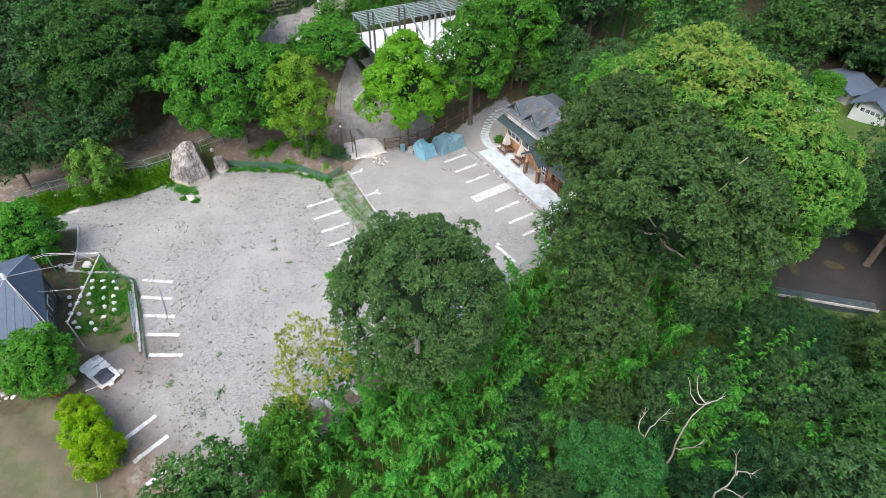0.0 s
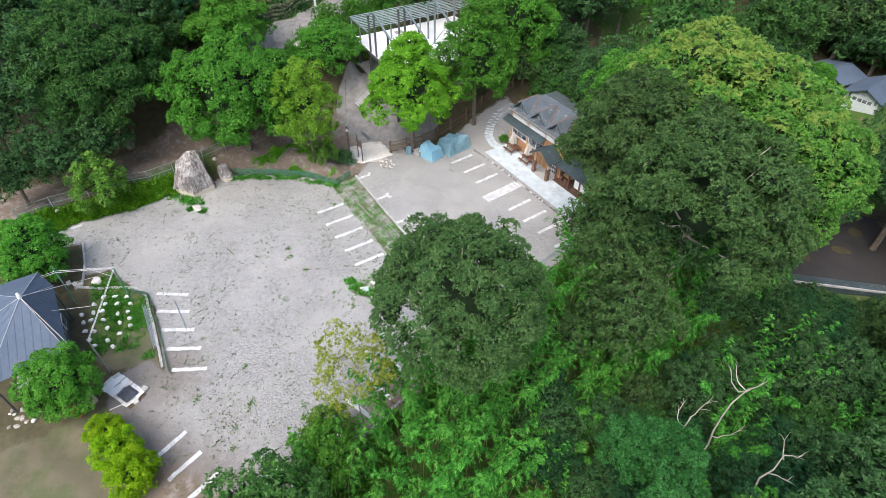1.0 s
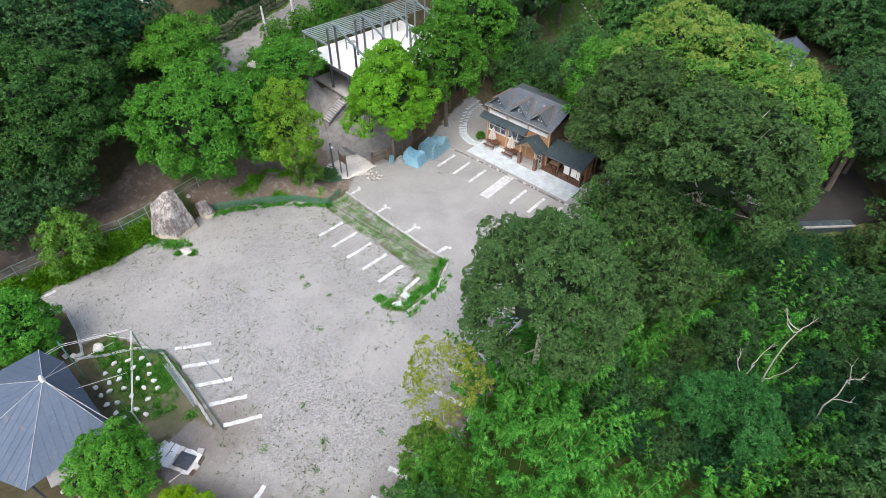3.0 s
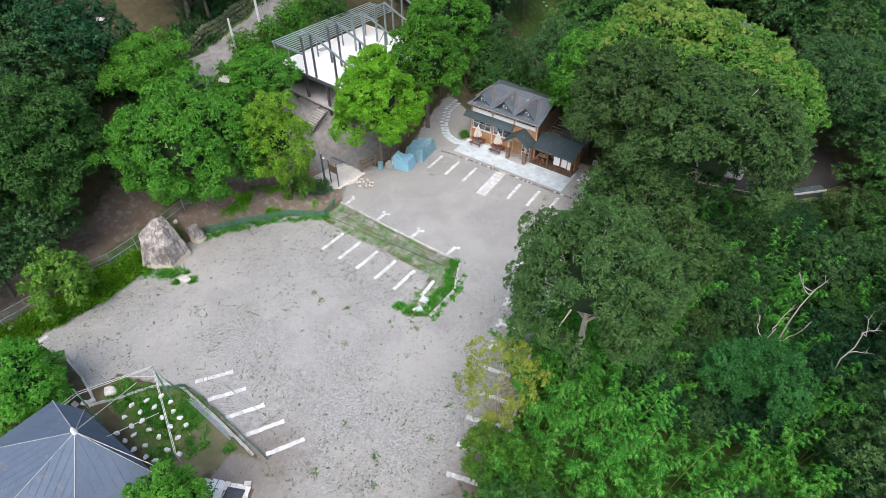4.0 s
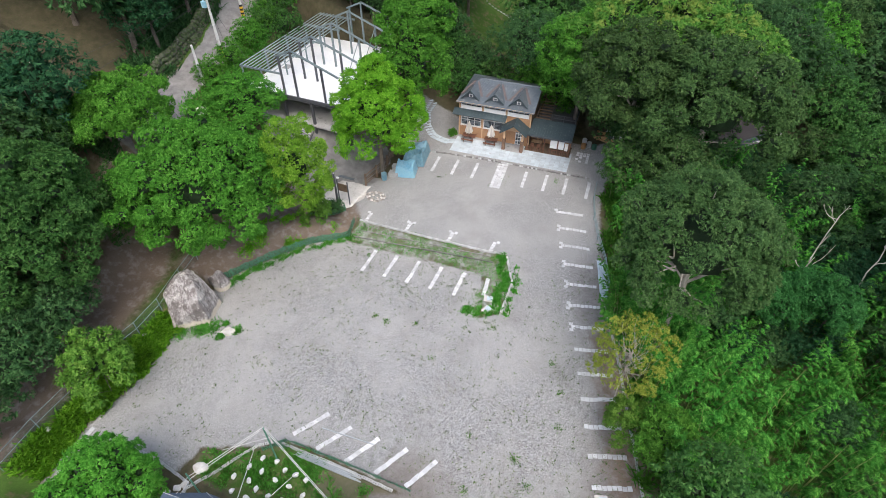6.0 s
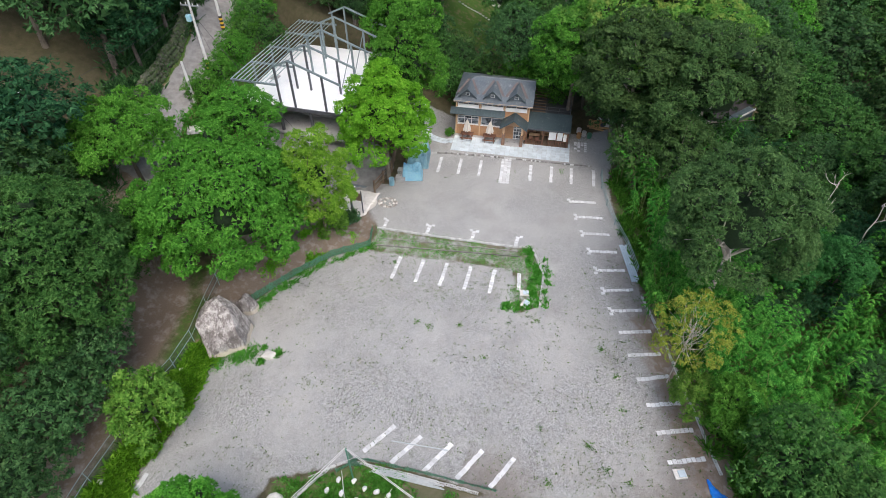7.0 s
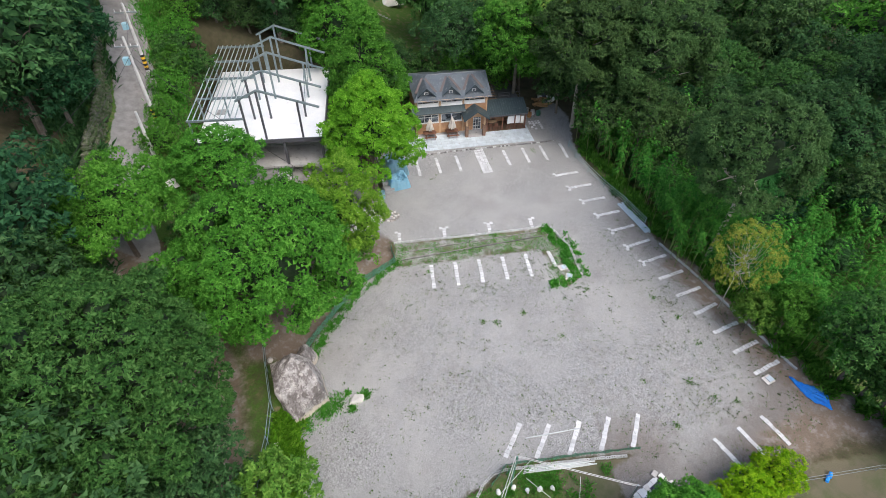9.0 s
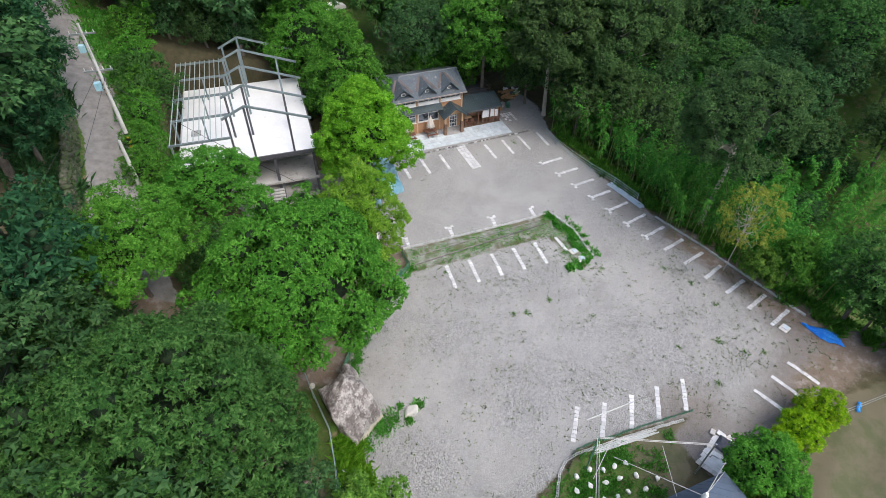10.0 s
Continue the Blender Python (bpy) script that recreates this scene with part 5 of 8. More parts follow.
# ---------------------------------------------------------------- fences
def net_fence(pts, tall, label, step=1.4):
    g = (pts[0][0], pts[0][1], ground_z(*pts[0]))
    ob = thing("net_fence", *g, label=label, category="fence")
    xs = []
    for (ax, ay), (bx, by) in zip(pts, pts[1:]):
        n = max(1, round(math.hypot(bx - ax, by - ay) / 0.35))
        xs += [(ax + (bx - ax) * k / n, ay + (by - ay) * k / n) for k in range(n)]
    xs.append(pts[-1])
    bm = bmesh.new()
    rows = []
    for k, (x, y) in enumerate(xs):
        z = ground_z(x, y) - g[2]
        sag = 0.10 * abs(math.sin(k * 0.78)) + RNG.uniform(0, 0.05)
        w = [RNG.uniform(-0.06, 0.06) for _ in range(3)]
        rows.append([bm.verts.new((x - g[0] + w[j], y - g[1] + w[j], z + (tall - sag) * j / 2)) for j in range(3)])
    for a, b in zip(rows, rows[1:]):
        for j in range(2):
            bm.faces.new((a[j], b[j], b[j + 1], a[j + 1]))
    bmesh.ops.solidify(bm, geom=bm.faces[:], thickness=0.012)
    part("net", bm, M_NET, ob, "sagging green net")
    me = None
    for k in range(0, len(xs), 4):
        x, y = xs[k]
        if me is None:
            p = part("post", tube([(0, 0, -0.3), (0, 0, tall + 0.08)], 0.025, 6), M_GREENPAINT, ob)
            me = p.data
        else:
            p = new("post", me)
            p.parent = ob
        p.location = (x - g[0], y - g[1], ground_z(x, y) - g[2])
    return ob


net_fence([(0.4, -30.2), (1.6, -28.3), (3.4, -25.5), (6.2, -21.9), (9.3, -19.6)], 1.0, "low green net fence along the edge of the lot")
net_fence([(9.3, -19.6), (8.9, -17.7)], 1.0, "short green net fence at the head of the grass strip")
net_fence([(3.6, -18.7), (5.6, -17.9), (6.9, -16.2)], 0.9, "dark green net fence round the entrance bed")
net_fence([(15.2, -43.1), (16.5, -41.75), (21.8, -41.65), (27.0, -41.65)], 0.55, "low green net along the garden edge")


def wire_fence(pts, tall, label):
    """Grey posts with three rails and a fine mesh."""
    g = (pts[0][0], pts[0][1], ground_z(*pts[0]))
    ob = thing("wire_fence", *g, label=label, category="fence")
    tops = []
    for k, (x, y) in enumerate(pts):
        z = ground_z(x, y)
        part("post", tube([(x - g[0], y - g[1], z - g[2] - 0.3), (x - g[0], y - g[1], z - g[2] + tall)], 0.035, 6), M_GREYGREEN, ob)
        tops.append(Vector((x - g[0], y - g[1], z - g[2])))
    for f in (1.0, 0.5):
        part("rail", tube([p + Vector((0, 0, tall * f - 0.03)) for p in tops], 0.025, 5), M_GREYGREEN, ob)
    bm = bmesh.new()
    for a, b in zip(tops, tops[1:]):
        vs = [bm.verts.new(a + Vector((0, 0, 0.05))), bm.verts.new(b + Vector((0, 0, 0.05))), bm.verts.new(b + Vector((0, 0, tall))), bm.verts.new(a + Vector((0, 0, tall)))]
        bm.faces.new(vs)
    bmesh.ops.solidify(bm, geom=bm.faces[:], thickness=0.008)
    part("mesh", bm, M_FENCEMESH, ob)
    return ob


def fence_mesh_material():
    m, t, b = nodes_of("chain_link")
    b.inputs["Base Color"].default_value = (0.12, 0.20, 0.19, 1)
    b.inputs["Roughness"].default_value = 0.5
    c = world_coords(t)
    a = ramp(t, noise_node(t, 30.0, 1.0, 0.5, c), [(0.45, (0.05, 0.05, 0.05)), (0.60, (0.4, 0.4, 0.4))])
    t.links.new(a, b.inputs["Alpha"])
    return m


M_FENCEMESH = fence_mesh_material()
wire_fence([(-1.1, -52.0), (-1.3, -48.6), (-1.5, -45.0), (-1.4, -41.4), (-1.15, -38.6), (-1.1, -35.8), (-1.9, -32.2), (-2.4, -29.4), (-3.0, -27.2)], 1.6, "grey-green wire fence on posts above the verge")
for x, y in ((-0.7, -38.6), (-0.9, -48.4), (-1.9, -31.0)):
    o = new("footing_stone", rock_mesh("footing_stone", 31, 0.28, 0.25, 0.25, M_STONE, 0.2, 2))
    o.location = (x, y, ground_z(x, y) + 0.1)
    tagged(o, "white concrete footing at the fence", "stone", "footings of the wire fence")


def rail_fence(pts, tall, label, mat, rails=3, r=0.03):
    g = (pts[0][0], pts[0][1], ground_z(*pts[0]))
    ob = thing("rail_fence", *g, label=label, category="fence")
    tops = []
    for x, y in pts:
        z = ground_z(x, y) - g[2]
        part("post", tube([(x - g[0], y - g[1], z - 0.3), (x - g[0], y - g[1], z + tall)], r * 1.5, 6), mat, ob)
        tops.append(Vector((x - g[0], y - g[1], z)))
    for k in range(rails):
        part("rail", tube([p + Vector((RNG.uniform(-0.02, 0.02), 0, tall * (0.35 + 0.6 * k / max(1, rails - 1)))) for p in tops], r, 5), mat, ob)
    return ob


rail_fence([(32.1, -2.6), (32.3, -5.0), (33.0, -8.0), (34.0, -11.0), (35.4, -14.2), (36.4, -17.6)], 1.0, "pale green tubular rail fence at the top of the bank", M_GREYGREEN)
rail_fence([(37.4, -45.6), (43.5, -45.4), (47.0, -45.6)], 0.9, "thin grey rail at the edge of the field", M_STEEL, 2, 0.02)


def log_fence(pts, label):
    """Rustic fence of stacked poles between thick posts."""
    g = (pts[0][0], pts[0][1], ground_z(*pts[0]))
    ob = thing("log_fence", *g, label=label, category="fence")
    for (ax, ay), (bx, by) in zip(pts, pts[1:]):
        za, zb = ground_z(ax, ay) - g[2], ground_z(bx, by) - g[2]
        part("post", tube([(ax - g[0], ay - g[1], za - 0.3), (ax - g[0], ay - g[1], za + 1.7)], [0.13, 0.11], 7), M_WOOD, ob)
        for k in range(5):
            z = 0.25 + 0.3 * k + RNG.uniform(-0.05, 0.05)
            part("pole", tube([(ax - g[0], ay - g[1], za + z), (bx - g[0], by - g[1], zb + z + RNG.uniform(-0.06, 0.06))], RNG.uniform(0.045, 0.065), 6), M_WOOD, ob)
    x, y = pts[-1]
    part("post", tube([(x - g[0], y - g[1], -0.3), (x - g[0], y - g[1], ground_z(x, y) - g[2] + 1.7)], [0.13, 0.11], 7), M_WOOD, ob)
    return ob


log_fence([(6.9, -11.4), (7.3, -9.4), (7.6, -7.2), (7.2, -5.0), (6.8, -2.6), (6.4, 0.0), (6.0, 2.6), (5.9, 5.2), (5.9, 7.6)], "rustic fence of brown poles behind the tarpaulins")


# ---------------------------------------------------------------- entrance
def apron():
    """A poured concrete apron that follows the slope, its rim ragged."""
    a, b, c, d = Vector((3.0, -15.9, 0)), Vector((4.0, -11.4, 0)), Vector((7.6, -11.3, 0)), Vector((7.2, -15.8, 0))
    bm = bmesh.new()
    n = 16
    vs = []
    for i in range(n + 1):
        for j in range(n + 1):
            u, v = i / n, j / n
            p = a.lerp(d, u).lerp(b.lerp(c, u), v)
            e = max(abs(u - 0.5), abs(v - 0.5)) * 2
            if e > 0.9:
                p += Vector((noise.noise(p * 1.3), noise.noise(p * 1.3 + Vector((9, 0, 0))), 0)) * 0.5
            vs.append(bm.verts.new((p.x, p.y, ground_z(p.x, p.y) + (0.12 if e < 0.99 else -0.05))))
    for i in range(n):
        for j in range(n):
            k = i * (n + 1) + j
            bm.faces.new((vs[k], vs[k + n + 1], vs[k + n + 2], vs[k + 1]))
    bmesh.ops.recalc_face_normals(bm, faces=bm.faces[:])
    return tagged(part("concrete_apron", bm, M_APRON), "pale poured concrete apron at the lot's entrance", "pavement", kind="structure")


apron()
edging = thing("edging_board", 9.8, -19.4, ground_z(9.8, -19.4), 0, "low weathered edging boards along the strip", "edging")
for k in range(4):
    u0, u1 = 0.1 + 3.7 * k, 3.7 + 3.7 * k
    hz = [ground_z(9.8 + x, -18.5 + 0.075 * x) - ground_z(9.8, -19.4) for x in (u0, u1)]
    part("board", tube([(u0, 0.9 + 0.075 * u0, hz[0] + 0.04), (u1, 0.9 + 0.075 * u1, hz[1] + 0.04)], 0.055, 4), M_KERB, edging)
    x0, x1 = 0.1 + 3.8 * k, 3.8 + 3.8 * k
    y0, y1 = 0.09 * x0, 0.09 * x1
    zz = [ground_z(9.8 + x, -19.4 + y) - ground_z(9.8, -19.4) for x, y in ((x0, y0), (x1, y1))]
    part("board", tube([(x0, y0, zz[0] + 0.05), ((x0 + x1) / 2, (y0 + y1) / 2, sum(zz) / 2 + 0.06), (x1, y1, zz[1] + 0.05)], 0.07, 4), M_KERB, edging)


def lamp_pole():
    z = ground_z(6.3, -16.6)
    ob = thing("entrance_pole", 6.3, -16.6, z, label="dark wooden pole with a small lamp and cable", category="pole")
    part("pole", tube([(0, 0, -0.4), (0.02, 0, 2.5), (0.05, 0, 5.3)], [0.14, 0.125, 0.10], 8), M_DARKSTEEL, ob)
    part("lamp_arm", tube([(0.05, 0, 5.0), (0.3, -0.1, 5.15), (0.55, -0.15, 5.1)], 0.02, 5), M_STEEL, ob)
    part("lamp_head", box(0.48, -0.28, 4.98, 0.78, -0.06, 5.10, 0.02), M_TRIM, ob, "white lamp head")
    part("insulator", tube([(0.05, 0, 5.3), (0.05, 0, 5.42)], [0.05, 0.03], 6), M_TRIM, ob)


def sign_stand():
    z = ground_z(5.6, -15.2)
    ob = thing("sign_stand", 5.6, -15.2, z, label="small roofed sign board on dark posts", category="sign")
    for x in (0.0, 1.3):
        part("post", tube([(x, 0, -0.3), (x, 0, 3.3)], 0.07, 6), M_DARKSTEEL, ob)
    bm = box(-0.25, -0.55, 3.25, 1.55, 0.05, 3.32, 0.01, pose(0, 0, 0.0, -22, 0, 0))
    part("roof_sheet", bm, M_ROOF, ob, "tilted grey metal roof sheet")
    part("board", box(0.08, -0.03, 1.9, 1.22, 0.03, 2.9, 0.01), M_WOOD, ob)


lamp_pole()
sign_stand()


def draped(name, x, y, rz, lx, ly, lz, material, label, seed, skirt=0.25):
    """A sheet thrown over a heap: bumps under it, folds down its sides."""
    bm = bmesh.new()
    n, m = 22, 18
    vs = {}
    for i in range(n + 1):
        for j in range(m + 1):
            u, v = i / n * 2 - 1, j / m * 2 - 1
            e = max(abs(u), abs(v))
            p = Vector((u * lx / 2, v * ly / 2, 0))
            q = p * 0.9 + Vector((seed, seed, 0))
            top = lz * (0.80 + 0.30 * noise.noise(q * 0.9) + 0.13 * noise.noise(q * 2.3))
            fall = 1 - max(0.0, (e - 0.80) / 0.20) ** 1.3
            crease = 0.16 * noise.noise(Vector((u * 7 + seed, v * 7, 0.3)))
            spread = 1 + skirt * max(0, e - 0.85) + 0.05 * noise.noise(Vector((u * 5, v * 5, seed)))
            vs[i, j] = bm.verts.new((p.x * spread, p.y * spread, max(0.01, top * fall + crease * fall)))
    for i in range(n):
        for j in range(m):
            bm.faces.new((vs[i, j], vs[i + 1, j], vs[i + 1, j + 1], vs[i, j + 1]))
    bmesh.ops.solidify(bm, geom=bm.faces[:], thickness=0.02)
    me = bpy.data.meshes.new(name)
    bm.to_mesh(me)
    bm.free()
    me.materials.append(material)
    ob = new(name, me)
    ob.matrix_basis = pose(x, y, ground_z(x, y), 0, 0, rz)
    return tagged(ob, label, "tarpaulin")


draped("tarpaulin_cover", 10.3, -7.5, 15, 2.4, 2.0, 1.75, M_TARP_PALE, "pile under a pale blue plastic sheet", 1.3)
draped("tarpaulin_cover", 10.1, -4.1, 10, 2.6, 3.6, 1.75, M_TARP_GREY, "long pile under a worn grey-blue sheet", 4.1)


def crumpled_sheet(x, y, rz):
    """A tarpaulin dropped in a heap: ragged outline, ridges and folds."""
    bm = bmesh.new()
    n, m = 44, 30
    rows = []
    for i in range(n + 1):
        u = i / n * 2 - 1
        mid = 0.22 * math.sin(2.6 * u + 0.6)
        half = (0.55 + 0.30 * math.sin(3.4 * u + 0.9) + 0.16 * noise.noise(Vector((u * 3, 2.0, 0)))) * math.sqrt(max(0.03, 1 - abs(u) ** 3))
        row = []
        for j in range(m + 1):
            v = j / m * 2 - 1
            p = Vector((u * 1.85 + 0.10 * noise.noise(Vector((v * 4, u * 4, 1))), mid + v * half * (1 + 0.14 * noise.noise(Vector((u * 6, v, 5)))), 0))
            fold = 0.30 * abs(noise.noise(p * 1.7 + Vector((4, 1, 0)))) + 0.22 * abs(noise.noise(Vector((p.x * 2.2 + p.y * 1.3, p.y * 4.2 - p.x, 2))))
            swell = 0.34 * (1 - abs(v) ** 2.5) * (1 - abs(u) ** 4)
            row.append(bm.verts.new((p.x, p.y, 0.03 + swell * 0.4 + 0.8 * fold * (1 - 0.6 * abs(v) ** 3))))
        rows.append(row)
    for a, b in zip(rows, rows[1:]):
        for j in range(m):
            bm.faces.new((a[j], b[j], b[j + 1], a[j + 1]))
    bmesh.ops.solidify(bm, geom=bm.faces[:], thickness=0.02)
    ob = part("blue_tarpaulin", bm, M_TARP_BLUE)
    ob.matrix_basis = pose(x, y, ground_z(x, y), 0, 0, rz)
    return tagged(ob, "crumpled bright blue tarpaulin on the lot's corner", "tarpaulin")


crumpled_sheet(42.55, -38.75, -66)


def barrel(x, y, mat, label, h=0.9, r=0.32, name="barrel", open_top=True):
    z = ground_z(x, y)
    ob = thing(name, x, y, z, label=label, category="barrel")
    bm = tube([(0, 0, 0), (0, 0, h * 0.33), (0, 0, h * 0.36), (0, 0, h * 0.64), (0, 0, h * 0.67), (0, 0, h)], [r * 0.94, r * 0.98, r * 1.03, r * 1.03, r * 0.98, r * 0.95], 16, False)
    bmesh.ops.solidify(bm, geom=bm.faces[:], thickness=0.02)
    part("shell", bm, mat, ob)
    part("bottom", tube([(0, 0, 0.01), (0, 0, 0.04)], r * 0.9, 14), M_BLACK, ob)
    part("rim", tube([(r * math.cos(a * 0.3927), r * math.sin(a * 0.3927), h) for a in range(17)], 0.02, 5, False), mat, ob)
    return ob


barrel(8.4, -9.6, M_TARP_GREY, "worn blue-grey barrel beside the gate")
barrel(27.0, -48.6, M_ORANGE, "orange plastic tub on the ground", 0.55, 0.45, "tub")


def crate(x, y, rz, sx, sy, sz, mat, label):
    z = ground_z(x, y)
    ob = thing("crate", x, y, z, rz, label, "crate")
    for k in range(3):
        z0 = 0.03 + k * sz / 3
        part("board", box(-sx / 2, -sy / 2, z0, sx / 2, -sy / 2 + 0.03, z0 + sz / 3 - 0.03), mat, ob)
        part("board", box(-sx / 2, sy / 2 - 0.03, z0, sx / 2, sy / 2, z0 + sz / 3 - 0.03), mat, ob)
        part("board", box(-sx / 2, -sy / 2 + 0.03, z0, -sx / 2 + 0.03, sy / 2 - 0.03, z0 + sz / 3 - 0.03), mat, ob)
        part("board", box(sx / 2 - 0.03, -sy / 2 + 0.03, z0, sx / 2, sy / 2 - 0.03, z0 + sz / 3 - 0.03), mat, ob)
    part("lid", box(-sx / 2 - 0.03, -sy / 2 - 0.03, sz, sx / 2 + 0.03, sy / 2 + 0.03, sz + 0.03, 0.008), mat, ob)


crate(9.2, -8.6, 10, 1.1, 0.8, 0.55, M_CONC, "grey crate beside the covered pile")
crate(8.9, -7.4, 5, 0.8, 0.7, 0.7, M_BLOCK, "pale crate behind the covered pile")
crate(26.3, -47.7, 35, 0.9, 0.75, 0.95, M_BEIGE, "cream crate with two round holes")


# ---------------------------------------------------------------- loose things on the lot
def beam_stack(x, y, rz, length, count, label):
    """Pale channel sections lying side by side."""
    ob = thing("steel_channels", x, y, ground_z(x, y), rz, label, "steel")
    for k in range(count):
        bm = bmesh.new()
        y0 = k * 0.2
        l0 = RNG.uniform(-0.15, 0.15)
        add_box(bm, l0, y0, 0.0, l0 + length, y0 + 0.17, 0.012)
        add_box(bm, l0, y0, 0.012, l0 + length, y0 + 0.012, 0.09)
        add_box(bm, l0, y0 + 0.158, 0.012, l0 + length, y0 + 0.17, 0.09)
        part("channel", bm, M_CHANNEL, ob)


M_CHANNEL = surface("pale_blue_steel", (0.42, 0.52, 0.58), (0.66, 0.75, 0.80), 0.45, 8.0, 0.9, metal=0.2, relief=0.05)
beam_stack(34.6, -14.0, -75, 5.2, 4, "pale blue steel channels stacked at the lot's edge")


def slab_pair(x, y, rz, label):
    ob = thing("pale_slabs", x, y, ground_z(x, y), rz, label, "slab")
    part("slab", box(-0.55, -0.45, 0.0, 0.35, 0.30, 0.10, 0.02), M_STONE, ob)
    part("slab", box(-0.25, -0.35, 0.10, 0.30, 0.15, 0.18, 0.02), M_CHANNEL, ob)


slab_pair(39.8, -37.1, 20, "two pale slabs lying on the gravel")
slab_pair(26.4, -23.6, 70, "pale slabs lying in the weeds at the strip's end")
slab_pair(26.2, -22.3, 15, "pale slabs beside the grass strip")
o = part("pipe", tube([(18.45, -39.8, ground_z(18.45, -39.8) + 0.05), (22.9, -39.5, ground_z(22.9, -39.5) + 0.05)], 0.05, 8), M_STEEL)
tagged(o, "long grey pipe lying across the bay marks", "pipe")
barrel_blue = new("blue_hose", None)
barrel_blue.matrix_basis = pose(39.6, -45.7, ground_z(39.6, -45.7), 0, 0, 20)
tagged(barrel_blue, "two short bright blue plastic pipes on the field", "pipe")
for k in range(2):
    part("pipe", tube([(k * 0.45, 0.1 * k, 0.13), (k * 0.45 + 0.42, 0.1 * k + 0.22, 0.13)], 0.13, 10), M_TARP_BLUE, barrel_blue)


# ---------------------------------------------------------------- the house
def slab_on(bm, a, b, c, d, thick):
    """A flat plate through four corners, with thickness."""
    vs = [bm.verts.new(p) for p in (a, b, c, d)]
    f = bm.faces.new(vs)
    n = (Vector(b) - Vector(a)).cross(Vector(d) - Vector(a)).normalized() * thick
    low = [bm.verts.new(Vector(p) - n) for p in (a, b, c, d)]
    bm.faces.new(list(reversed(low)))
    for k in range(4):
        bm.faces.new((vs[k], low[k], low[(k + 1) % 4], vs[(k + 1) % 4]))


def roof_ribs(parent, a, b, c, d, step, material, name="seam"):
    """Raised seams running from the edge a-b up to d-c, joined into one mesh."""
    a, b, c, d = (Vector(p) for p in (a, b, c, d))
    n = max(1, int((b - a).length / step))
    up = (b - a).cross(d - a).normalized() * 0.03
    bm = bmesh.new()
    for k in range(n + 1):
        f = k / n
        add_tube(bm, [a.lerp(b, f) + up * 0.6, d.lerp(c, f) + up * 0.6], 0.032, 4)
    return part(name, bm, material, parent)


def window(parent, x0, z0, x1, z1, y, bars=2, rail=0.0, name="window"):
    """A white-framed window set in a wall that faces -y."""
    w = part("window", box(x0 + 0.03, y + 0.02, z0 + 0.03, x1 - 0.03, y + 0.035, z1 - 0.03), M_GLASS, parent, "dark glass in a white frame")
    for bx in ((x0, z0, x1, z0 + 0.08), (x0, z1 - 0.08, x1, z1), (x0, z0 + 0.08, x0 + 0.08, z1 - 0.08), (x1 - 0.08, z0 + 0.08, x1, z1 - 0.08)):
        part("frame", box(bx[0], y - 0.05, bx[1], bx[2], y + 0.05, bx[3]), M_TRIM, w)
    for k in range(1, bars + 1):
        x = x0 + (x1 - x0) * k / (bars + 1)
        part("bar", box(x - 0.03, y - 0.03, z0 + 0.08, x + 0.03, y + 0.04, z1 - 0.08), M_TRIM, w)
    if rail:
        part("bar", box(x0 + 0.08, y - 0.032, rail - 0.03, x1 - 0.08, y + 0.038, rail + 0.03), M_TRIM, w)
    part("sill", box(x0 - 0.06, y - 0.12, z0 - 0.06, x1 + 0.06, y - 0.052, z0 - 0.002), M_TRIM, w)
    return w


def wall_with_holes(x0, z0, x1, z1, y0, y1, holes):
    """A wall along x with openings right through it."""
    xs = sorted({x0, x1, *[h[0] for h in holes], *[h[2] for h in holes]})
    zs = sorted({z0, z1, *[h[1] for h in holes], *[h[3] for h in holes]})
    bm = bmesh.new()
    for xa, xb in zip(xs, xs[1:]):
        for za, zb in zip(zs, zs[1:]):
            cx, cz = (xa + xb) / 2, (za + zb) / 2
            if not any(h[0] < cx < h[2] and h[1] < cz < h[3] for h in holes):
                add_box(bm, xa, y0, za, xb, y1, zb)
    bmesh.ops.remove_doubles(bm, verts=bm.verts[:], dist=0.0005)
    return bm


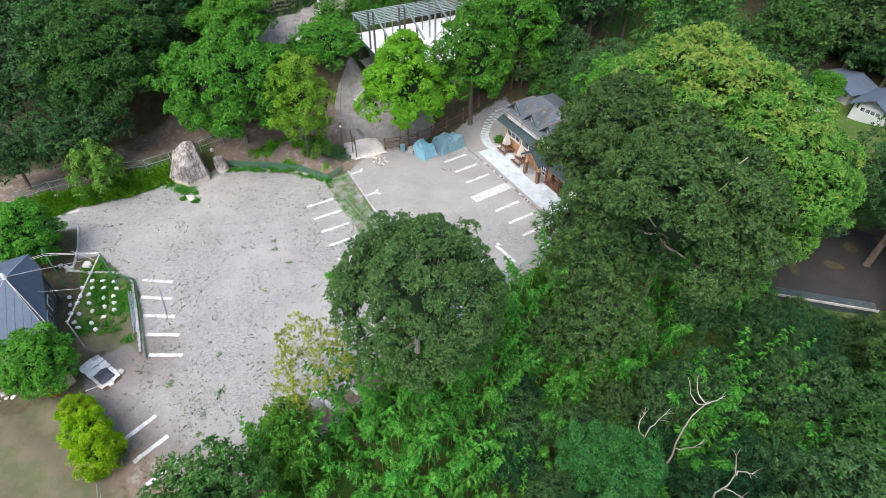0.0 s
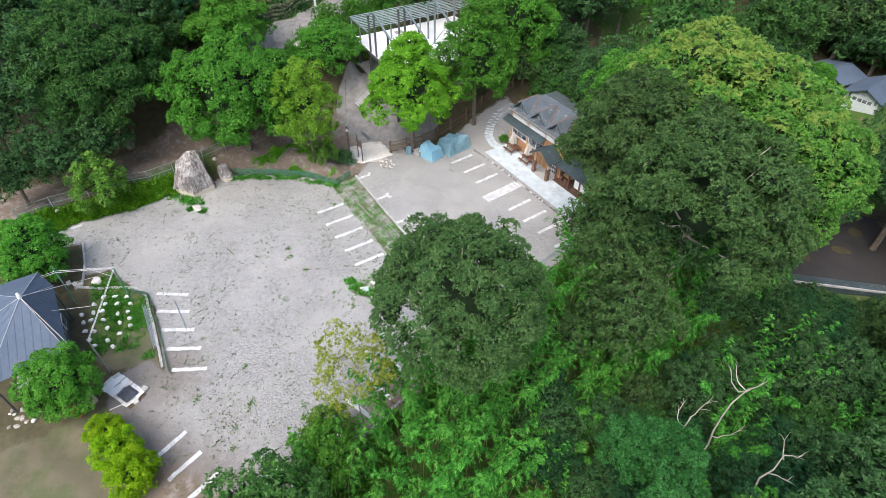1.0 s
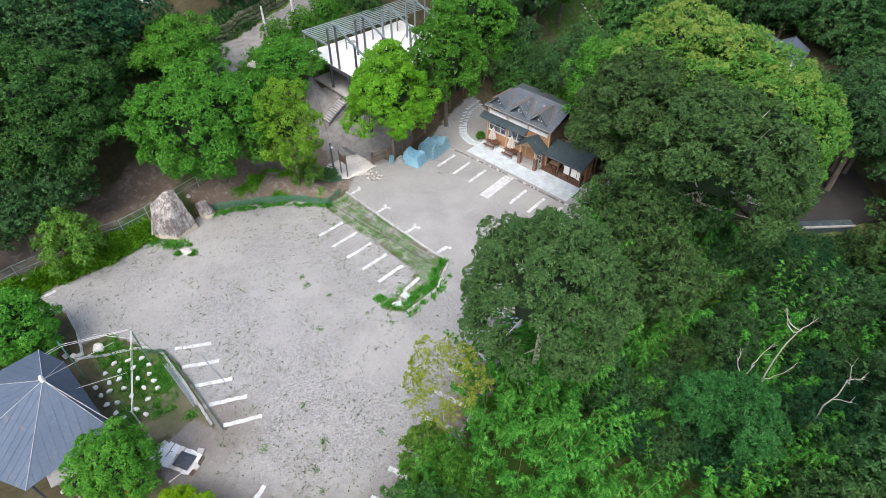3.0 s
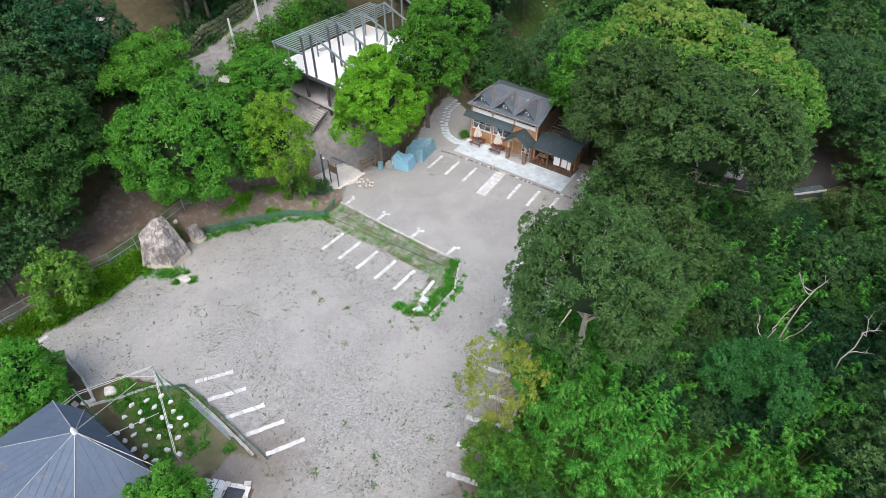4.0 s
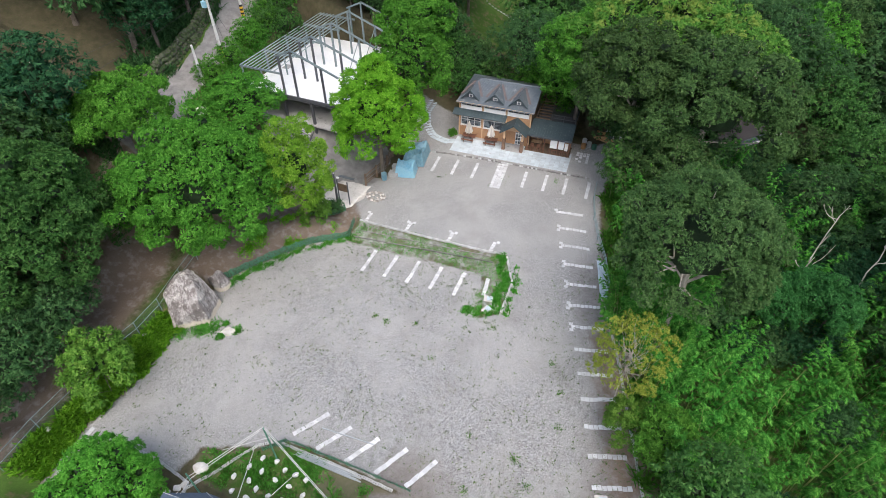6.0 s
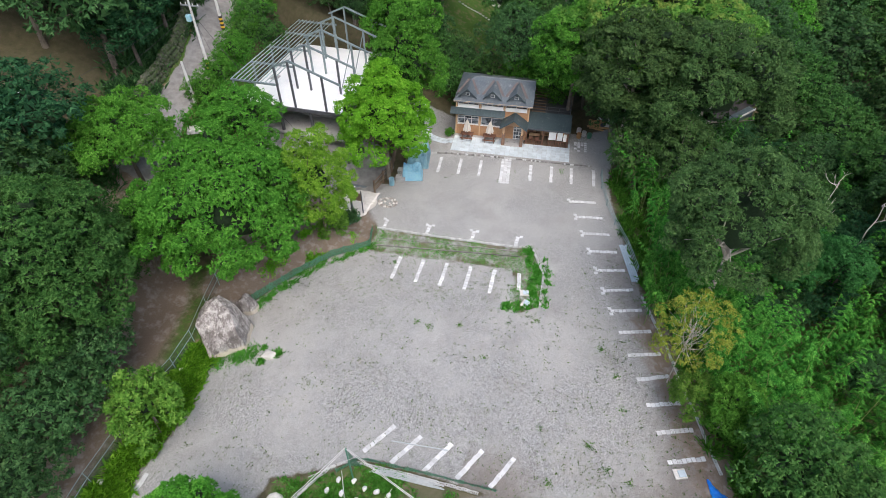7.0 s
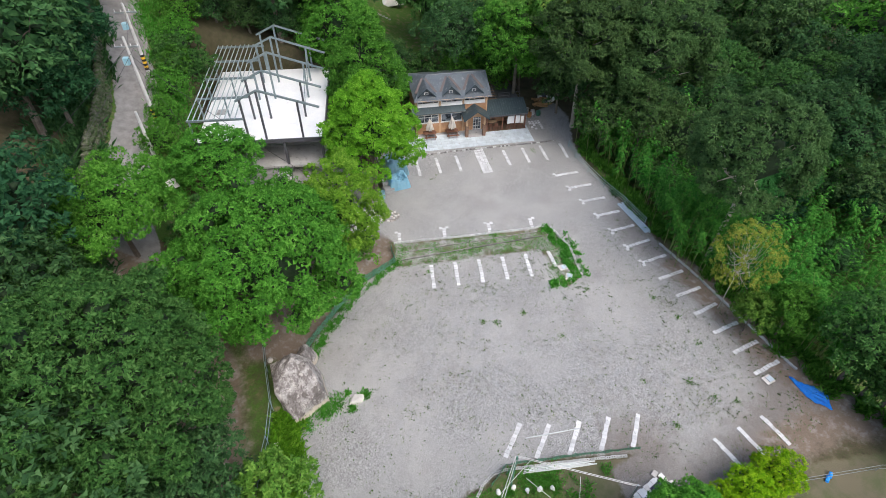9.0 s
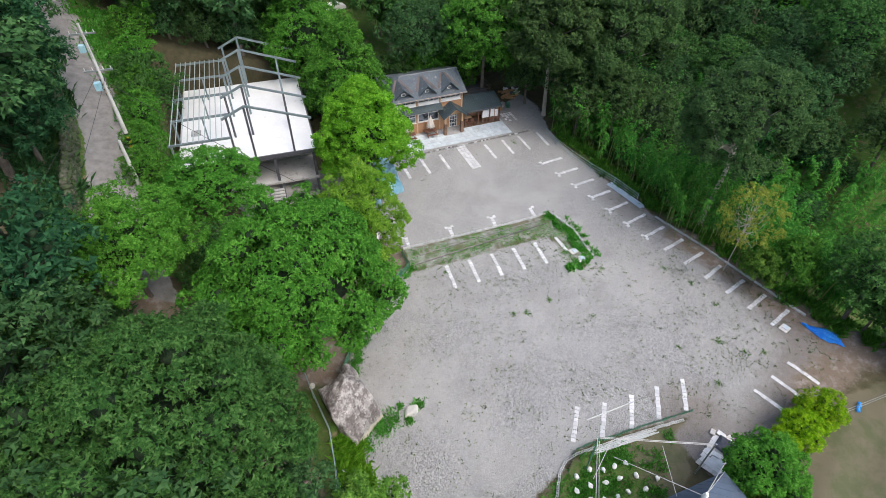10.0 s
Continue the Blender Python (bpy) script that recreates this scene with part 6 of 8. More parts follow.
def build_house():
    ob = new("house")
    ob.matrix_basis = HOUSE
    tagged(ob, "two-storey timber house with dark metal roof and three gablets", "house")
    L, D, Z1, Z2 = 9.25, 6.6, 3.55, 4.98
    low = [(0.25, 1.55, 2.95, 2.75), (3.25, 1.55, 6.0, 2.75)]
    high = [(0.25, 3.95, 2.95, 4.72), (3.25, 3.95, 6.0, 4.72), (6.25, 3.95, 8.95, 4.72)]
    part("wall", wall_with_holes(0, 0, L, Z1, 0.0, 0.2, low), M_CLADDING, ob, "orange-brown boarded wall")
    part("wall", wall_with_holes(0, Z1, L, Z2, 0.002, 0.2, high), M_CLADDING, ob)
    part("wall", box(0, 0.2, 0, 0.2, D, Z2), M_CLADDING, ob)
    part("wall", box(L - 0.2, 0.2, 0, L, D, Z2), M_WOOD, ob, "dark timber end wall")
    part("wall", box(0.2, D - 0.2, 0, L - 0.2, D, Z2 - 0.1), M_CLADDING, ob)
    part("floor", box(0.2, 0.2, Z1 - 0.25, L - 0.2, D - 0.2, Z1 - 0.05), M_WOOD, ob)
    for k in range(7):
        z = 0.25 + 0.18 * k
        part("board", box(0.0, -0.02, z, 6.1, -0.001, z + 0.165, 0.004), M_CLADDING, ob)
    for k, x in enumerate((0, 3.05, 6.1, L - 0.14)):
        part("corner_post", box(x, -0.05, 0, x + 0.14, -0.0215, Z2), M_PALEBOARD, ob, "pale corner board")
    for k, h in enumerate(low):
        window(ob, *h, 0.06, 2 if k == 0 else 1, 2.35 if k == 0 else 0)
    for k, h in enumerate(high):
        window(ob, *h, 0.06, 3, 4.3)
    # curtains and a white balustrade behind the upper panes
    for h in high:
        for q in range(9):
            x = h[0] + 0.1 + q * 0.29
            part("baluster", box(x, -0.16, 3.99, x + 0.05, -0.13, 4.38), M_TRIM, ob)
        part("rail_panel", box(h[0] + 0.04, -0.128, 4.0, h[2] - 0.04, -0.11, 4.36), M_TRIM, ob, "white boarded rail panel")
        part("handrail", box(h[0] + 0.02, -0.18, 4.382, h[2] - 0.02, -0.11, 4.44), M_TRIM, ob)
        part("handrail", box(h[0] + 0.02, -0.18, 3.93, h[2] - 0.02, -0.11, 3.988), M_TRIM, ob)
    part("blind", box(6.4, 0.14, 4.0, 8.8, 0.16, 4.66), M_CLOTH, ob)
    part("blind", box(0.4, 0.14, 1.6, 1.2, 0.16, 2.7), M_CLOTH, ob)
    # main roof: hipped at one end, a gable at the other
    ez, rz, y0, y1 = 5.02, 6.55, -0.55, 7.2
    ry = 3.2
    xl, xr, hip = -0.2, L + 0.35, 2.1
    A, B, C, Dd = (xl, y0, ez), (xr, y0, ez), (xr, ry, rz), (xl + hip, ry, rz)
    E, F = (xl, y1, ez), (xr, y1, ez)
    bm = bmesh.new()
    slab_on(bm, A, B, C, Dd, 0.12)
    slab_on(bm, F, E, Dd, C, 0.12)
    bmv = [bm.verts.new(p) for p in (E, A, Dd)]
    bm.faces.new(bmv)
    roof = part("roof", bm, M_ROOF, ob, "dark slate-grey metal roof with worn streaks")
    roof_ribs(roof, A, B, C, (xl + hip, ry, rz), 0.42, M_ROOF)
    part("ridge_cap", tube([Dd, C], 0.09, 6), M_ROOF, roof)
    part("hip_cap", tube([A, Dd], 0.08, 6), M_ROOF, roof)
    part("fascia", box(xl, y0 - 0.03, ez - 0.16, xr, y0 - 0.002, ez + 0.02), M_PALEBOARD, roof)
    part("gutter", tube([(xl, y0 - 0.1, ez - 0.03), (xr, y0 - 0.1, ez - 0.03)], 0.06, 6), M_ROOF, roof)
    # gable end
    bm = bmesh.new()
    g = [bm.verts.new(p) for p in ((L - 0.1, 0.0, Z2), (L - 0.1, D, Z2), (L - 0.1, ry, rz - 0.2))]
    bm.faces.new(g)
    bmesh.ops.solidify(bm, geom=bm.faces[:], thickness=0.15)
    part("gable", bm, M_WOOD, ob)
    # three gablets
    for x in (1.45, 4.55, 7.5):
        d = part("gablet", wall_with_holes(x - 0.62, ez + 0.1, x + 0.62, ez + 0.62, 0.25, 0.37, []), M_ROOF, ob, "small steep gablet with a white window")
        bm = bmesh.new()
        f = [bm.verts.new(p) for p in ((x - 0.62, 0.25, ez + 0.62), (x + 0.62, 0.25, ez + 0.62), (x, 0.25, ez + 1.18))]
        bm.faces.new(f)
        bmesh.ops.solidify(bm, geom=bm.faces[:], thickness=-0.12)
        part("face", bm, M_ROOF, d)
        bm = bmesh.new()
        ap, bk = (x, -0.12, ez + 1.36), (x, 2.9, ez + 1.36)
        slab_on(bm, (x - 1.12, -0.12, ez + 0.28), ap, bk, (x - 1.12, 1.0, ez + 0.28), -0.07)
        slab_on(bm, ap, (x + 1.12, -0.12, ez + 0.28), (x + 1.12, 1.0, ez + 0.28), bk, -0.07)
        part("gablet_roof", bm, M_ROOF, d)
        for s in (-1, 1):
            v = bmesh.new()
            slab_on(v, *[(x + s * a, yy, zz) for a, yy, zz in ((1.14, 0.55, ez + 0.52), (1.45, 0.55, ez + 0.52), (0.34, 2.75, ez + 1.40), (0.04, 2.75, ez + 1.40))], 0.01)
            part("valley_sheet", v, M_ROOF_RUST, d, "rusty valley sheet")
        part("bargeboard", tube([(x - 1.14, -0.16, ez + 0.27), (x, -0.16, ez + 1.38), (x + 1.14, -0.16, ez + 0.27)], 0.085, 5), M_ROOF_TEAL, d, "blue-grey bargeboard")
        part("window_frame", box(x - 0.26, 0.17, ez + 0.42, x + 0.24, 0.245, ez + 0.80, 0.01), M_TRIM, d)
        part("pane", box(x - 0.18, 0.15, ez + 0.48, x + 0.16, 0.168, ez + 0.74), M_GLASS, d)
    # pent roof between the storeys
    bm = bmesh.new()
    P = ((-0.55, -1.0, 3.42), (6.25, -1.0, 3.42), (6.25, -0.05, 3.88), (-0.55, -0.05, 3.88))
    slab_on(bm, *P, 0.09)
    pent = part("pent_roof", bm, M_ROOF_TEAL, ob, "dark pent roof over the ground floor")
    roof_ribs(pent, *P, 0.42, M_ROOF_TEAL)
    for x in (-0.3, 3.0, 6.0):
        part("bracket", tube([(x, -0.9, 3.36), (x, -0.05, 3.0)], 0.04, 5), M_WOOD, pent)
    # porch with its own gable
    px0, px1, py = 6.25, 8.85, -1.9
    for x in (px0 + 0.12, px1 - 0.2):
        p = part("porch_pier", box(x - 0.2, py + 0.2, -0.05, x + 0.2, py + 0.6, 1.55, 0.02), M_REDBRICK, ob, "brick pier")
        part("post", box(x - 0.1, py + 0.3, 1.55, x + 0.1, py + 0.5, 2.75), M_PALEBOARD, p)
    part("porch_floor", box(px0, py + 0.1, -0.06, px1, -0.0505, 0.02, 0.01), M_CONC, ob)
    ridge = 3.72
    xm = (px0 + px1) / 2
    bm = bmesh.new()
    slab_on(bm, (px0 - 0.35, py - 0.1, 2.55), (xm, py - 0.1, ridge), (xm, 0.6, ridge), (px0 - 0.35, 0.6, 2.55), -0.09)
    slab_on(bm, (xm, py - 0.1, ridge), (px1 + 0.35, py - 0.1, 2.55), (px1 + 0.35, 0.6, 2.55), (xm, 0.6, ridge), -0.09)
    pr = part("porch_roof", bm, M_ROOF_TEAL, ob, "blue-grey gabled porch roof")
    part("bargeboard", tube([(px0 - 0.37, py - 0.14, 2.52), (xm, py - 0.14, ridge + 0.02), (px1 + 0.37, py - 0.14, 2.52)], 0.08, 5), M_ROOF_TEAL, pr)
    bm = bmesh.new()
    f = [bm.verts.new(p) for p in ((px0 + 0.1, py + 0.35, 2.75), (px1 - 0.1, py + 0.35, 2.75), (xm, py + 0.35, 3.5))]
    bm.faces.new(f)
    bmesh.ops.solidify(bm, geom=bm.faces[:], thickness=0.06)
    part("gable_panel", bm, M_PALEBOARD, ob)
    # front door with small panes
    door = part("door", box(xm - 0.05, -0.0485, 0.02, xm + 1.0, -0.02, 2.2), M_GLASS, ob, "glazed white door")
    for k in range(4):
        part("bar", box(xm - 0.05 + k * 0.333, -0.07, 0.02, xm + k * 0.333, -0.05, 2.2), M_TRIM, door)
    for k in range(5):
        part("bar", box(xm - 0.05, -0.0685, 0.1 + k * 0.5, xm + 1.0, -0.0515, 0.16 + k * 0.5), M_TRIM, door)
    # open-fronted wing
    wx0, wx1, wy0, wy1 = 8.9, 14.55, -0.9, 1.7
    part("back_wall", wall_with_holes(L + 0.002, 0, wx1 - 0.15, 2.9, 1.5, 1.65, [(9.9, 0.9, 11.2, 2.0)]), M_CLADDING, ob)
    part("end_wall", box(wx1 - 0.35, 0.5, 0, wx1 - 0.2, 1.49, 2.5), M_CLADDING, ob)
    part("window_frame", box(9.9, 1.46, 0.9, 11.2, 1.495, 2.0), M_TRIM, ob)
    part("pane", box(10.0, 1.44, 1.0, 11.1, 1.455, 1.9), M_GLASS, ob)
    P = ((wx0, wy0, 2.35), (wx1, wy0, 2.35), (wx1, wy1, 3.2), (wx0, wy1, 3.2))
    bm = bmesh.new()
    slab_on(bm, *P, 0.08)
    wing = part("wing_roof", bm, M_ROOF_TEAL, ob, "dark teal ribbed metal roof of the open wing")
    roof_ribs(wing, *P, 0.3, M_ROOF_TEAL)
    part("fascia", box(wx0, wy0 - 0.04, 2.12, wx1, wy0 - 0.002, 2.33), M_DARKSTEEL, wing)
    for x in (9.2, 11.3, 12.95, 14.35):
        part("post", box(x - 0.07, wy0 + 0.1, 0, x + 0.07, wy0 + 0.24, 2.35), M_REDWOOD, ob)
    part("deck", box(8.9, wy0 + 0.05, -0.05, wx1, 1.49, 0.03, 0.01), M_WOOD, ob)
    part("notice_panel", box(12.0, -0.55, 0.75, 13.7, -0.50, 1.85, 0.01), M_TRIM, ob, "white panel")
    part("panel_leg", box(12.05, -0.53, 0.03, 12.11, -0.515, 0.75), M_WOOD, ob)
    part("panel_leg", box(13.6, -0.53, 0.03, 13.66, -0.515, 0.75), M_WOOD, ob)
    part("small_panel", box(13.8, -0.6, 0.7, 14.2, -0.55, 1.75, 0.01), M_CLOTH, ob)
    # balustrade of the open wing
    for x0, x1 in ((9.3, 11.2), (11.9, 14.2)):
        part("handrail", box(x0, wy0 + 0.12, 0.62, x1, wy0 + 0.2, 0.68), M_REDWOOD, ob)
        n = int((x1 - x0) / 0.2)
        for k in range(n + 1):
            x = x0 + (x1 - x0) * k / n
            part("baluster", box(x - 0.025, wy0 + 0.135, 0.03, x + 0.025, wy0 + 0.185, 0.62), M_REDWOOD, ob)
    # stair and roof deck at the back of the wing
    part("roof_deck", box(9.6, 2.4, 2.25, 14.4, 7.2, 2.4, 0.01), M_DARKSTEEL, ob, "dark timber roof deck")
    for k in range(9):
        part("slat", box(9.45, 2.3 + k * 0.55, 2.9 + 0.1 * k, 11.2, 2.46 + k * 0.55, 2.96 + 0.1 * k), M_WOOD, ob, "stair tread" if k == 0 else "")
    for x in (9.5, 11.15):
        part("stringer", tube([(x, 2.3, 2.80), (x, 7.0, 3.65)], 0.07, 4), M_DARKSTEEL, ob)
        for y in (2.35, 6.9):
            part("post", box(x - 0.05, y - 0.05, 0, x + 0.05, y + 0.05, 2.55), M_WOOD, ob)
    for z in (3.15, 3.6):
        part("rail", tube([(11.4, 2.5, z), (14.35, 2.5, z), (14.35, 7.1, z)], 0.025, 5), M_DARKSTEEL, ob)
    for p in ((11.4, 2.5), (12.9, 2.5), (14.35, 2.5), (14.35, 4.8), (14.35, 7.1)):
        part("rail_post", tube([(*p, 2.7), (*p, 3.62)], 0.03, 5), M_DARKSTEEL, ob)
    for p in ((9.8, 7.0), (14.3, 2.55), (14.3, 7.0), (12.0, 7.0)):
        part("post", box(p[0] - 0.08, p[1] - 0.08, -0.3, p[0] + 0.08, p[1] + 0.08, 2.55), M_WOOD, ob)
    return ob


M_REDBRICK = surface("red_brick_pier", (0.12, 0.072, 0.05), (0.24, 0.145, 0.1), 0.85, 6.0, 1.5, relief=0.3)
build_house()


def picnic_table(x, y, rz):
    m = HOUSE @ pose(x, y, 0.012, 0, 0, rz)
    ob = new("picnic_table")
    ob.matrix_basis = m
    tagged(ob, "red-brown timber picnic table with fixed benches", "table", "picnic tables on the terrace")
    for k in range(5):
        part("plank", box(-0.8, -0.36 + k * 0.147, 0.70, 0.8, -0.36 + k * 0.147 + 0.135, 0.745, 0.005), M_REDWOOD, ob)
    for s in (-1, 1):
        for q in range(2):
            y0 = s * 0.72 + (q - 1) * 0.145
            part("bench_plank", box(-0.8, y0, 0.42, 0.8, y0 + 0.135, 0.46, 0.005), M_REDWOOD, ob)
    for x0 in (-0.6, 0.55):
        part("cross_beam", box(x0, -0.85, 0.36, x0 + 0.06, 0.85, 0.42), M_REDWOOD, ob)
        for s in (-1, 1):
            part("leg", tube([(x0 + 0.1, s * 0.62, 0), (x0 + 0.1, s * 0.3, 0.72)], 0.045, 4), M_REDWOOD, ob)
    return ob


def parasol(x, y):
    ob = new("parasol")
    ob.matrix_basis = HOUSE @ pose(x, y, 0.012)
    tagged(ob, "closed cream parasol standing over a picnic table", "parasol", "parasols on the terrace")
    part("pole", tube([(0, 0, 0), (0, 0, 2.75)], 0.022, 6), M_STEEL, ob)
    bm = bmesh.new()
    rows = []
    n = 16
    for f, r, z in ((0, 0.03, 2.72), (0.2, 0.16, 2.4), (0.5, 0.30, 1.95), (0.8, 0.42, 1.5), (1.0, 0.46, 1.25)):
        rows.append([bm.verts.new((math.cos(2 * math.pi * k / n) * r * (1.18 if k % 2 else 0.72), math.sin(2 * math.pi * k / n) * r * (1.18 if k % 2 else 0.72), z - (0.1 if k % 2 and f == 1 else 0))) for k in range(n)])
    for a, b in zip(rows, rows[1:]):
        for k in range(n):
            bm.faces.new((a[k], b[k], b[(k + 1) % n], a[(k + 1) % n]))
    bmesh.ops.solidify(bm, geom=bm.faces[:], thickness=0.01)
    part("canopy", bm, M_CLOTH, ob, "folded cream canopy")
    part("base", tube([(0, 0, 0), (0, 0, 0.08)], [0.26, 0.2], 12), M_CONC, ob)
    part("finial", tube([(0, 0, 2.72), (0, 0, 2.83)], [0.03, 0.012], 6), M_TRIM, ob)


for x in (1.65, 4.55):
    picnic_table(x, -0.95, 0)
    parasol(x, -0.95)


def chair(x, y, rz, label="dark timber chair on the open wing"):
    ob = new("chair")
    ob.matrix_basis = HOUSE @ pose(x, y, 0.03, 0, 0, rz)
    tagged(ob, label, "chair", "chairs on the open wing")
    part("seat", box(-0.22, -0.22, 0.42, 0.22, 0.22, 0.46, 0.01), M_REDWOOD, ob)
    part("backrest", box(-0.22, 0.19, 0.52, 0.22, 0.225, 0.9, 0.01), M_REDWOOD, ob)
    for a in (-0.2, 0.2):
        for b in (-0.2, 0.2):
            part("leg", box(a - 0.02, b - 0.02, 0, a + 0.02, b + 0.02, 0.42 if b < 0 else 0.5), M_REDWOOD, ob)


def side_table(x, y, w, d, label):
    ob = new("table")
    ob.matrix_basis = HOUSE @ pose(x, y, 0.03)
    tagged(ob, label, "table")
    part("tabletop", box(-w / 2, -d / 2, 0.70, w / 2, d / 2, 0.74, 0.01), M_PALEBOARD, ob)
    for a in (-w / 2 + 0.06, w / 2 - 0.06):
        for b in (-d / 2 + 0.06, d / 2 - 0.06):
            part("leg", box(a - 0.025, b - 0.025, 0, a + 0.025, b + 0.025, 0.70), M_REDWOOD, ob)


side_table(10.2, 0.4, 1.3, 0.7, "brown timber table under the open wing")
side_table(12.6, 0.7, 1.5, 0.7, "long timber table under the open wing")
for x, y, a in ((9.8, -0.25, 180), (10.6, -0.25, 175), (9.8, 1.1, 0), (10.6, 1.1, 5), (12.2, 0.1, 180), (13.2, 0.1, 170)):
    chair(x, y, a)
o = new("bush", SHRUB.crown)
o.scale = (0.25, 0.25, 0.25)
o.matrix_world = HOUSE @ pose(-0.7, -0.35, 0.30) @ Matrix.Diagonal((0.26, 0.26, 0.26, 1))
tagged(o, "small green bush at the corner of the house", "bush")

# timber, stumps and scrap piled beyond the wing
for k in range(9):
    x, y = 30.0 + RNG.uniform(0, 1.8), 7.4 + RNG.uniform(0, 1.3)
    o = part("log", tube([(-RNG.uniform(0.5, 1.0), 0, 0), (RNG.uniform(0.5, 1.0), 0, 0)], RNG.uniform(0.12, 0.24), 9), M_RUSTWOOD)
    o.matrix_basis = pose(x, y, ground_z(x, y) + 0.16 + 0.22 * (k % 3), 0, RNG.uniform(-8, 8), RNG.uniform(-30, 40))
    tagged(o, "orange-brown cut log in a heap", "log", "logs beside the house")
for k in range(12):
    x, y = 32.0 + RNG.uniform(-0.9, 1.1), 8.6 + RNG.uniform(-1.4, 1.5)
    o = new("scrap", rock_mesh("scrap", 40 + k % 4, RNG.uniform(0.3, 0.6), RNG.uniform(0.25, 0.5), RNG.uniform(0.2, 0.4), (M_STONE, M_DARKCLOTH, M_WHITEBAG)[k % 3], 0.35, 2))
    o.matrix_basis = pose(x, y, ground_z(x, y) + 0.18 + 0.2 * (k % 2), 0, 0, RNG.uniform(0, 360))
    tagged(o, ("grey broken stone on the scrap heap", "dark bundled cover on the scrap heap", "white sack on the scrap heap")[k % 3], ("stone", "cover", "sack")[k % 3], "scrap beside the house")
pad = thing("paver_patch", 29.3, 3.4, ground_z(29.3, 3.4), 4, "loose patch of pale pavers beside the house", "paving")
for i in range(4):
    for j in range(5):
        if RNG.random() < 0.85:
            piece("paver", PAVER[1], pad, -0.65 + i * 0.42, -1.1 + j * 0.45, 0.0, RNG.uniform(-8, 8))
for k, (x, y) in enumerate(((28.9, 5.4), (29.5, 6.0), (30.2, 5.6), (28.8, 6.6))):
    barrel(x, y, (M_RUSTWOOD, M_BLOCK, M_GREENPAINT, M_BLOCK)[k], ("brown round planter", "grey round planter", "green round planter", "grey round planter")[k] + " beside the house", 0.6, 0.3, "planter")


# ---------------------------------------------------------------- steel frame on its white slab, up the hill
def build_frame():
    ob = thing("steel_frame_building", -3.9, 0.0, 7.8, 0, "unfinished steel-framed building on a white-sheeted slab", "building")
    cx = 3.9
    part("slab", box(-10.5 + cx, -8.1, -0.32, 2.7 + cx, 8.2, -0.05), M_CONC, ob)
    sheet = bmesh.new()
    n = 26
    grid = [[sheet.verts.new((-10.45 + cx + 13.1 * i / n, -8.08 + 16.2 * j / n, -0.02 + 0.022 * noise.noise(Vector((i * 0.7, j * 0.6, 0))))) for j in range(n + 1)] for i in range(n + 1)]
    for i in range(n):
        for j in range(n):
            if not (2 <= i <= 3 and 9 <= j <= 10):
                sheet.faces.new((grid[i][j], grid[i + 1][j], grid[i + 1][j + 1], grid[i][j + 1]))
    part("sheet", sheet, M_WHITESHEET, ob, "white sheet over the slab")
    part("edge_beam", box(-10.55 + cx, -8.22, -0.40, 2.75 + cx, -8.102, 0.02), M_DARKSTEEL, ob)
    part("edge_beam", box(2.702 + cx, -8.1, -0.40, 2.82 + cx, 8.2, 0.02), M_DARKSTEEL, ob)
    ys = (-8.0, -3.75, 0.65, 4.75, 8.15)
    for y in ys:
        part("rafter", tube([(-5.4 + cx, y, 4.5), (-3.1 + cx, y, 5.55)], 0.13, 4), M_FRAME, ob)
        part("rafter", tube([(-3.1 + cx, y, 5.55), (2.75 + cx, y, 3.42)], 0.13, 4), M_FRAME, ob)
        for x, t in ((-4.98, 4.65), (-3.2, 5.45), (0.6, 4.15)):
            part("column", box(x + cx - 0.1, y - 0.1, -0.02, x + cx + 0.1, y + 0.1, t), M_DARKSTEEL if y < -3 else M_FRAME, ob)
    # lean-to of purlins along the uphill side
    for y in (-8.25, -3.7, 0.8, 5.2, 9.2):
        part("beam", box(-10.6 + cx, y - 0.09, 2.55, -5.0 + cx, y + 0.09, 2.75), M_FRAME, ob)
        if y < 9:
            part("column", box(-10.45 + cx, y - 0.08, -3.0, -10.29 + cx, y + 0.08, 2.55), M_FRAME, ob)
            part("column", box(-7.7 + cx, y - 0.07, -0.02, -7.56 + cx, y + 0.07, 2.55), M_FRAME, ob)
    for k in range(10):
        x = -10.45 + cx + k * 0.52
        part("purlin", box(x - 0.036, -8.4, 2.752, x + 0.036, 9.4, 2.84), M_STEELGREEN, ob)
    part("brace", tube([(0.6 + cx, -3.7, 0.1), (0.6 + cx, 0.6, 4.0)], 0.05, 4), M_FRAME, ob)
    part("brace", tube([(0.6 + cx, 0.6, 0.1), (0.6 + cx, 4.7, 4.0)], 0.05, 4), M_FRAME, ob)
    # storey below, open to the front
    part("lower_floor", box(-9.5 + cx, -8.3, -3.55, 2.6 + cx, 6.0, -3.3), M_CONC, ob)
    part("back_wall", box(-9.5 + cx, -4.2, -3.3, 2.6 + cx, -4.0, -0.33), M_CONC, ob)
    for x in (-9.3, -5.4, -1.5, 2.4):
        part("column", box(x + cx - 0.14, -8.1, -7.2, x + cx + 0.14, -7.82, -0.33), M_DARKSTEEL, ob)
    part("foundation", box(-9.0 + cx, -6.0, -8.0, 2.4 + cx, -5.7, -3.56), M_CONC, ob)
    part("dark_window", box(-3.6 + cx, -4.26, -2.5, -2.7 + cx, -4.202, -1.9), M_GLASS, ob)
    for k in range(10):
        part("stair_tread", box(-2.6 + cx, -9.4 - 0.28 * k, -3.6 - 0.18 * k, -1.2 + cx, -9.12 - 0.28 * k, -3.5 - 0.18 * k), M_CONC, ob)
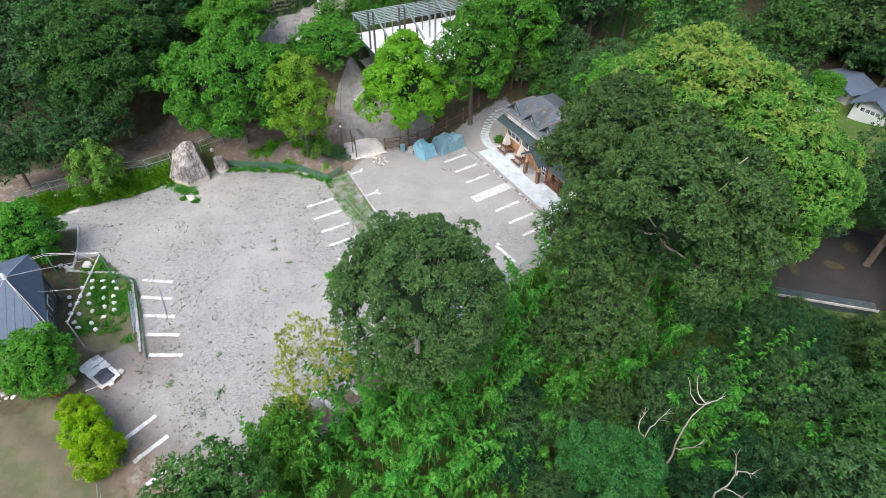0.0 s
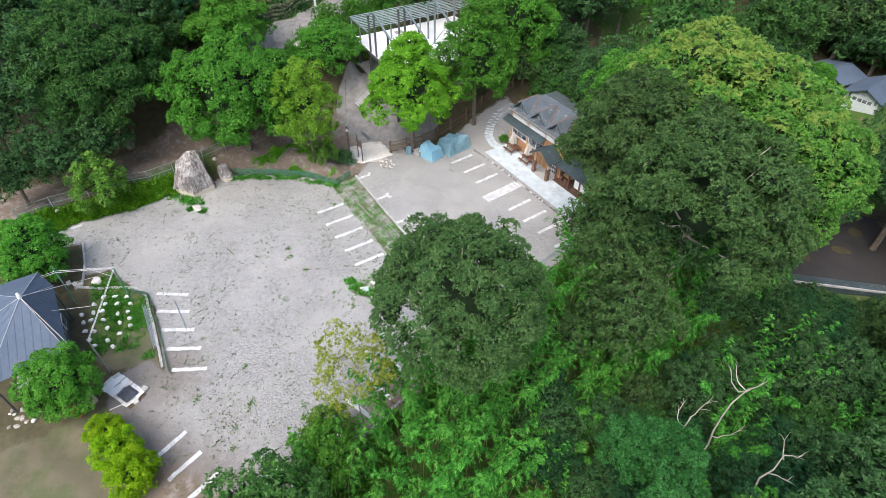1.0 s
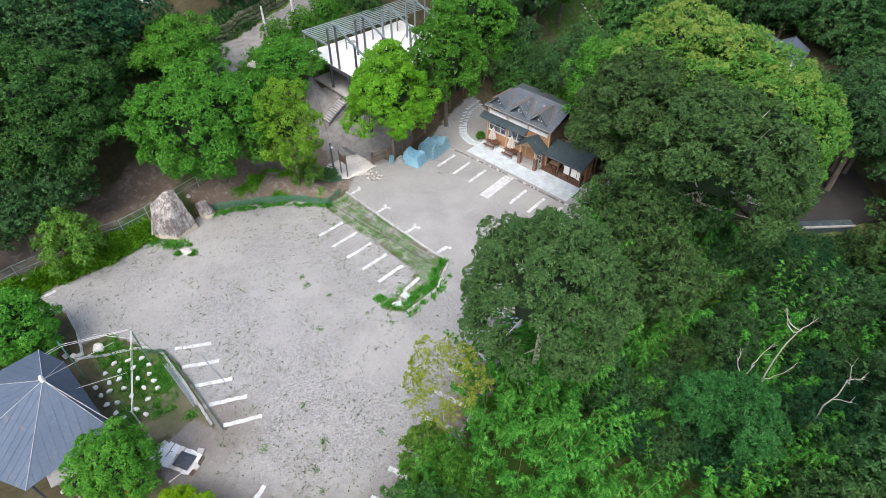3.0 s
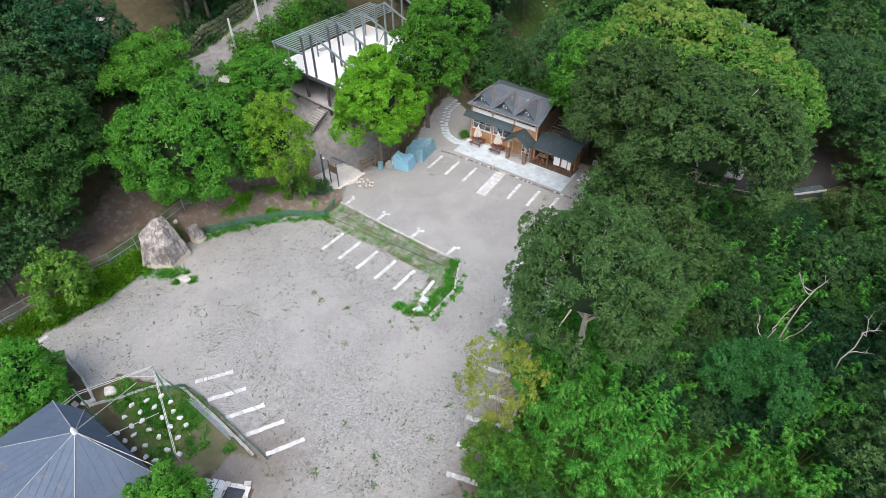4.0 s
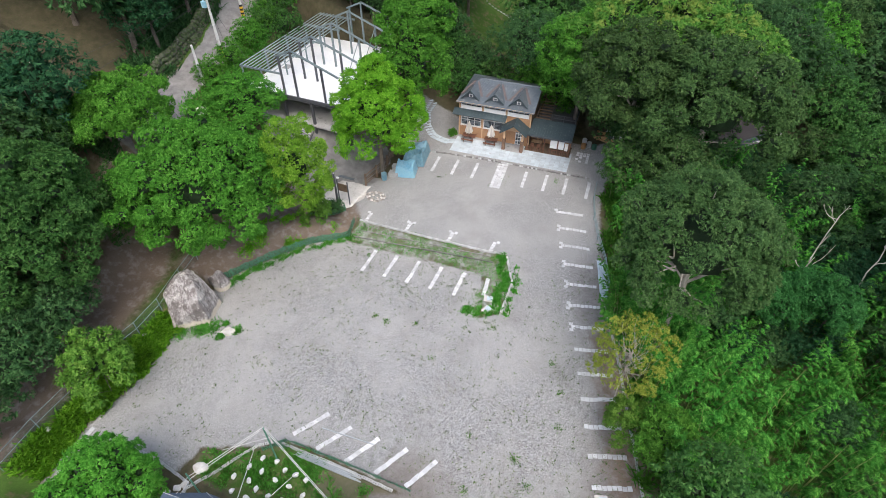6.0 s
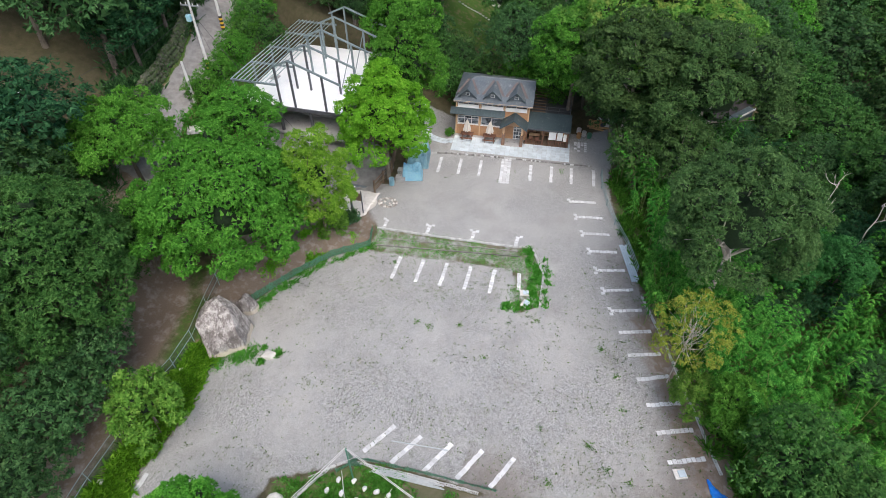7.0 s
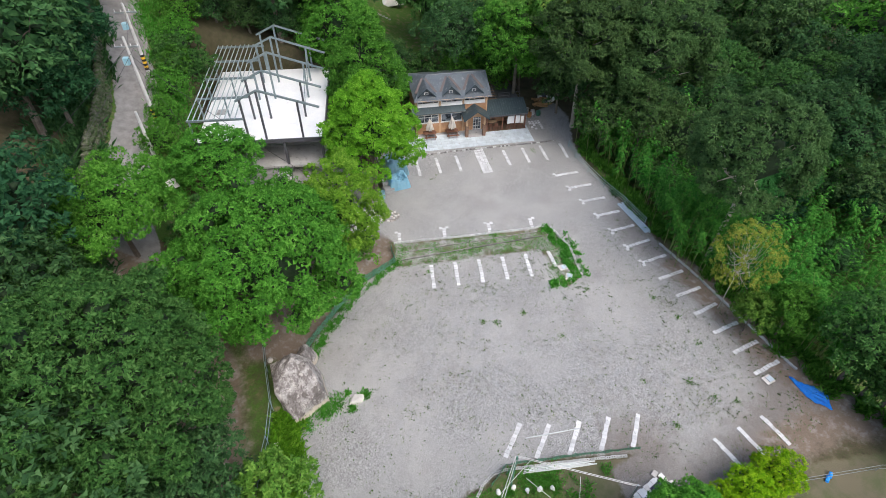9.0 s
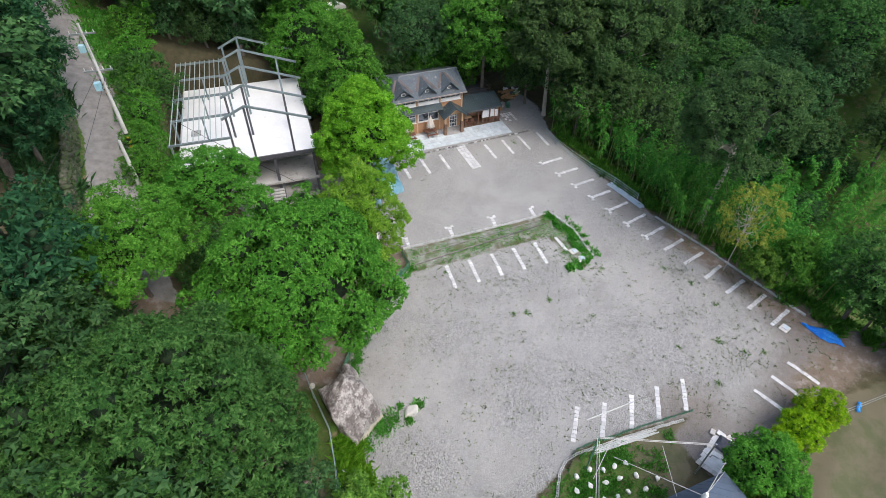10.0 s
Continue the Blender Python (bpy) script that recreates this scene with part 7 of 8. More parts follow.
    for x in (-2.66, -1.14):
        part("stringer", tube([(x + cx, -8.4, -3.4), (x + cx, -12.0, -5.6)], 0.07, 4), M_DARKSTEEL, ob)
    return ob


M_STEELGREEN = surface("pale_green_purlin", (0.30, 0.39, 0.40), (0.46, 0.55, 0.55), 0.45, 8.0, 0.8, metal=0.3, relief=0.05)
build_frame()


# ---------------------------------------------------------------- poles and cables
def utility_pole(x, y, top, arms=True, guard=True, label="tall concrete utility pole with a striped guard"):
    z = ground_z(x, y)
    ob = thing("utility_pole", x, y, z, label=label, category="utility pole")
    tall = top - z
    part("pole", tube([(0, 0, -0.5), (0, 0, tall * 0.5), (0, 0, tall)], [0.19, 0.16, 0.11], 10), M_POLE, ob)
    if guard:
        for k in range(7):
            part("guard_band", tube([(0, 0, 0.35 + k * 0.24), (0, 0, 0.35 + k * 0.24 + 0.232)], 0.215, 10), M_YELLOW if k % 2 else M_BLACK, ob, "yellow and black guard band" if k == 0 else "")
    if arms:
        part("cross_arm", box(-1.1, -0.06, tall - 1.0, 1.1, 0.06, tall - 0.86), M_STEEL, ob)
        for a in (-1.0, -0.4, 0.4, 1.0):
            part("insulator", tube([(a, 0, tall - 0.86), (a, 0, tall - 0.62)], [0.05, 0.03], 6), M_TRIM, ob)
        part("cabinet", box(-0.75, -0.28, tall - 2.6, -0.25, 0.18, tall - 1.9, 0.03), M_TARP_GREY, ob, "blue-grey switch box")
    return ob


utility_pole(-13.75, -7.4, 18.9)
utility_pole(-15.85, 0.0, 19.3)
utility_pole(-13.2, -12.0, 13.9, False, False, "thin leaning concrete post beside the road")


def cable(a, b, sag, name="cable", r=0.018, label="thin dark overhead cable"):
    a, b = Vector(a), Vector(b)
    pts = [a.lerp(b, k / 14) - Vector((0, 0, sag * 4 * (k / 14) * (1 - k / 14))) for k in range(15)]
    return tagged(part(name, tube(pts, r, 4), M_WIRE), label, "cable", "overhead cables")


cable((-13.75, -7.4, 18.0), (-15.85, 0.0, 18.5), 0.4)
cable((-13.75, -7.4, 18.0), (-22.0, -50.0, 17.0), 1.5)
cable((-13.2, -7.4, 17.8), (-18.0, -52.0, 15.0), 1.7)
cable((-15.85, 0.0, 18.6), (-30.0, 40.0, 24.0), 1.2)
cable((6.35, -16.6, ground_z(6.3, -16.6) + 5.4), (-13.6, -7.4, 17.0), 0.9, r=0.02)
cable((-13.75, -7.4, 16.8), (-9.0, -9.5, ground_z(-9, -9.5)), 0.0, "stay_wire", 0.015, "straight stay wire of the pole")

# stone wall along the uphill side of the road
M_MOSS = surface("mossy_stone", (0.050, 0.050, 0.036), (0.150, 0.145, 0.118), 0.9, 5.0, 1.5, relief=0.5, depth=0.05, vary=0.2, stain=(0.045, 0.075, 0.022), stain_at=0.46)
wall = thing("stone_wall", -18.0, -10.0, ground_z(-18, -10), 0, "mossy dry-stone wall along the road", "wall", kind="structure")
WALLSTONE = [rock_mesh("stone", 60 + k, 0.46, 0.38, 0.34, M_MOSS, 0.25, 2) for k in range(4)]
for k in range(46):
    y = -19.0 + k * 0.55
    x = float(np.interp(y, [p[1] for p in ROAD], [p[0] for p in ROAD])) - 2.6
    for j in range(4):
        o = new("stone", WALLSTONE[(k + j) % 4])
        o.parent = wall
        o.matrix_basis = pose(x + 18.0 - 0.12 * j, y + 10.0 + 0.27 * (j % 2), ground_z(x, y) - wall.location.z + 0.1 + 0.5 * j, RNG.uniform(-15, 15), RNG.uniform(-15, 15), RNG.uniform(0, 360))
# rubble and a slab in the bare clearing above the road
RUBBLE = [rock_mesh("stone", 95 + k, 0.45, 0.36, 0.26, M_MOSS, 0.3, 2) for k in range(3)]
for k in range(34):
    x, y = RNG.uniform(-33, -21.5), RNG.uniform(-26, -18.5)
    o = new("stone", RUBBLE[k % 3])
    o.scale = (RNG.uniform(0.5, 1.3),) * 3
    o.location = (x, y, ground_z(x, y) + 0.08)
    o.rotation_euler = (0, 0, RNG.uniform(0, 6.28))
    tagged(o, "brown mossy stone in the bare clearing", "stone", "rubble in the clearing")
o = part("concrete_slab", box(-0.9, -0.6, 0, 0.9, 0.6, 0.2, 0.03), M_POLE)
o.matrix_basis = pose(-26.2, -21.3, ground_z(-26.2, -21.3), 0, 0, 15)
tagged(o, "pale concrete slab lying in the clearing", "slab")

# pale stones and a plastic sheet where the lane meets the road
draped("white_sheet", -11.6, -15.2, 30, 1.8, 1.2, 0.5, M_WHITEBAG, "white sheet over a heap beside the lane", 2.2)


# ---------------------------------------------------------------- pavilion and garden
def build_pavilion():
    ob = thing("pavilion", 18.6, -50.2, ground_z(18.6, -50.2), 0, "pavilion with a blue-grey hipped metal roof and white hips", "pavilion")
    z0 = ob.location.z
    top = 6.3 - z0
    eave = 3.2 - z0
    ap = Vector((1.0, 0.8, top))
    corners = [Vector((-5.6, 0.9, eave)), Vector((-3.0, 2.0, eave)), Vector((5.2, 2.6, eave)), Vector((6.0, -3.0, eave)), Vector((0.5, -6.0, eave)), Vector((-5.4, -4.0, eave))]
    for k in range(6):
        a, b = corners[k], corners[(k + 1) % 6]
        bm = bmesh.new()
        vs = [bm.verts.new(p) for p in (a, b, ap)]
        f = bm.faces.new(vs)
        if f.normal.z < 0 or (b - a).cross(ap - a).z < 0:
            bmesh.ops.reverse_faces(bm, faces=bm.faces[:])
        bmesh.ops.solidify(bm, geom=bm.faces[:], thickness=0.08)
        pn = part("roof_panel", bm, M_BLUEROOF, ob, "rust-tinged ribbed panel" if k == 0 else "")
        n = int((b - a).length / 0.55)
        run = ap - (a + b) / 2
        for q in range(1, n):
            low = a.lerp(b, q / n)
            off = 1 - abs(q / n - 0.5) * 2
            part("rib", tube([low + Vector((0, 0, 0.012)), low + run * off * 0.97 + Vector((0, 0, 0.012))], 0.018, 4), M_BLUEROOF, pn)
        part("hip_pipe", tube([a + Vector((0, 0, 0.06)), ap + Vector((0, 0, 0.08))], 0.016, 6), M_POLE, ob, "white hip pipe" if k == 0 else "")
        part("post", tube([(a.x * 0.92, a.y * 0.92, -0.3), (a.x * 0.92, a.y * 0.92, eave)], 0.09, 8), M_DARKSTEEL, ob)
    part("finial", tube([ap, ap + Vector((0, 0, 0.3)), ap + Vector((0, 0, 0.55))], [0.17, 0.16, 0.08], 10), M_TRIM, ob, "pale round cap")
    part("floor", box(-3.6, -2.6, -0.25, 3.8, 1.4, 0.08, 0.02), M_CONC, ob)
    for a, b in ((corners[1], corners[2]),):
        part("side_wall", box(-2.8, 1.5, 0.08, 4.6, 1.62, eave - 0.3), M_DARKSTEEL, ob, "dark side wall with openings")
        for x in (-1.6, 0.4):
            part("window_frame", box(x, 1.622, 0.9, x + 1.2, 1.68, 2.0), M_TRIM, ob)
            part("pane", box(x + 0.1, 1.682, 1.0, x + 1.1, 1.70, 1.9), M_GLASS, ob)
    return ob


build_pavilion()


def pergola():
    """Thin white pipes strung from posts over the garden to the pavilion."""
    ob = thing("pipe_pergola", 16.7, -43.3, ground_z(16.7, -43.3), 0, "open pergola of thin white pipes over the garden", "pergola")
    o = ob.matrix_basis.translation

    def rod(a, b, r=0.022):
        part("pipe", tube([Vector(a) - o, Vector(b) - o], r, 6), M_POLE, ob)

    for x, y in ((16.6, -43.25), (24.05, -46.0), (13.9, -47.9)):
        part("post", tube([Vector((x, y, ground_z(x, y) - 0.3)) - o, Vector((x, y, 3.9)) - o], 0.06, 7), M_GREENPAINT if x < 17 and x > 12 else M_STEEL, ob)
    pk = (19.6, -49.4, 6.45)
    for d in (0.0, 0.24):
        rod((16.5 + d, -43.2, 3.85), (24.0 + d, -46.0, 3.75))
        rod((16.5, -43.2 - d, 3.85), (13.85 + d, -47.9, 3.4))
        rod((13.85 + d, -47.9, 3.4), (14.2 + d, -53.0, 3.3), 0.018)
    rod(pk, (16.9, -44.7, 3.8))
    rod(pk, (24.0, -47.2, 3.6))
    rod((18.0, -52.3, 3.9), (20.5, -45.0, 3.8), 0.018)
    rod((14.9, -45.6, 3.7), (17.4, -43.6, 3.8), 0.018)
    bm = bmesh.new()
    z = ground_z(16.7, -43.3)
    vs = [bm.verts.new(Vector(p) - o) for p in ((16.72, -43.28, 3.8), (16.2, -42.6, z + 0.5), (16.95, -42.3, z + 0.2))]
    bm.faces.new(vs)
    bmesh.ops.solidify(bm, geom=bm.faces[:], thickness=0.015)
    part("net", bm, M_NET, ob, "green net hung from the post")


pergola()

# white planting sacks
SACK = [rock_mesh("sack", 80 + k, 0.25, 0.19, 0.18, M_WHITEBAG, 0.35, 3) for k in range(3)]
for k, (x, y) in enumerate(((15.6, -43.65), (15.1, -44.6), (16.75, -43.45), (14.4, -45.6), (16.2, -44.55), (17.7, -43.75), (15.8, -45.5), (17.45, -44.65), (14.9, -46.5), (18.65, -43.75), (16.65, -45.8), (19.55, -43.8), (16.35, -46.55),
                            (18.6, -44.65), (17.7, -45.85), (15.8, -47.6), (17.2, -46.85), (18.7, -45.7), (19.9, -44.85), (17.0, -47.5), (18.6, -46.75), (20.1, -45.85), (18.2, -47.45), (21.25, -45.5), (19.4, -47.2), (20.2, -46.95))):
    o = new("sack", SACK[k % 3])
    o.matrix_basis = pose(x, y, ground_z(x, y) + 0.14, RNG.uniform(-12, 12), RNG.uniform(-12, 12), RNG.uniform(0, 360))
    tagged(o, "white woven planting sack on the garden grass", "sack", "sacks in the garden")

o = new("stone", rock_mesh("stone", 91, 0.62, 0.5, 0.22, M_STONE, 0.3, 3))
o.matrix_basis = pose(11.6, -46.0, ground_z(11.6, -46.0) + 0.08, 0, 0, 20)
tagged(o, "flat whitish stone lying in the garden grass", "stone")
bundle = thing("pipe_bundle", 17.8, -42.5, ground_z(17.8, -42.5), 1.5, "bundle of long grey steel pipes lying in the garden", "pipes")
for k in range(9):
    part("pipe", tube([(RNG.uniform(-0.3, 0.5), k % 5 * 0.11, 0.06 + 0.09 * (k // 5)), (RNG.uniform(4.6, 5.7), k % 5 * 0.11 - 0.05, 0.06 + 0.09 * (k // 5))], 0.045, 7), M_STEEL, bundle)


def scrap_cart():
    """A low heap of long pale sheets on pallets, with a dark cover thrown over."""
    z = ground_z(26.6, -45.2)
    ob = thing("sheet_stack", 26.6, -45.2, z, 28, "heap of pale boards and sheets with a dark blue cover", "stack")
    part("pallet", box(-1.9, -0.8, 0.0, 1.9, 0.75, 0.10), M_WOOD, ob)
    for k in range(30):
        x, y = -1.95 + 0.36 * (k % 10) + RNG.uniform(-0.06, 0.06), (-0.92, -0.36, 0.2)[k // 10] + RNG.uniform(-0.06, 0.06)
        part("sheet", box(0, 0, 0, 0.40, 0.62, 0.03, 0.006, pose(x, y, 0.13 + 0.16 * RNG.random(), RNG.uniform(-5, 5), RNG.uniform(-7, 7), RNG.uniform(-7, 7))), M_WHITEBAG if k % 5 else M_STONE, ob)
    bm = bmesh.new()
    bmesh.ops.create_grid(bm, x_segments=9, y_segments=8, size=0.5)
    for v in bm.verts:
        e = max(abs(v.co.x), abs(v.co.y)) * 2
        v.co = Vector((v.co.x * 1.35 + 0.75, v.co.y * 1.15 - 0.1, 0.55 - 0.16 * e**4 + 0.05 * noise.noise(v.co * 5)))
    bmesh.ops.solidify(bm, geom=bm.faces[:], thickness=0.012)
    part("cover", bm, M_DARKCLOTH, ob, "dark blue cover")
    part("lath", box(1.2, -1.35, 0.02, 1.26, 0.1, 0.06, 0, pose(0, 0, 0, 0, 0, -25)), M_CLOTH, ob)


scrap_cart()
for x, y, a in ((10.5, -48.4, 10), (11.05, -47.85, 30), (11.35, -47.45, 80), (27.3, -43.7, 40), (28.2, -44.5, 10)):
    o = part("slab", box(-0.26, -0.19, 0, 0.26, 0.19, 0.22, 0.03), M_STONE)
    o.matrix_basis = pose(x, y, ground_z(x, y), 0, 0, a)
    tagged(o, "pale concrete slab lying in the grass", "slab", "slabs round the garden")


# ---------------------------------------------------------------- far houses and yards
def far_house(x, y, z, rz, w, d, wall_h, rise, roofmat, wallmat, label, windows=True):
    ob = thing("far_house", x, y, z, rz, label, "house")
    part("wall", wall_with_holes(-w / 2, -0.4, w / 2, wall_h, -d / 2, -d / 2 + 0.2, [(-w * 0.3, 1.0, w * 0.3, wall_h - 0.3)]), wallmat, ob)
    part("wall", box(-w / 2, -d / 2 + 0.2, -0.4, -w / 2 + 0.2, d / 2, wall_h), wallmat, ob)
    part("wall", box(w / 2 - 0.2, -d / 2 + 0.2, -0.4, w / 2, d / 2, wall_h), wallmat, ob)
    part("wall", box(-w / 2 + 0.2, d / 2 - 0.2, -0.4, w / 2 - 0.2, d / 2, wall_h), wallmat, ob)
    bm = bmesh.new()
    g = [bm.verts.new(p) for p in ((-w / 2, -d / 2 + 0.02, wall_h), (w / 2, -d / 2 + 0.02, wall_h), (0, -d / 2 + 0.02, wall_h + rise * 0.92))]
    bm.faces.new(g)
    bmesh.ops.solidify(bm, geom=bm.faces[:], thickness=-0.15)
    part("gable", bm, wallmat, ob)
    bm = bmesh.new()
    o = 0.5
    slab_on(bm, (-w / 2 - o, -d / 2 - o, wall_h - o * rise * 2 / w), (0, -d / 2 - o, wall_h + rise), (0, d / 2 + o, wall_h + rise), (-w / 2 - o, d / 2 + o, wall_h - o * rise * 2 / w), -0.12)
    slab_on(bm, (0, -d / 2 - o, wall_h + rise), (w / 2 + o, -d / 2 - o, wall_h - o * rise * 2 / w), (w / 2 + o, d / 2 + o, wall_h - o * rise * 2 / w), (0, d / 2 + o, wall_h + rise), -0.12)
    part("roof", bm, roofmat, ob)
    part("ridge_cap", tube([(0, -d / 2 - o, wall_h + rise + 0.12), (0, d / 2 + o, wall_h + rise + 0.12)], 0.1, 6), roofmat, ob)
    wdw = part("window", box(-w * 0.3, -d / 2 + 0.08, 1.0, w * 0.3, -d / 2 + 0.1, wall_h - 0.3), M_GLASS, ob)
    for k in range(5):
        xx = -w * 0.3 + w * 0.6 * k / 4
        part("bar", box(xx - 0.05, -d / 2 + 0.02, 1.0, xx + 0.05, -d / 2 + 0.078, wall_h - 0.3), M_TRIM, wdw)
    for xx in (-w * 0.42, w * 0.36):
        part("pane", box(xx, -d / 2 - 0.02, 1.2, xx + w * 0.06, -d / 2 - 0.002, 2.0), M_GLASS, ob)
    return ob


M_PALEWALL = surface("pale_blue_wall", (0.50, 0.55, 0.56), (0.66, 0.71, 0.72), 0.7, 6.0, 0.7)
far_house(31.6, 46.4, ground_z(31.6, 46.4), 10, 4.0, 5.4, 1.75, 1.1, M_BLUEROOF, M_PALEWALL, "pale blue house with a dark blue gabled roof")
far_house(25.8, 47.6, ground_z(25.8, 47.6), -8, 5.8, 4.2, 1.9, 0.7, M_BLUEROOF, M_CONC, "long low house with a blue-grey metal roof")
far_house(39.6, 17.6, ground_z(39.6, 17.6), 20, 6.0, 7.0, 2.5, 1.3, M_BLUEROOF, M_CONC, "low house with a dark blue roof under the trees")

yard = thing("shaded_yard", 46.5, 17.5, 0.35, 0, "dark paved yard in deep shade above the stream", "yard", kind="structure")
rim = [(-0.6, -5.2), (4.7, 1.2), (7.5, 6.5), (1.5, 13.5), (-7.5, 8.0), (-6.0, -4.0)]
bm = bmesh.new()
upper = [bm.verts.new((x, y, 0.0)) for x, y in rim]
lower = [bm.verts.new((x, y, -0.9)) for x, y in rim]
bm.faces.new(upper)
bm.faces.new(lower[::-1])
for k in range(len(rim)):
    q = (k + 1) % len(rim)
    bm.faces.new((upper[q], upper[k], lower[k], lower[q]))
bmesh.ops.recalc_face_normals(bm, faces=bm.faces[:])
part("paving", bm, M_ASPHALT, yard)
lie = pose(2.2, -2.2, 0, 0, 0, 50)
part("parapet", box(-4.2, -0.45, -0.6, 4.4, 0.45, 0.75, 0.03, lie), M_ROOF_TEAL, yard, "dark sheeted parapet")
part("edge_strip", box(-4.3, -0.56, 0.50, 4.5, -0.452, 0.78, 0.02, lie), M_CONC, yard, "pale edge strip")
part("retaining_wall", box(-4.2, -0.30, -6.0, 4.4, 0.30, -0.6, 0.03, lie), M_CONC, yard)


def car(x, y, rz):
    z = ground_z(x, y)
    ob = thing("car", x, y, z, rz, "white car parked beyond the lawn", "car")
    bm = bmesh.new()
    prof = [(-2.1, 0.35), (-2.15, 0.75), (-1.5, 0.9), (-0.9, 1.42), (0.9, 1.45), (1.5, 0.95), (2.1, 0.85), (2.15, 0.4)]
    for s in (-0.8, 0.8):
        for p in prof:
            bm.verts.new((p[0], s * (0.88 if p[1] > 1.2 else 1.0), p[1]))
    bm.verts.ensure_lookup_table()
    n = len(prof)
    for k in range(n):
        bm.faces.new((bm.verts[k], bm.verts[(k + 1) % n], bm.verts[n + (k + 1) % n], bm.verts[n + k]))
    bm.faces.new([bm.verts[k] for k in reversed(range(n))])
    bm.faces.new([bm.verts[n + k] for k in range(n)])
    part("body", bm, M_TRIM, ob)
    part("windscreen", box(-0.02, -0.62, -0.01, 0.72, 0.62, 0.015, 0, pose(0.92, 0, 1.44, 0, 41, 0)), M_GLASS, ob)
    for xx in (-1.35, 1.35):
        for yy in (-0.78, 0.62):
            w = part("wheel", tube([(xx, yy, 0.32), (xx, yy + 0.18, 0.32)], 0.32, 14), M_BLACK, ob)


car(11.8, 40.2, 15)
stone_row("lawn_edging", [(4.0, 33.0), (11.5, 33.8)], 0.5, BLOCK, "thin pale edging across the lawn", "edging", 2.0)
for k, (x, y) in enumerate(((26.4, 41.0), (27.3, 41.5), (20.6, 40.2))):
    barrel(x, y, M_ORANGE if k != 1 else M_BLOCK, "orange tub on the lawn" if k != 1 else "grey tub on the lawn", 0.7, 0.5, "tub")


# ---------------------------------------------------------------- dead trees over the stream
def dead_tree(x, y, tall, boughs, label):
    """A bleached trunk; each bough is (share up the trunk, bearing, reach, rise, kink)."""
    rng = random.Random(int(x * 10))
    ob = thing("dead_tree", x, y, ground_z(x, y), 0, label, "dead tree", "dead trees over the stream")
    stem = [Vector((rng.uniform(-0.22, 0.22) * (k > 0), rng.uniform(-0.22, 0.22) * (k > 0), tall * k / 7 - 0.3)) for k in range(8)]
    part("trunk", tube(stem, [0.11, 0.10, 0.088, 0.076, 0.066, 0.058, 0.046, 0.034], 7), M_DEADWOOD, ob)
    for share, bear, reach, rise, kink in boughs:
        k = min(6, int(share * 7))
        root = stem[k].lerp(stem[k + 1], share * 7 - k)
        out = Vector((math.cos(math.radians(bear)), math.sin(math.radians(bear)), 0))
        side = Vector((-out.y, out.x, 0))
        pts = []
        for q in range(6):
            f = q / 5
            pts.append(root + out * reach * f ** 0.8 + Vector((0, 0, rise * f ** 1.9)) + side * kink * math.sin(f * 5.0) + Vector((rng.uniform(-0.06, 0.06), rng.uniform(-0.06, 0.06), 0)) * (q > 0))
        bough = part("bough", tube(pts, [0.046, 0.040, 0.034, 0.028, 0.020, 0.010], 6), M_DEADWOOD, ob)
        for q in (3, 4, 4):
            tip = pts[q] + out * rng.uniform(0.1, 0.5) + side * rng.uniform(-0.5, 0.5) + Vector((0, 0, rng.uniform(0.2, 0.6)))
            part("twig", tube([pts[q], pts[q].lerp(tip, 0.5) + Vector((0, 0, 0.08)), tip], [0.018, 0.012, 0.006], 5), M_DEADWOOD, bough)


dead_tree(53.6, -7.8, 7.9 - ground_z(53.6, -7.8), [(0.52, 20, 1.3, 3.2, 0.12), (0.97, 225, 1.6, 2.0, 0.2), (0.97, 60, 0.9, 1.4, 0.1), (0.98, 170, 1.5, 0.9, 0.1)], "bare bleached dead tree with a wide fork over the stream")
dead_tree(52.6, -10.6, 5.2 - ground_z(52.6, -10.6), [(0.85, 160, 1.5, 1.3, 0.3), (0.95, 80, 0.7, 3.0, 0.12)], "bare grey dead tree with a crooked low bough over the stream")
dead_tree(57.7, -8.9, 6.9 - ground_z(57.7, -8.9), [(0.8, 30, 1.2, 0.3, 0.1), (0.97, 50, 0.8, 1.0, 0.2), (0.99, 250, 0.8, 2.9, 0.25)], "short bare dead trunk with crooked boughs over the stream")


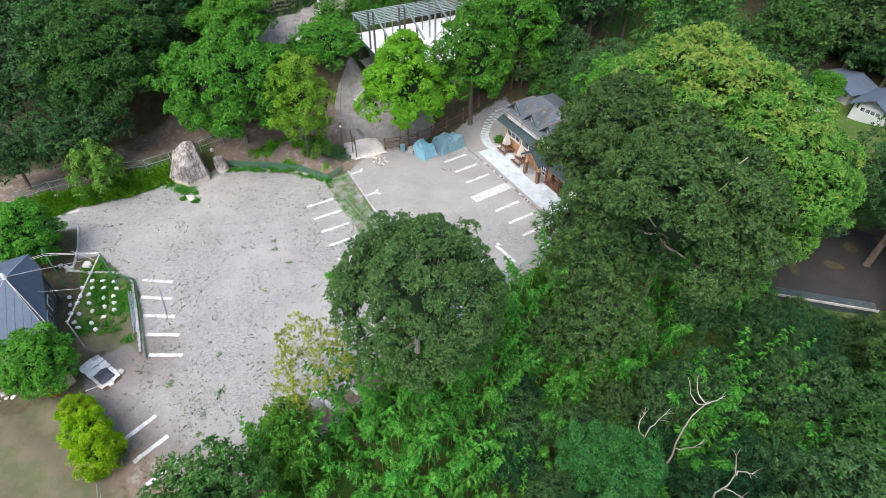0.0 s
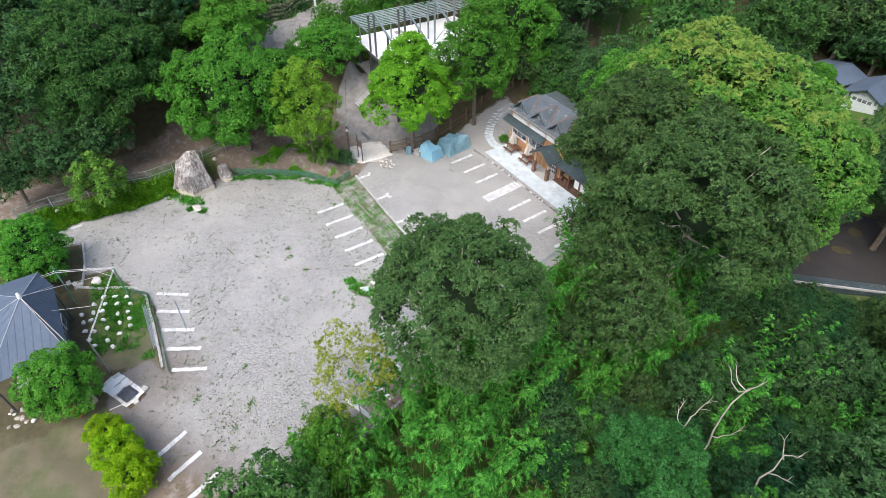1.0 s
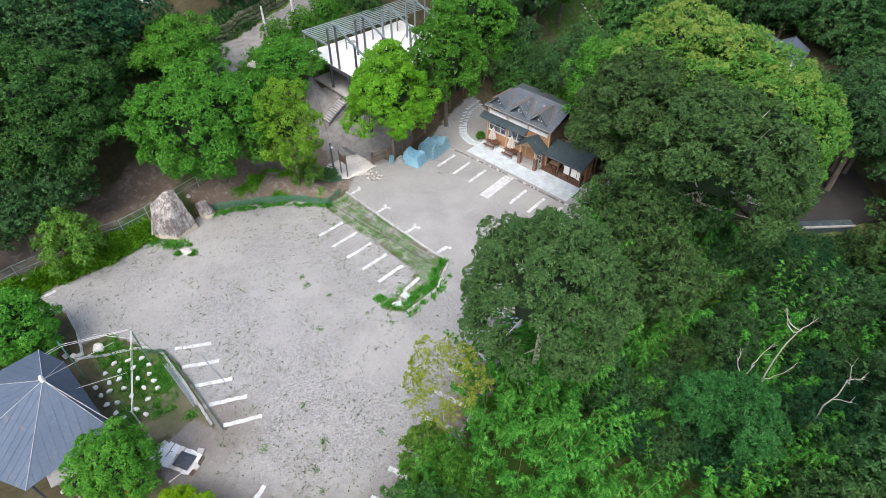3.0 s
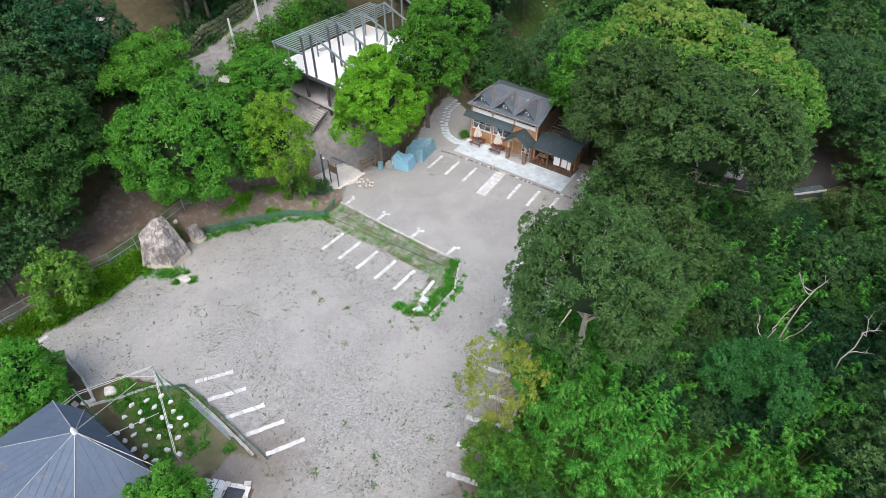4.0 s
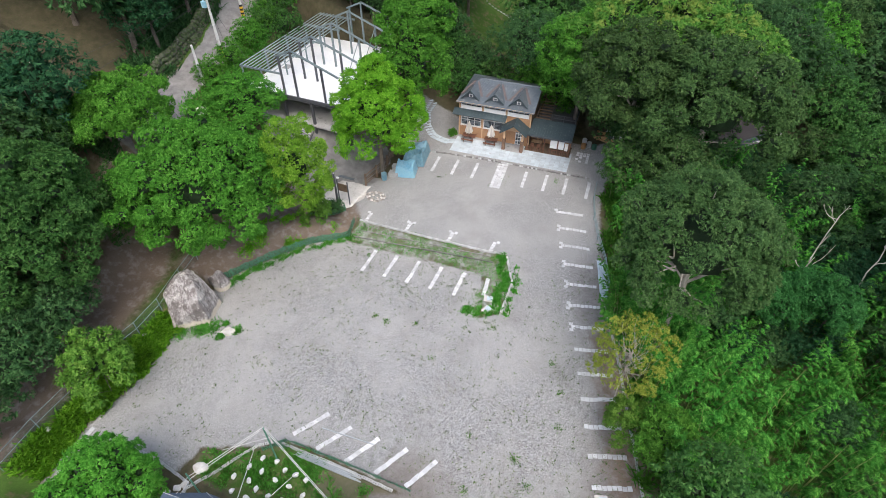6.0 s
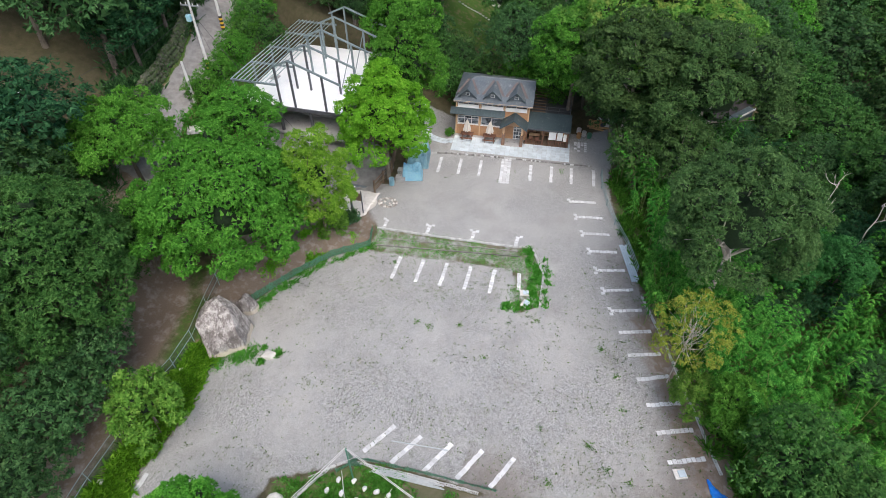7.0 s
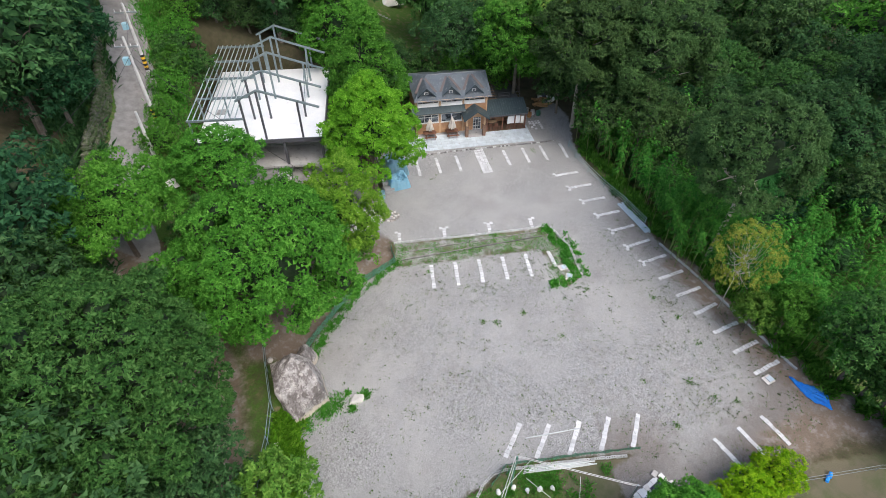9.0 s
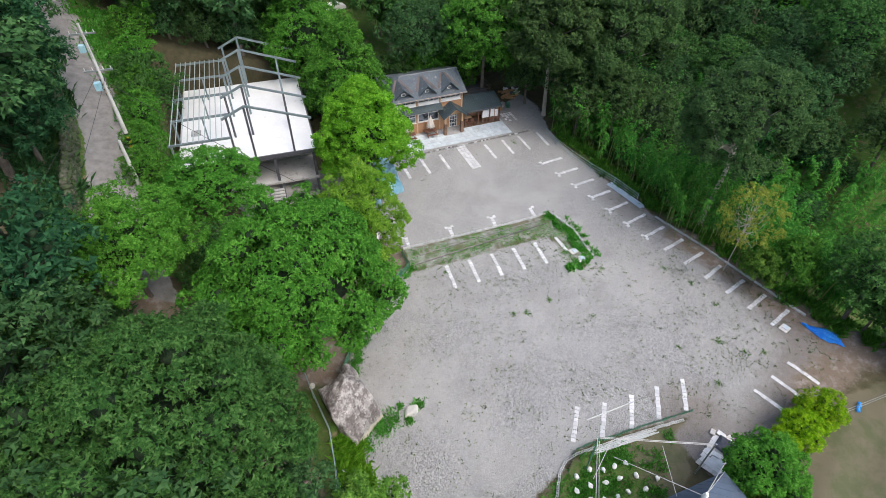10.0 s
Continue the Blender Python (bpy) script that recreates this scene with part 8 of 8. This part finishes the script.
# ---------------------------------------------------------------- grass, weeds
def blades(name, spots, tall, wide, material, label, seed, count):
    """Tufts of grass blades as one mesh: spots are (x, y, radius, share)."""
    rng = np.random.default_rng(seed)
    P = []
    total = sum(s[3] for s in spots)
    for x, y, r, share in spots:
        m = max(3, int(count * share / total))
        a, q = rng.uniform(0, 6.28, m), rng.uniform(0, 1, m) ** 0.7 * r * rng.uniform(0.6, 1.5, m)
        P.append(np.stack([x + np.cos(a) * q, y + np.sin(a) * q], 1))
    P = np.concatenate(P)
    n = len(P)
    z = height(P[:, 0], P[:, 1])
    base = np.stack([P[:, 0], P[:, 1], z - 0.01], 1)
    a = rng.uniform(0, 6.28, n)
    side = np.stack([np.cos(a), np.sin(a), 0 * a], 1) * wide * rng.uniform(0.6, 1.4, (n, 1))
    tip = base + np.stack([rng.normal(size=n) * tall * 0.5, rng.normal(size=n) * tall * 0.5, tall * rng.uniform(0.4, 1.2, n)], 1)
    mid = (base + tip) / 2 + np.array([0, 0, tall * 0.12])
    v = np.stack([base, mid - side, tip, mid + side], 1).reshape(-1, 3)
    f = np.arange(4 * n).reshape(n, 4)
    return tagged(new(name, mesh_from(name, v, f, material)), label, "grass", kind="stuff")


def scatter_in(poly, n, seed, keep=None):
    rng = np.random.default_rng(seed)
    xs, ys = [p[0] for p in poly], [p[1] for p in poly]
    out = []
    while len(out) < n:
        x, y = rng.uniform(min(xs), max(xs)), rng.uniform(min(ys), max(ys))
        if inside(poly, [x], [y])[0] > 0.1 and (keep is None or keep(x, y)):
            out.append((x, y))
    return out


patchy = lambda s, t: (lambda x, y: noise.noise(Vector((x * s, y * s, 3.0))) > t)
blades("strip_grass", [(x, y, 0.6, 1) for x, y in scatter_in(STRIP, 320, 1, patchy(0.45, -0.05))], 0.12, 0.034, L_GRASS, "patchy green grass on the strip between the bays", 2, 8000)
end_row = []
for k in range(44):
    u = k / 43
    bx, by = float(np.interp(u, (0, 0.42, 1), (26.0, 27.5, 27.65))), float(np.interp(u, (0, 0.42, 1), (-16.9, -19.6, -23.6)))
    end_row += [(bx - RNG.uniform(0.15, 1.1), by + RNG.uniform(-0.3, 0.3), 0.28, RNG.uniform(0.4, 1.0))]
    if k % 3 == 0 and k > 6:
        end_row += [(bx + RNG.uniform(0.3, 0.8), by + RNG.uniform(-0.3, 0.3), 0.30, RNG.uniform(0.2, 0.8))]
end_row += [(24.9 + RNG.uniform(-0.5, 1.9), -24.3 + RNG.uniform(-0.6, 0.5), 0.3, 0.8) for _ in range(12)]
blades("strip_end_weeds", end_row, 0.30, 0.06, L_GRASS, "bright weeds along the blocks at the strip's end", 4, 2800)
blades("garden_grass", [(x, y, 0.4, 1) for x, y in scatter_in(GARDEN, 170, 5, lambda x, y: x < 21.2 and noise.noise(Vector((x * 0.5, y * 0.5, 3.0))) > -0.05 or noise.noise(Vector((x * 0.9, y * 0.9, 3.0))) > 0.30)], 0.24, 0.045, L_GRASS, "patchy green grass in the garden", 6, 6500)
verge = [(1.2, -51.0), (0.6, -46.5), (1.3, -41.3), (0.8, -37.2), (1.4, -36.0), (-0.8, -35.8), (-1.0, -52.0)]
blades("verge_weeds", [(x, y, 0.5, 1) for x, y in scatter_in(verge, 200, 7)], 0.60, 0.10, L_FRESH, "dense bright weeds on the verge below the fence", 8, 12000)
blades("bank_weeds", [(float(east_edge(y)) + RNG.uniform(-0.3, 2.6), y, 0.7, 1) for y in np.linspace(-42, 0, 70)], 0.7, 0.10, L_BROAD, "rough weeds along the top of the bank", 9, 9000)
blades("hillside_grass", [(float(np.interp(y, [p[1] for p in ROAD], [p[0] for p in ROAD])) + RNG.uniform(1.9, 5.2), y, 1.1, 1) for y in np.linspace(-17, 14, 90)], 0.42, 0.07, L_GRASS, "long bright grass beside the road", 10, 9000)
blades("road_bank_weeds", [(float(np.interp(y, [p[1] for p in ROAD], [p[0] for p in ROAD])) - RNG.uniform(2.3, 7.0), y, 1.0, 1) for y in np.linspace(-26, 14, 90)], 0.9, 0.12, L_DARK, "dark undergrowth above the stone wall", 11, 12000)
blades("boulder_weeds", [(2.6, -35.6, 0.9, 3), (3.6, -35.0, 0.9, 2), (5.0, -35.6, 0.4, 1), (6.1, -34.5, 0.4, 1.2), (1.0, -36.6, 0.9, 2), (4.6, -34.2, 0.3, 0.5)], 0.30, 0.05, L_GRASS, "low weeds round the boulder's foot", 12, 1800)
edge_line = [(9.4, -19.2), (6.5, -21.9), (3.6, -25.5), (1.9, -28.4), (0.9, -30.6)]
along = []
for (ax, ay), (bx, by) in zip(edge_line, edge_line[1:]):
    for k in range(16):
        u = (k + RNG.random()) / 16
        along.append((ax + (bx - ax) * u + RNG.uniform(0.0, 0.7), ay + (by - ay) * u - RNG.uniform(-0.2, 0.5), 0.35, RNG.uniform(0.2, 1.0)))
blades("fence_grass", along, 0.22, 0.045, L_GRASS, "grass grown up along the foot of the net fence", 16, 3500)
blades("slope_weeds", [(x, y, 0.5, 1) for x, y in scatter_in([(8.0, -18.4), (4.2, -17.4), (-1.0, -23.0), (-0.6, -28.0), (2.6, -26.0), (6.0, -22.0)], 34, 17, patchy(0.4, 0.05))], 0.3, 0.06, L_FRESH, "scattered green weeds on the bare slope", 18, 2600)
# weeds scattered over the gravel, thicker near the edges and in drifts
weed = []
rngw = random.Random(21)
drifts = 0
while drifts < 330:
    x, y = rngw.uniform(2, 42), rngw.uniform(-46, -4)
    d = float(inside(LOT, [x], [y])[0])
    if d < 0.3 or float(inside(STRIP, [x], [y])[0]) > -0.2:
        continue
    chance = 0.22 + (0.4 if d < 1.8 else 0) + (0.6 if -26 < y < -20.4 and 9 < x < 28 else 0) + (0.5 if -41 < y < -36 and 14 < x < 36 else 0) + (0.25 if x > 33 and y < -26 else 0)
    chance *= 0.08 if y > -16 else 1.0
    if rngw.random() > chance:
        continue
    drifts += 1
    wide = rngw.uniform(0.35, 1.5)
    for k in range(int(rngw.uniform(3, 15) * wide)):
        px, py = x + rngw.gauss(0, 0.6) * wide, y + rngw.gauss(0, 0.6) * wide
        if float(inside(LOT, [px], [py])[0]) > 0.1 and float(inside(STRIP, [px], [py])[0]) < -0.1:
            weed.append((px, py, rngw.uniform(0.05, 0.20), rngw.uniform(0.2, 1.0)))
singles = 0
while singles < 900:
    x, y = rngw.uniform(2, 42), rngw.uniform(-46, -17)
    d = float(inside(LOT, [x], [y])[0])
    if d < 0.4 or float(inside(STRIP, [x], [y])[0]) > -0.2 or noise.noise(Vector((x * 0.16, y * 0.16, 7.0))) + rngw.uniform(-0.5, 0.5) < 0.05:
        continue
    singles += 1
    weed.append((x, y, rngw.uniform(0.05, 0.16), rngw.uniform(0.3, 1.1)))
blades("gravel_weeds", weed, 0.09, 0.031, L_WEED, "small dull green weeds scattered over the gravel", 13, 23000)
big = [(7.9 + 13, -27.6, 0.35, 1), (18.3, -28.4, 0.4, 1), (17.0, -28.2, 0.3, 0.8), (23.8, -30.6, 0.3, 0.6), (30.5, -40.2, 0.35, 1), (33.2, -36.6, 0.5, 1.4), (34.6, -38.2, 0.4, 1), (34.9, -30.0, 0.3, 0.8),
       (33.6, -27.4, 0.35, 0.8), (29.4, -36.0, 0.3, 0.6), (36.2, -38.8, 0.35, 0.8), (12.6, -21.2, 0.3, 0.6), (27.6, -25.5, 0.3, 0.5), (35.6, -33.0, 0.4, 0.9), (27.5, -2.9, 0.45, 0.8), (25.2, -26.4, 0.25, 0.4)]
blades("gravel_tufts", big, 0.13, 0.036, L_TUFT, "larger green tufts growing through the gravel", 14, 1000)
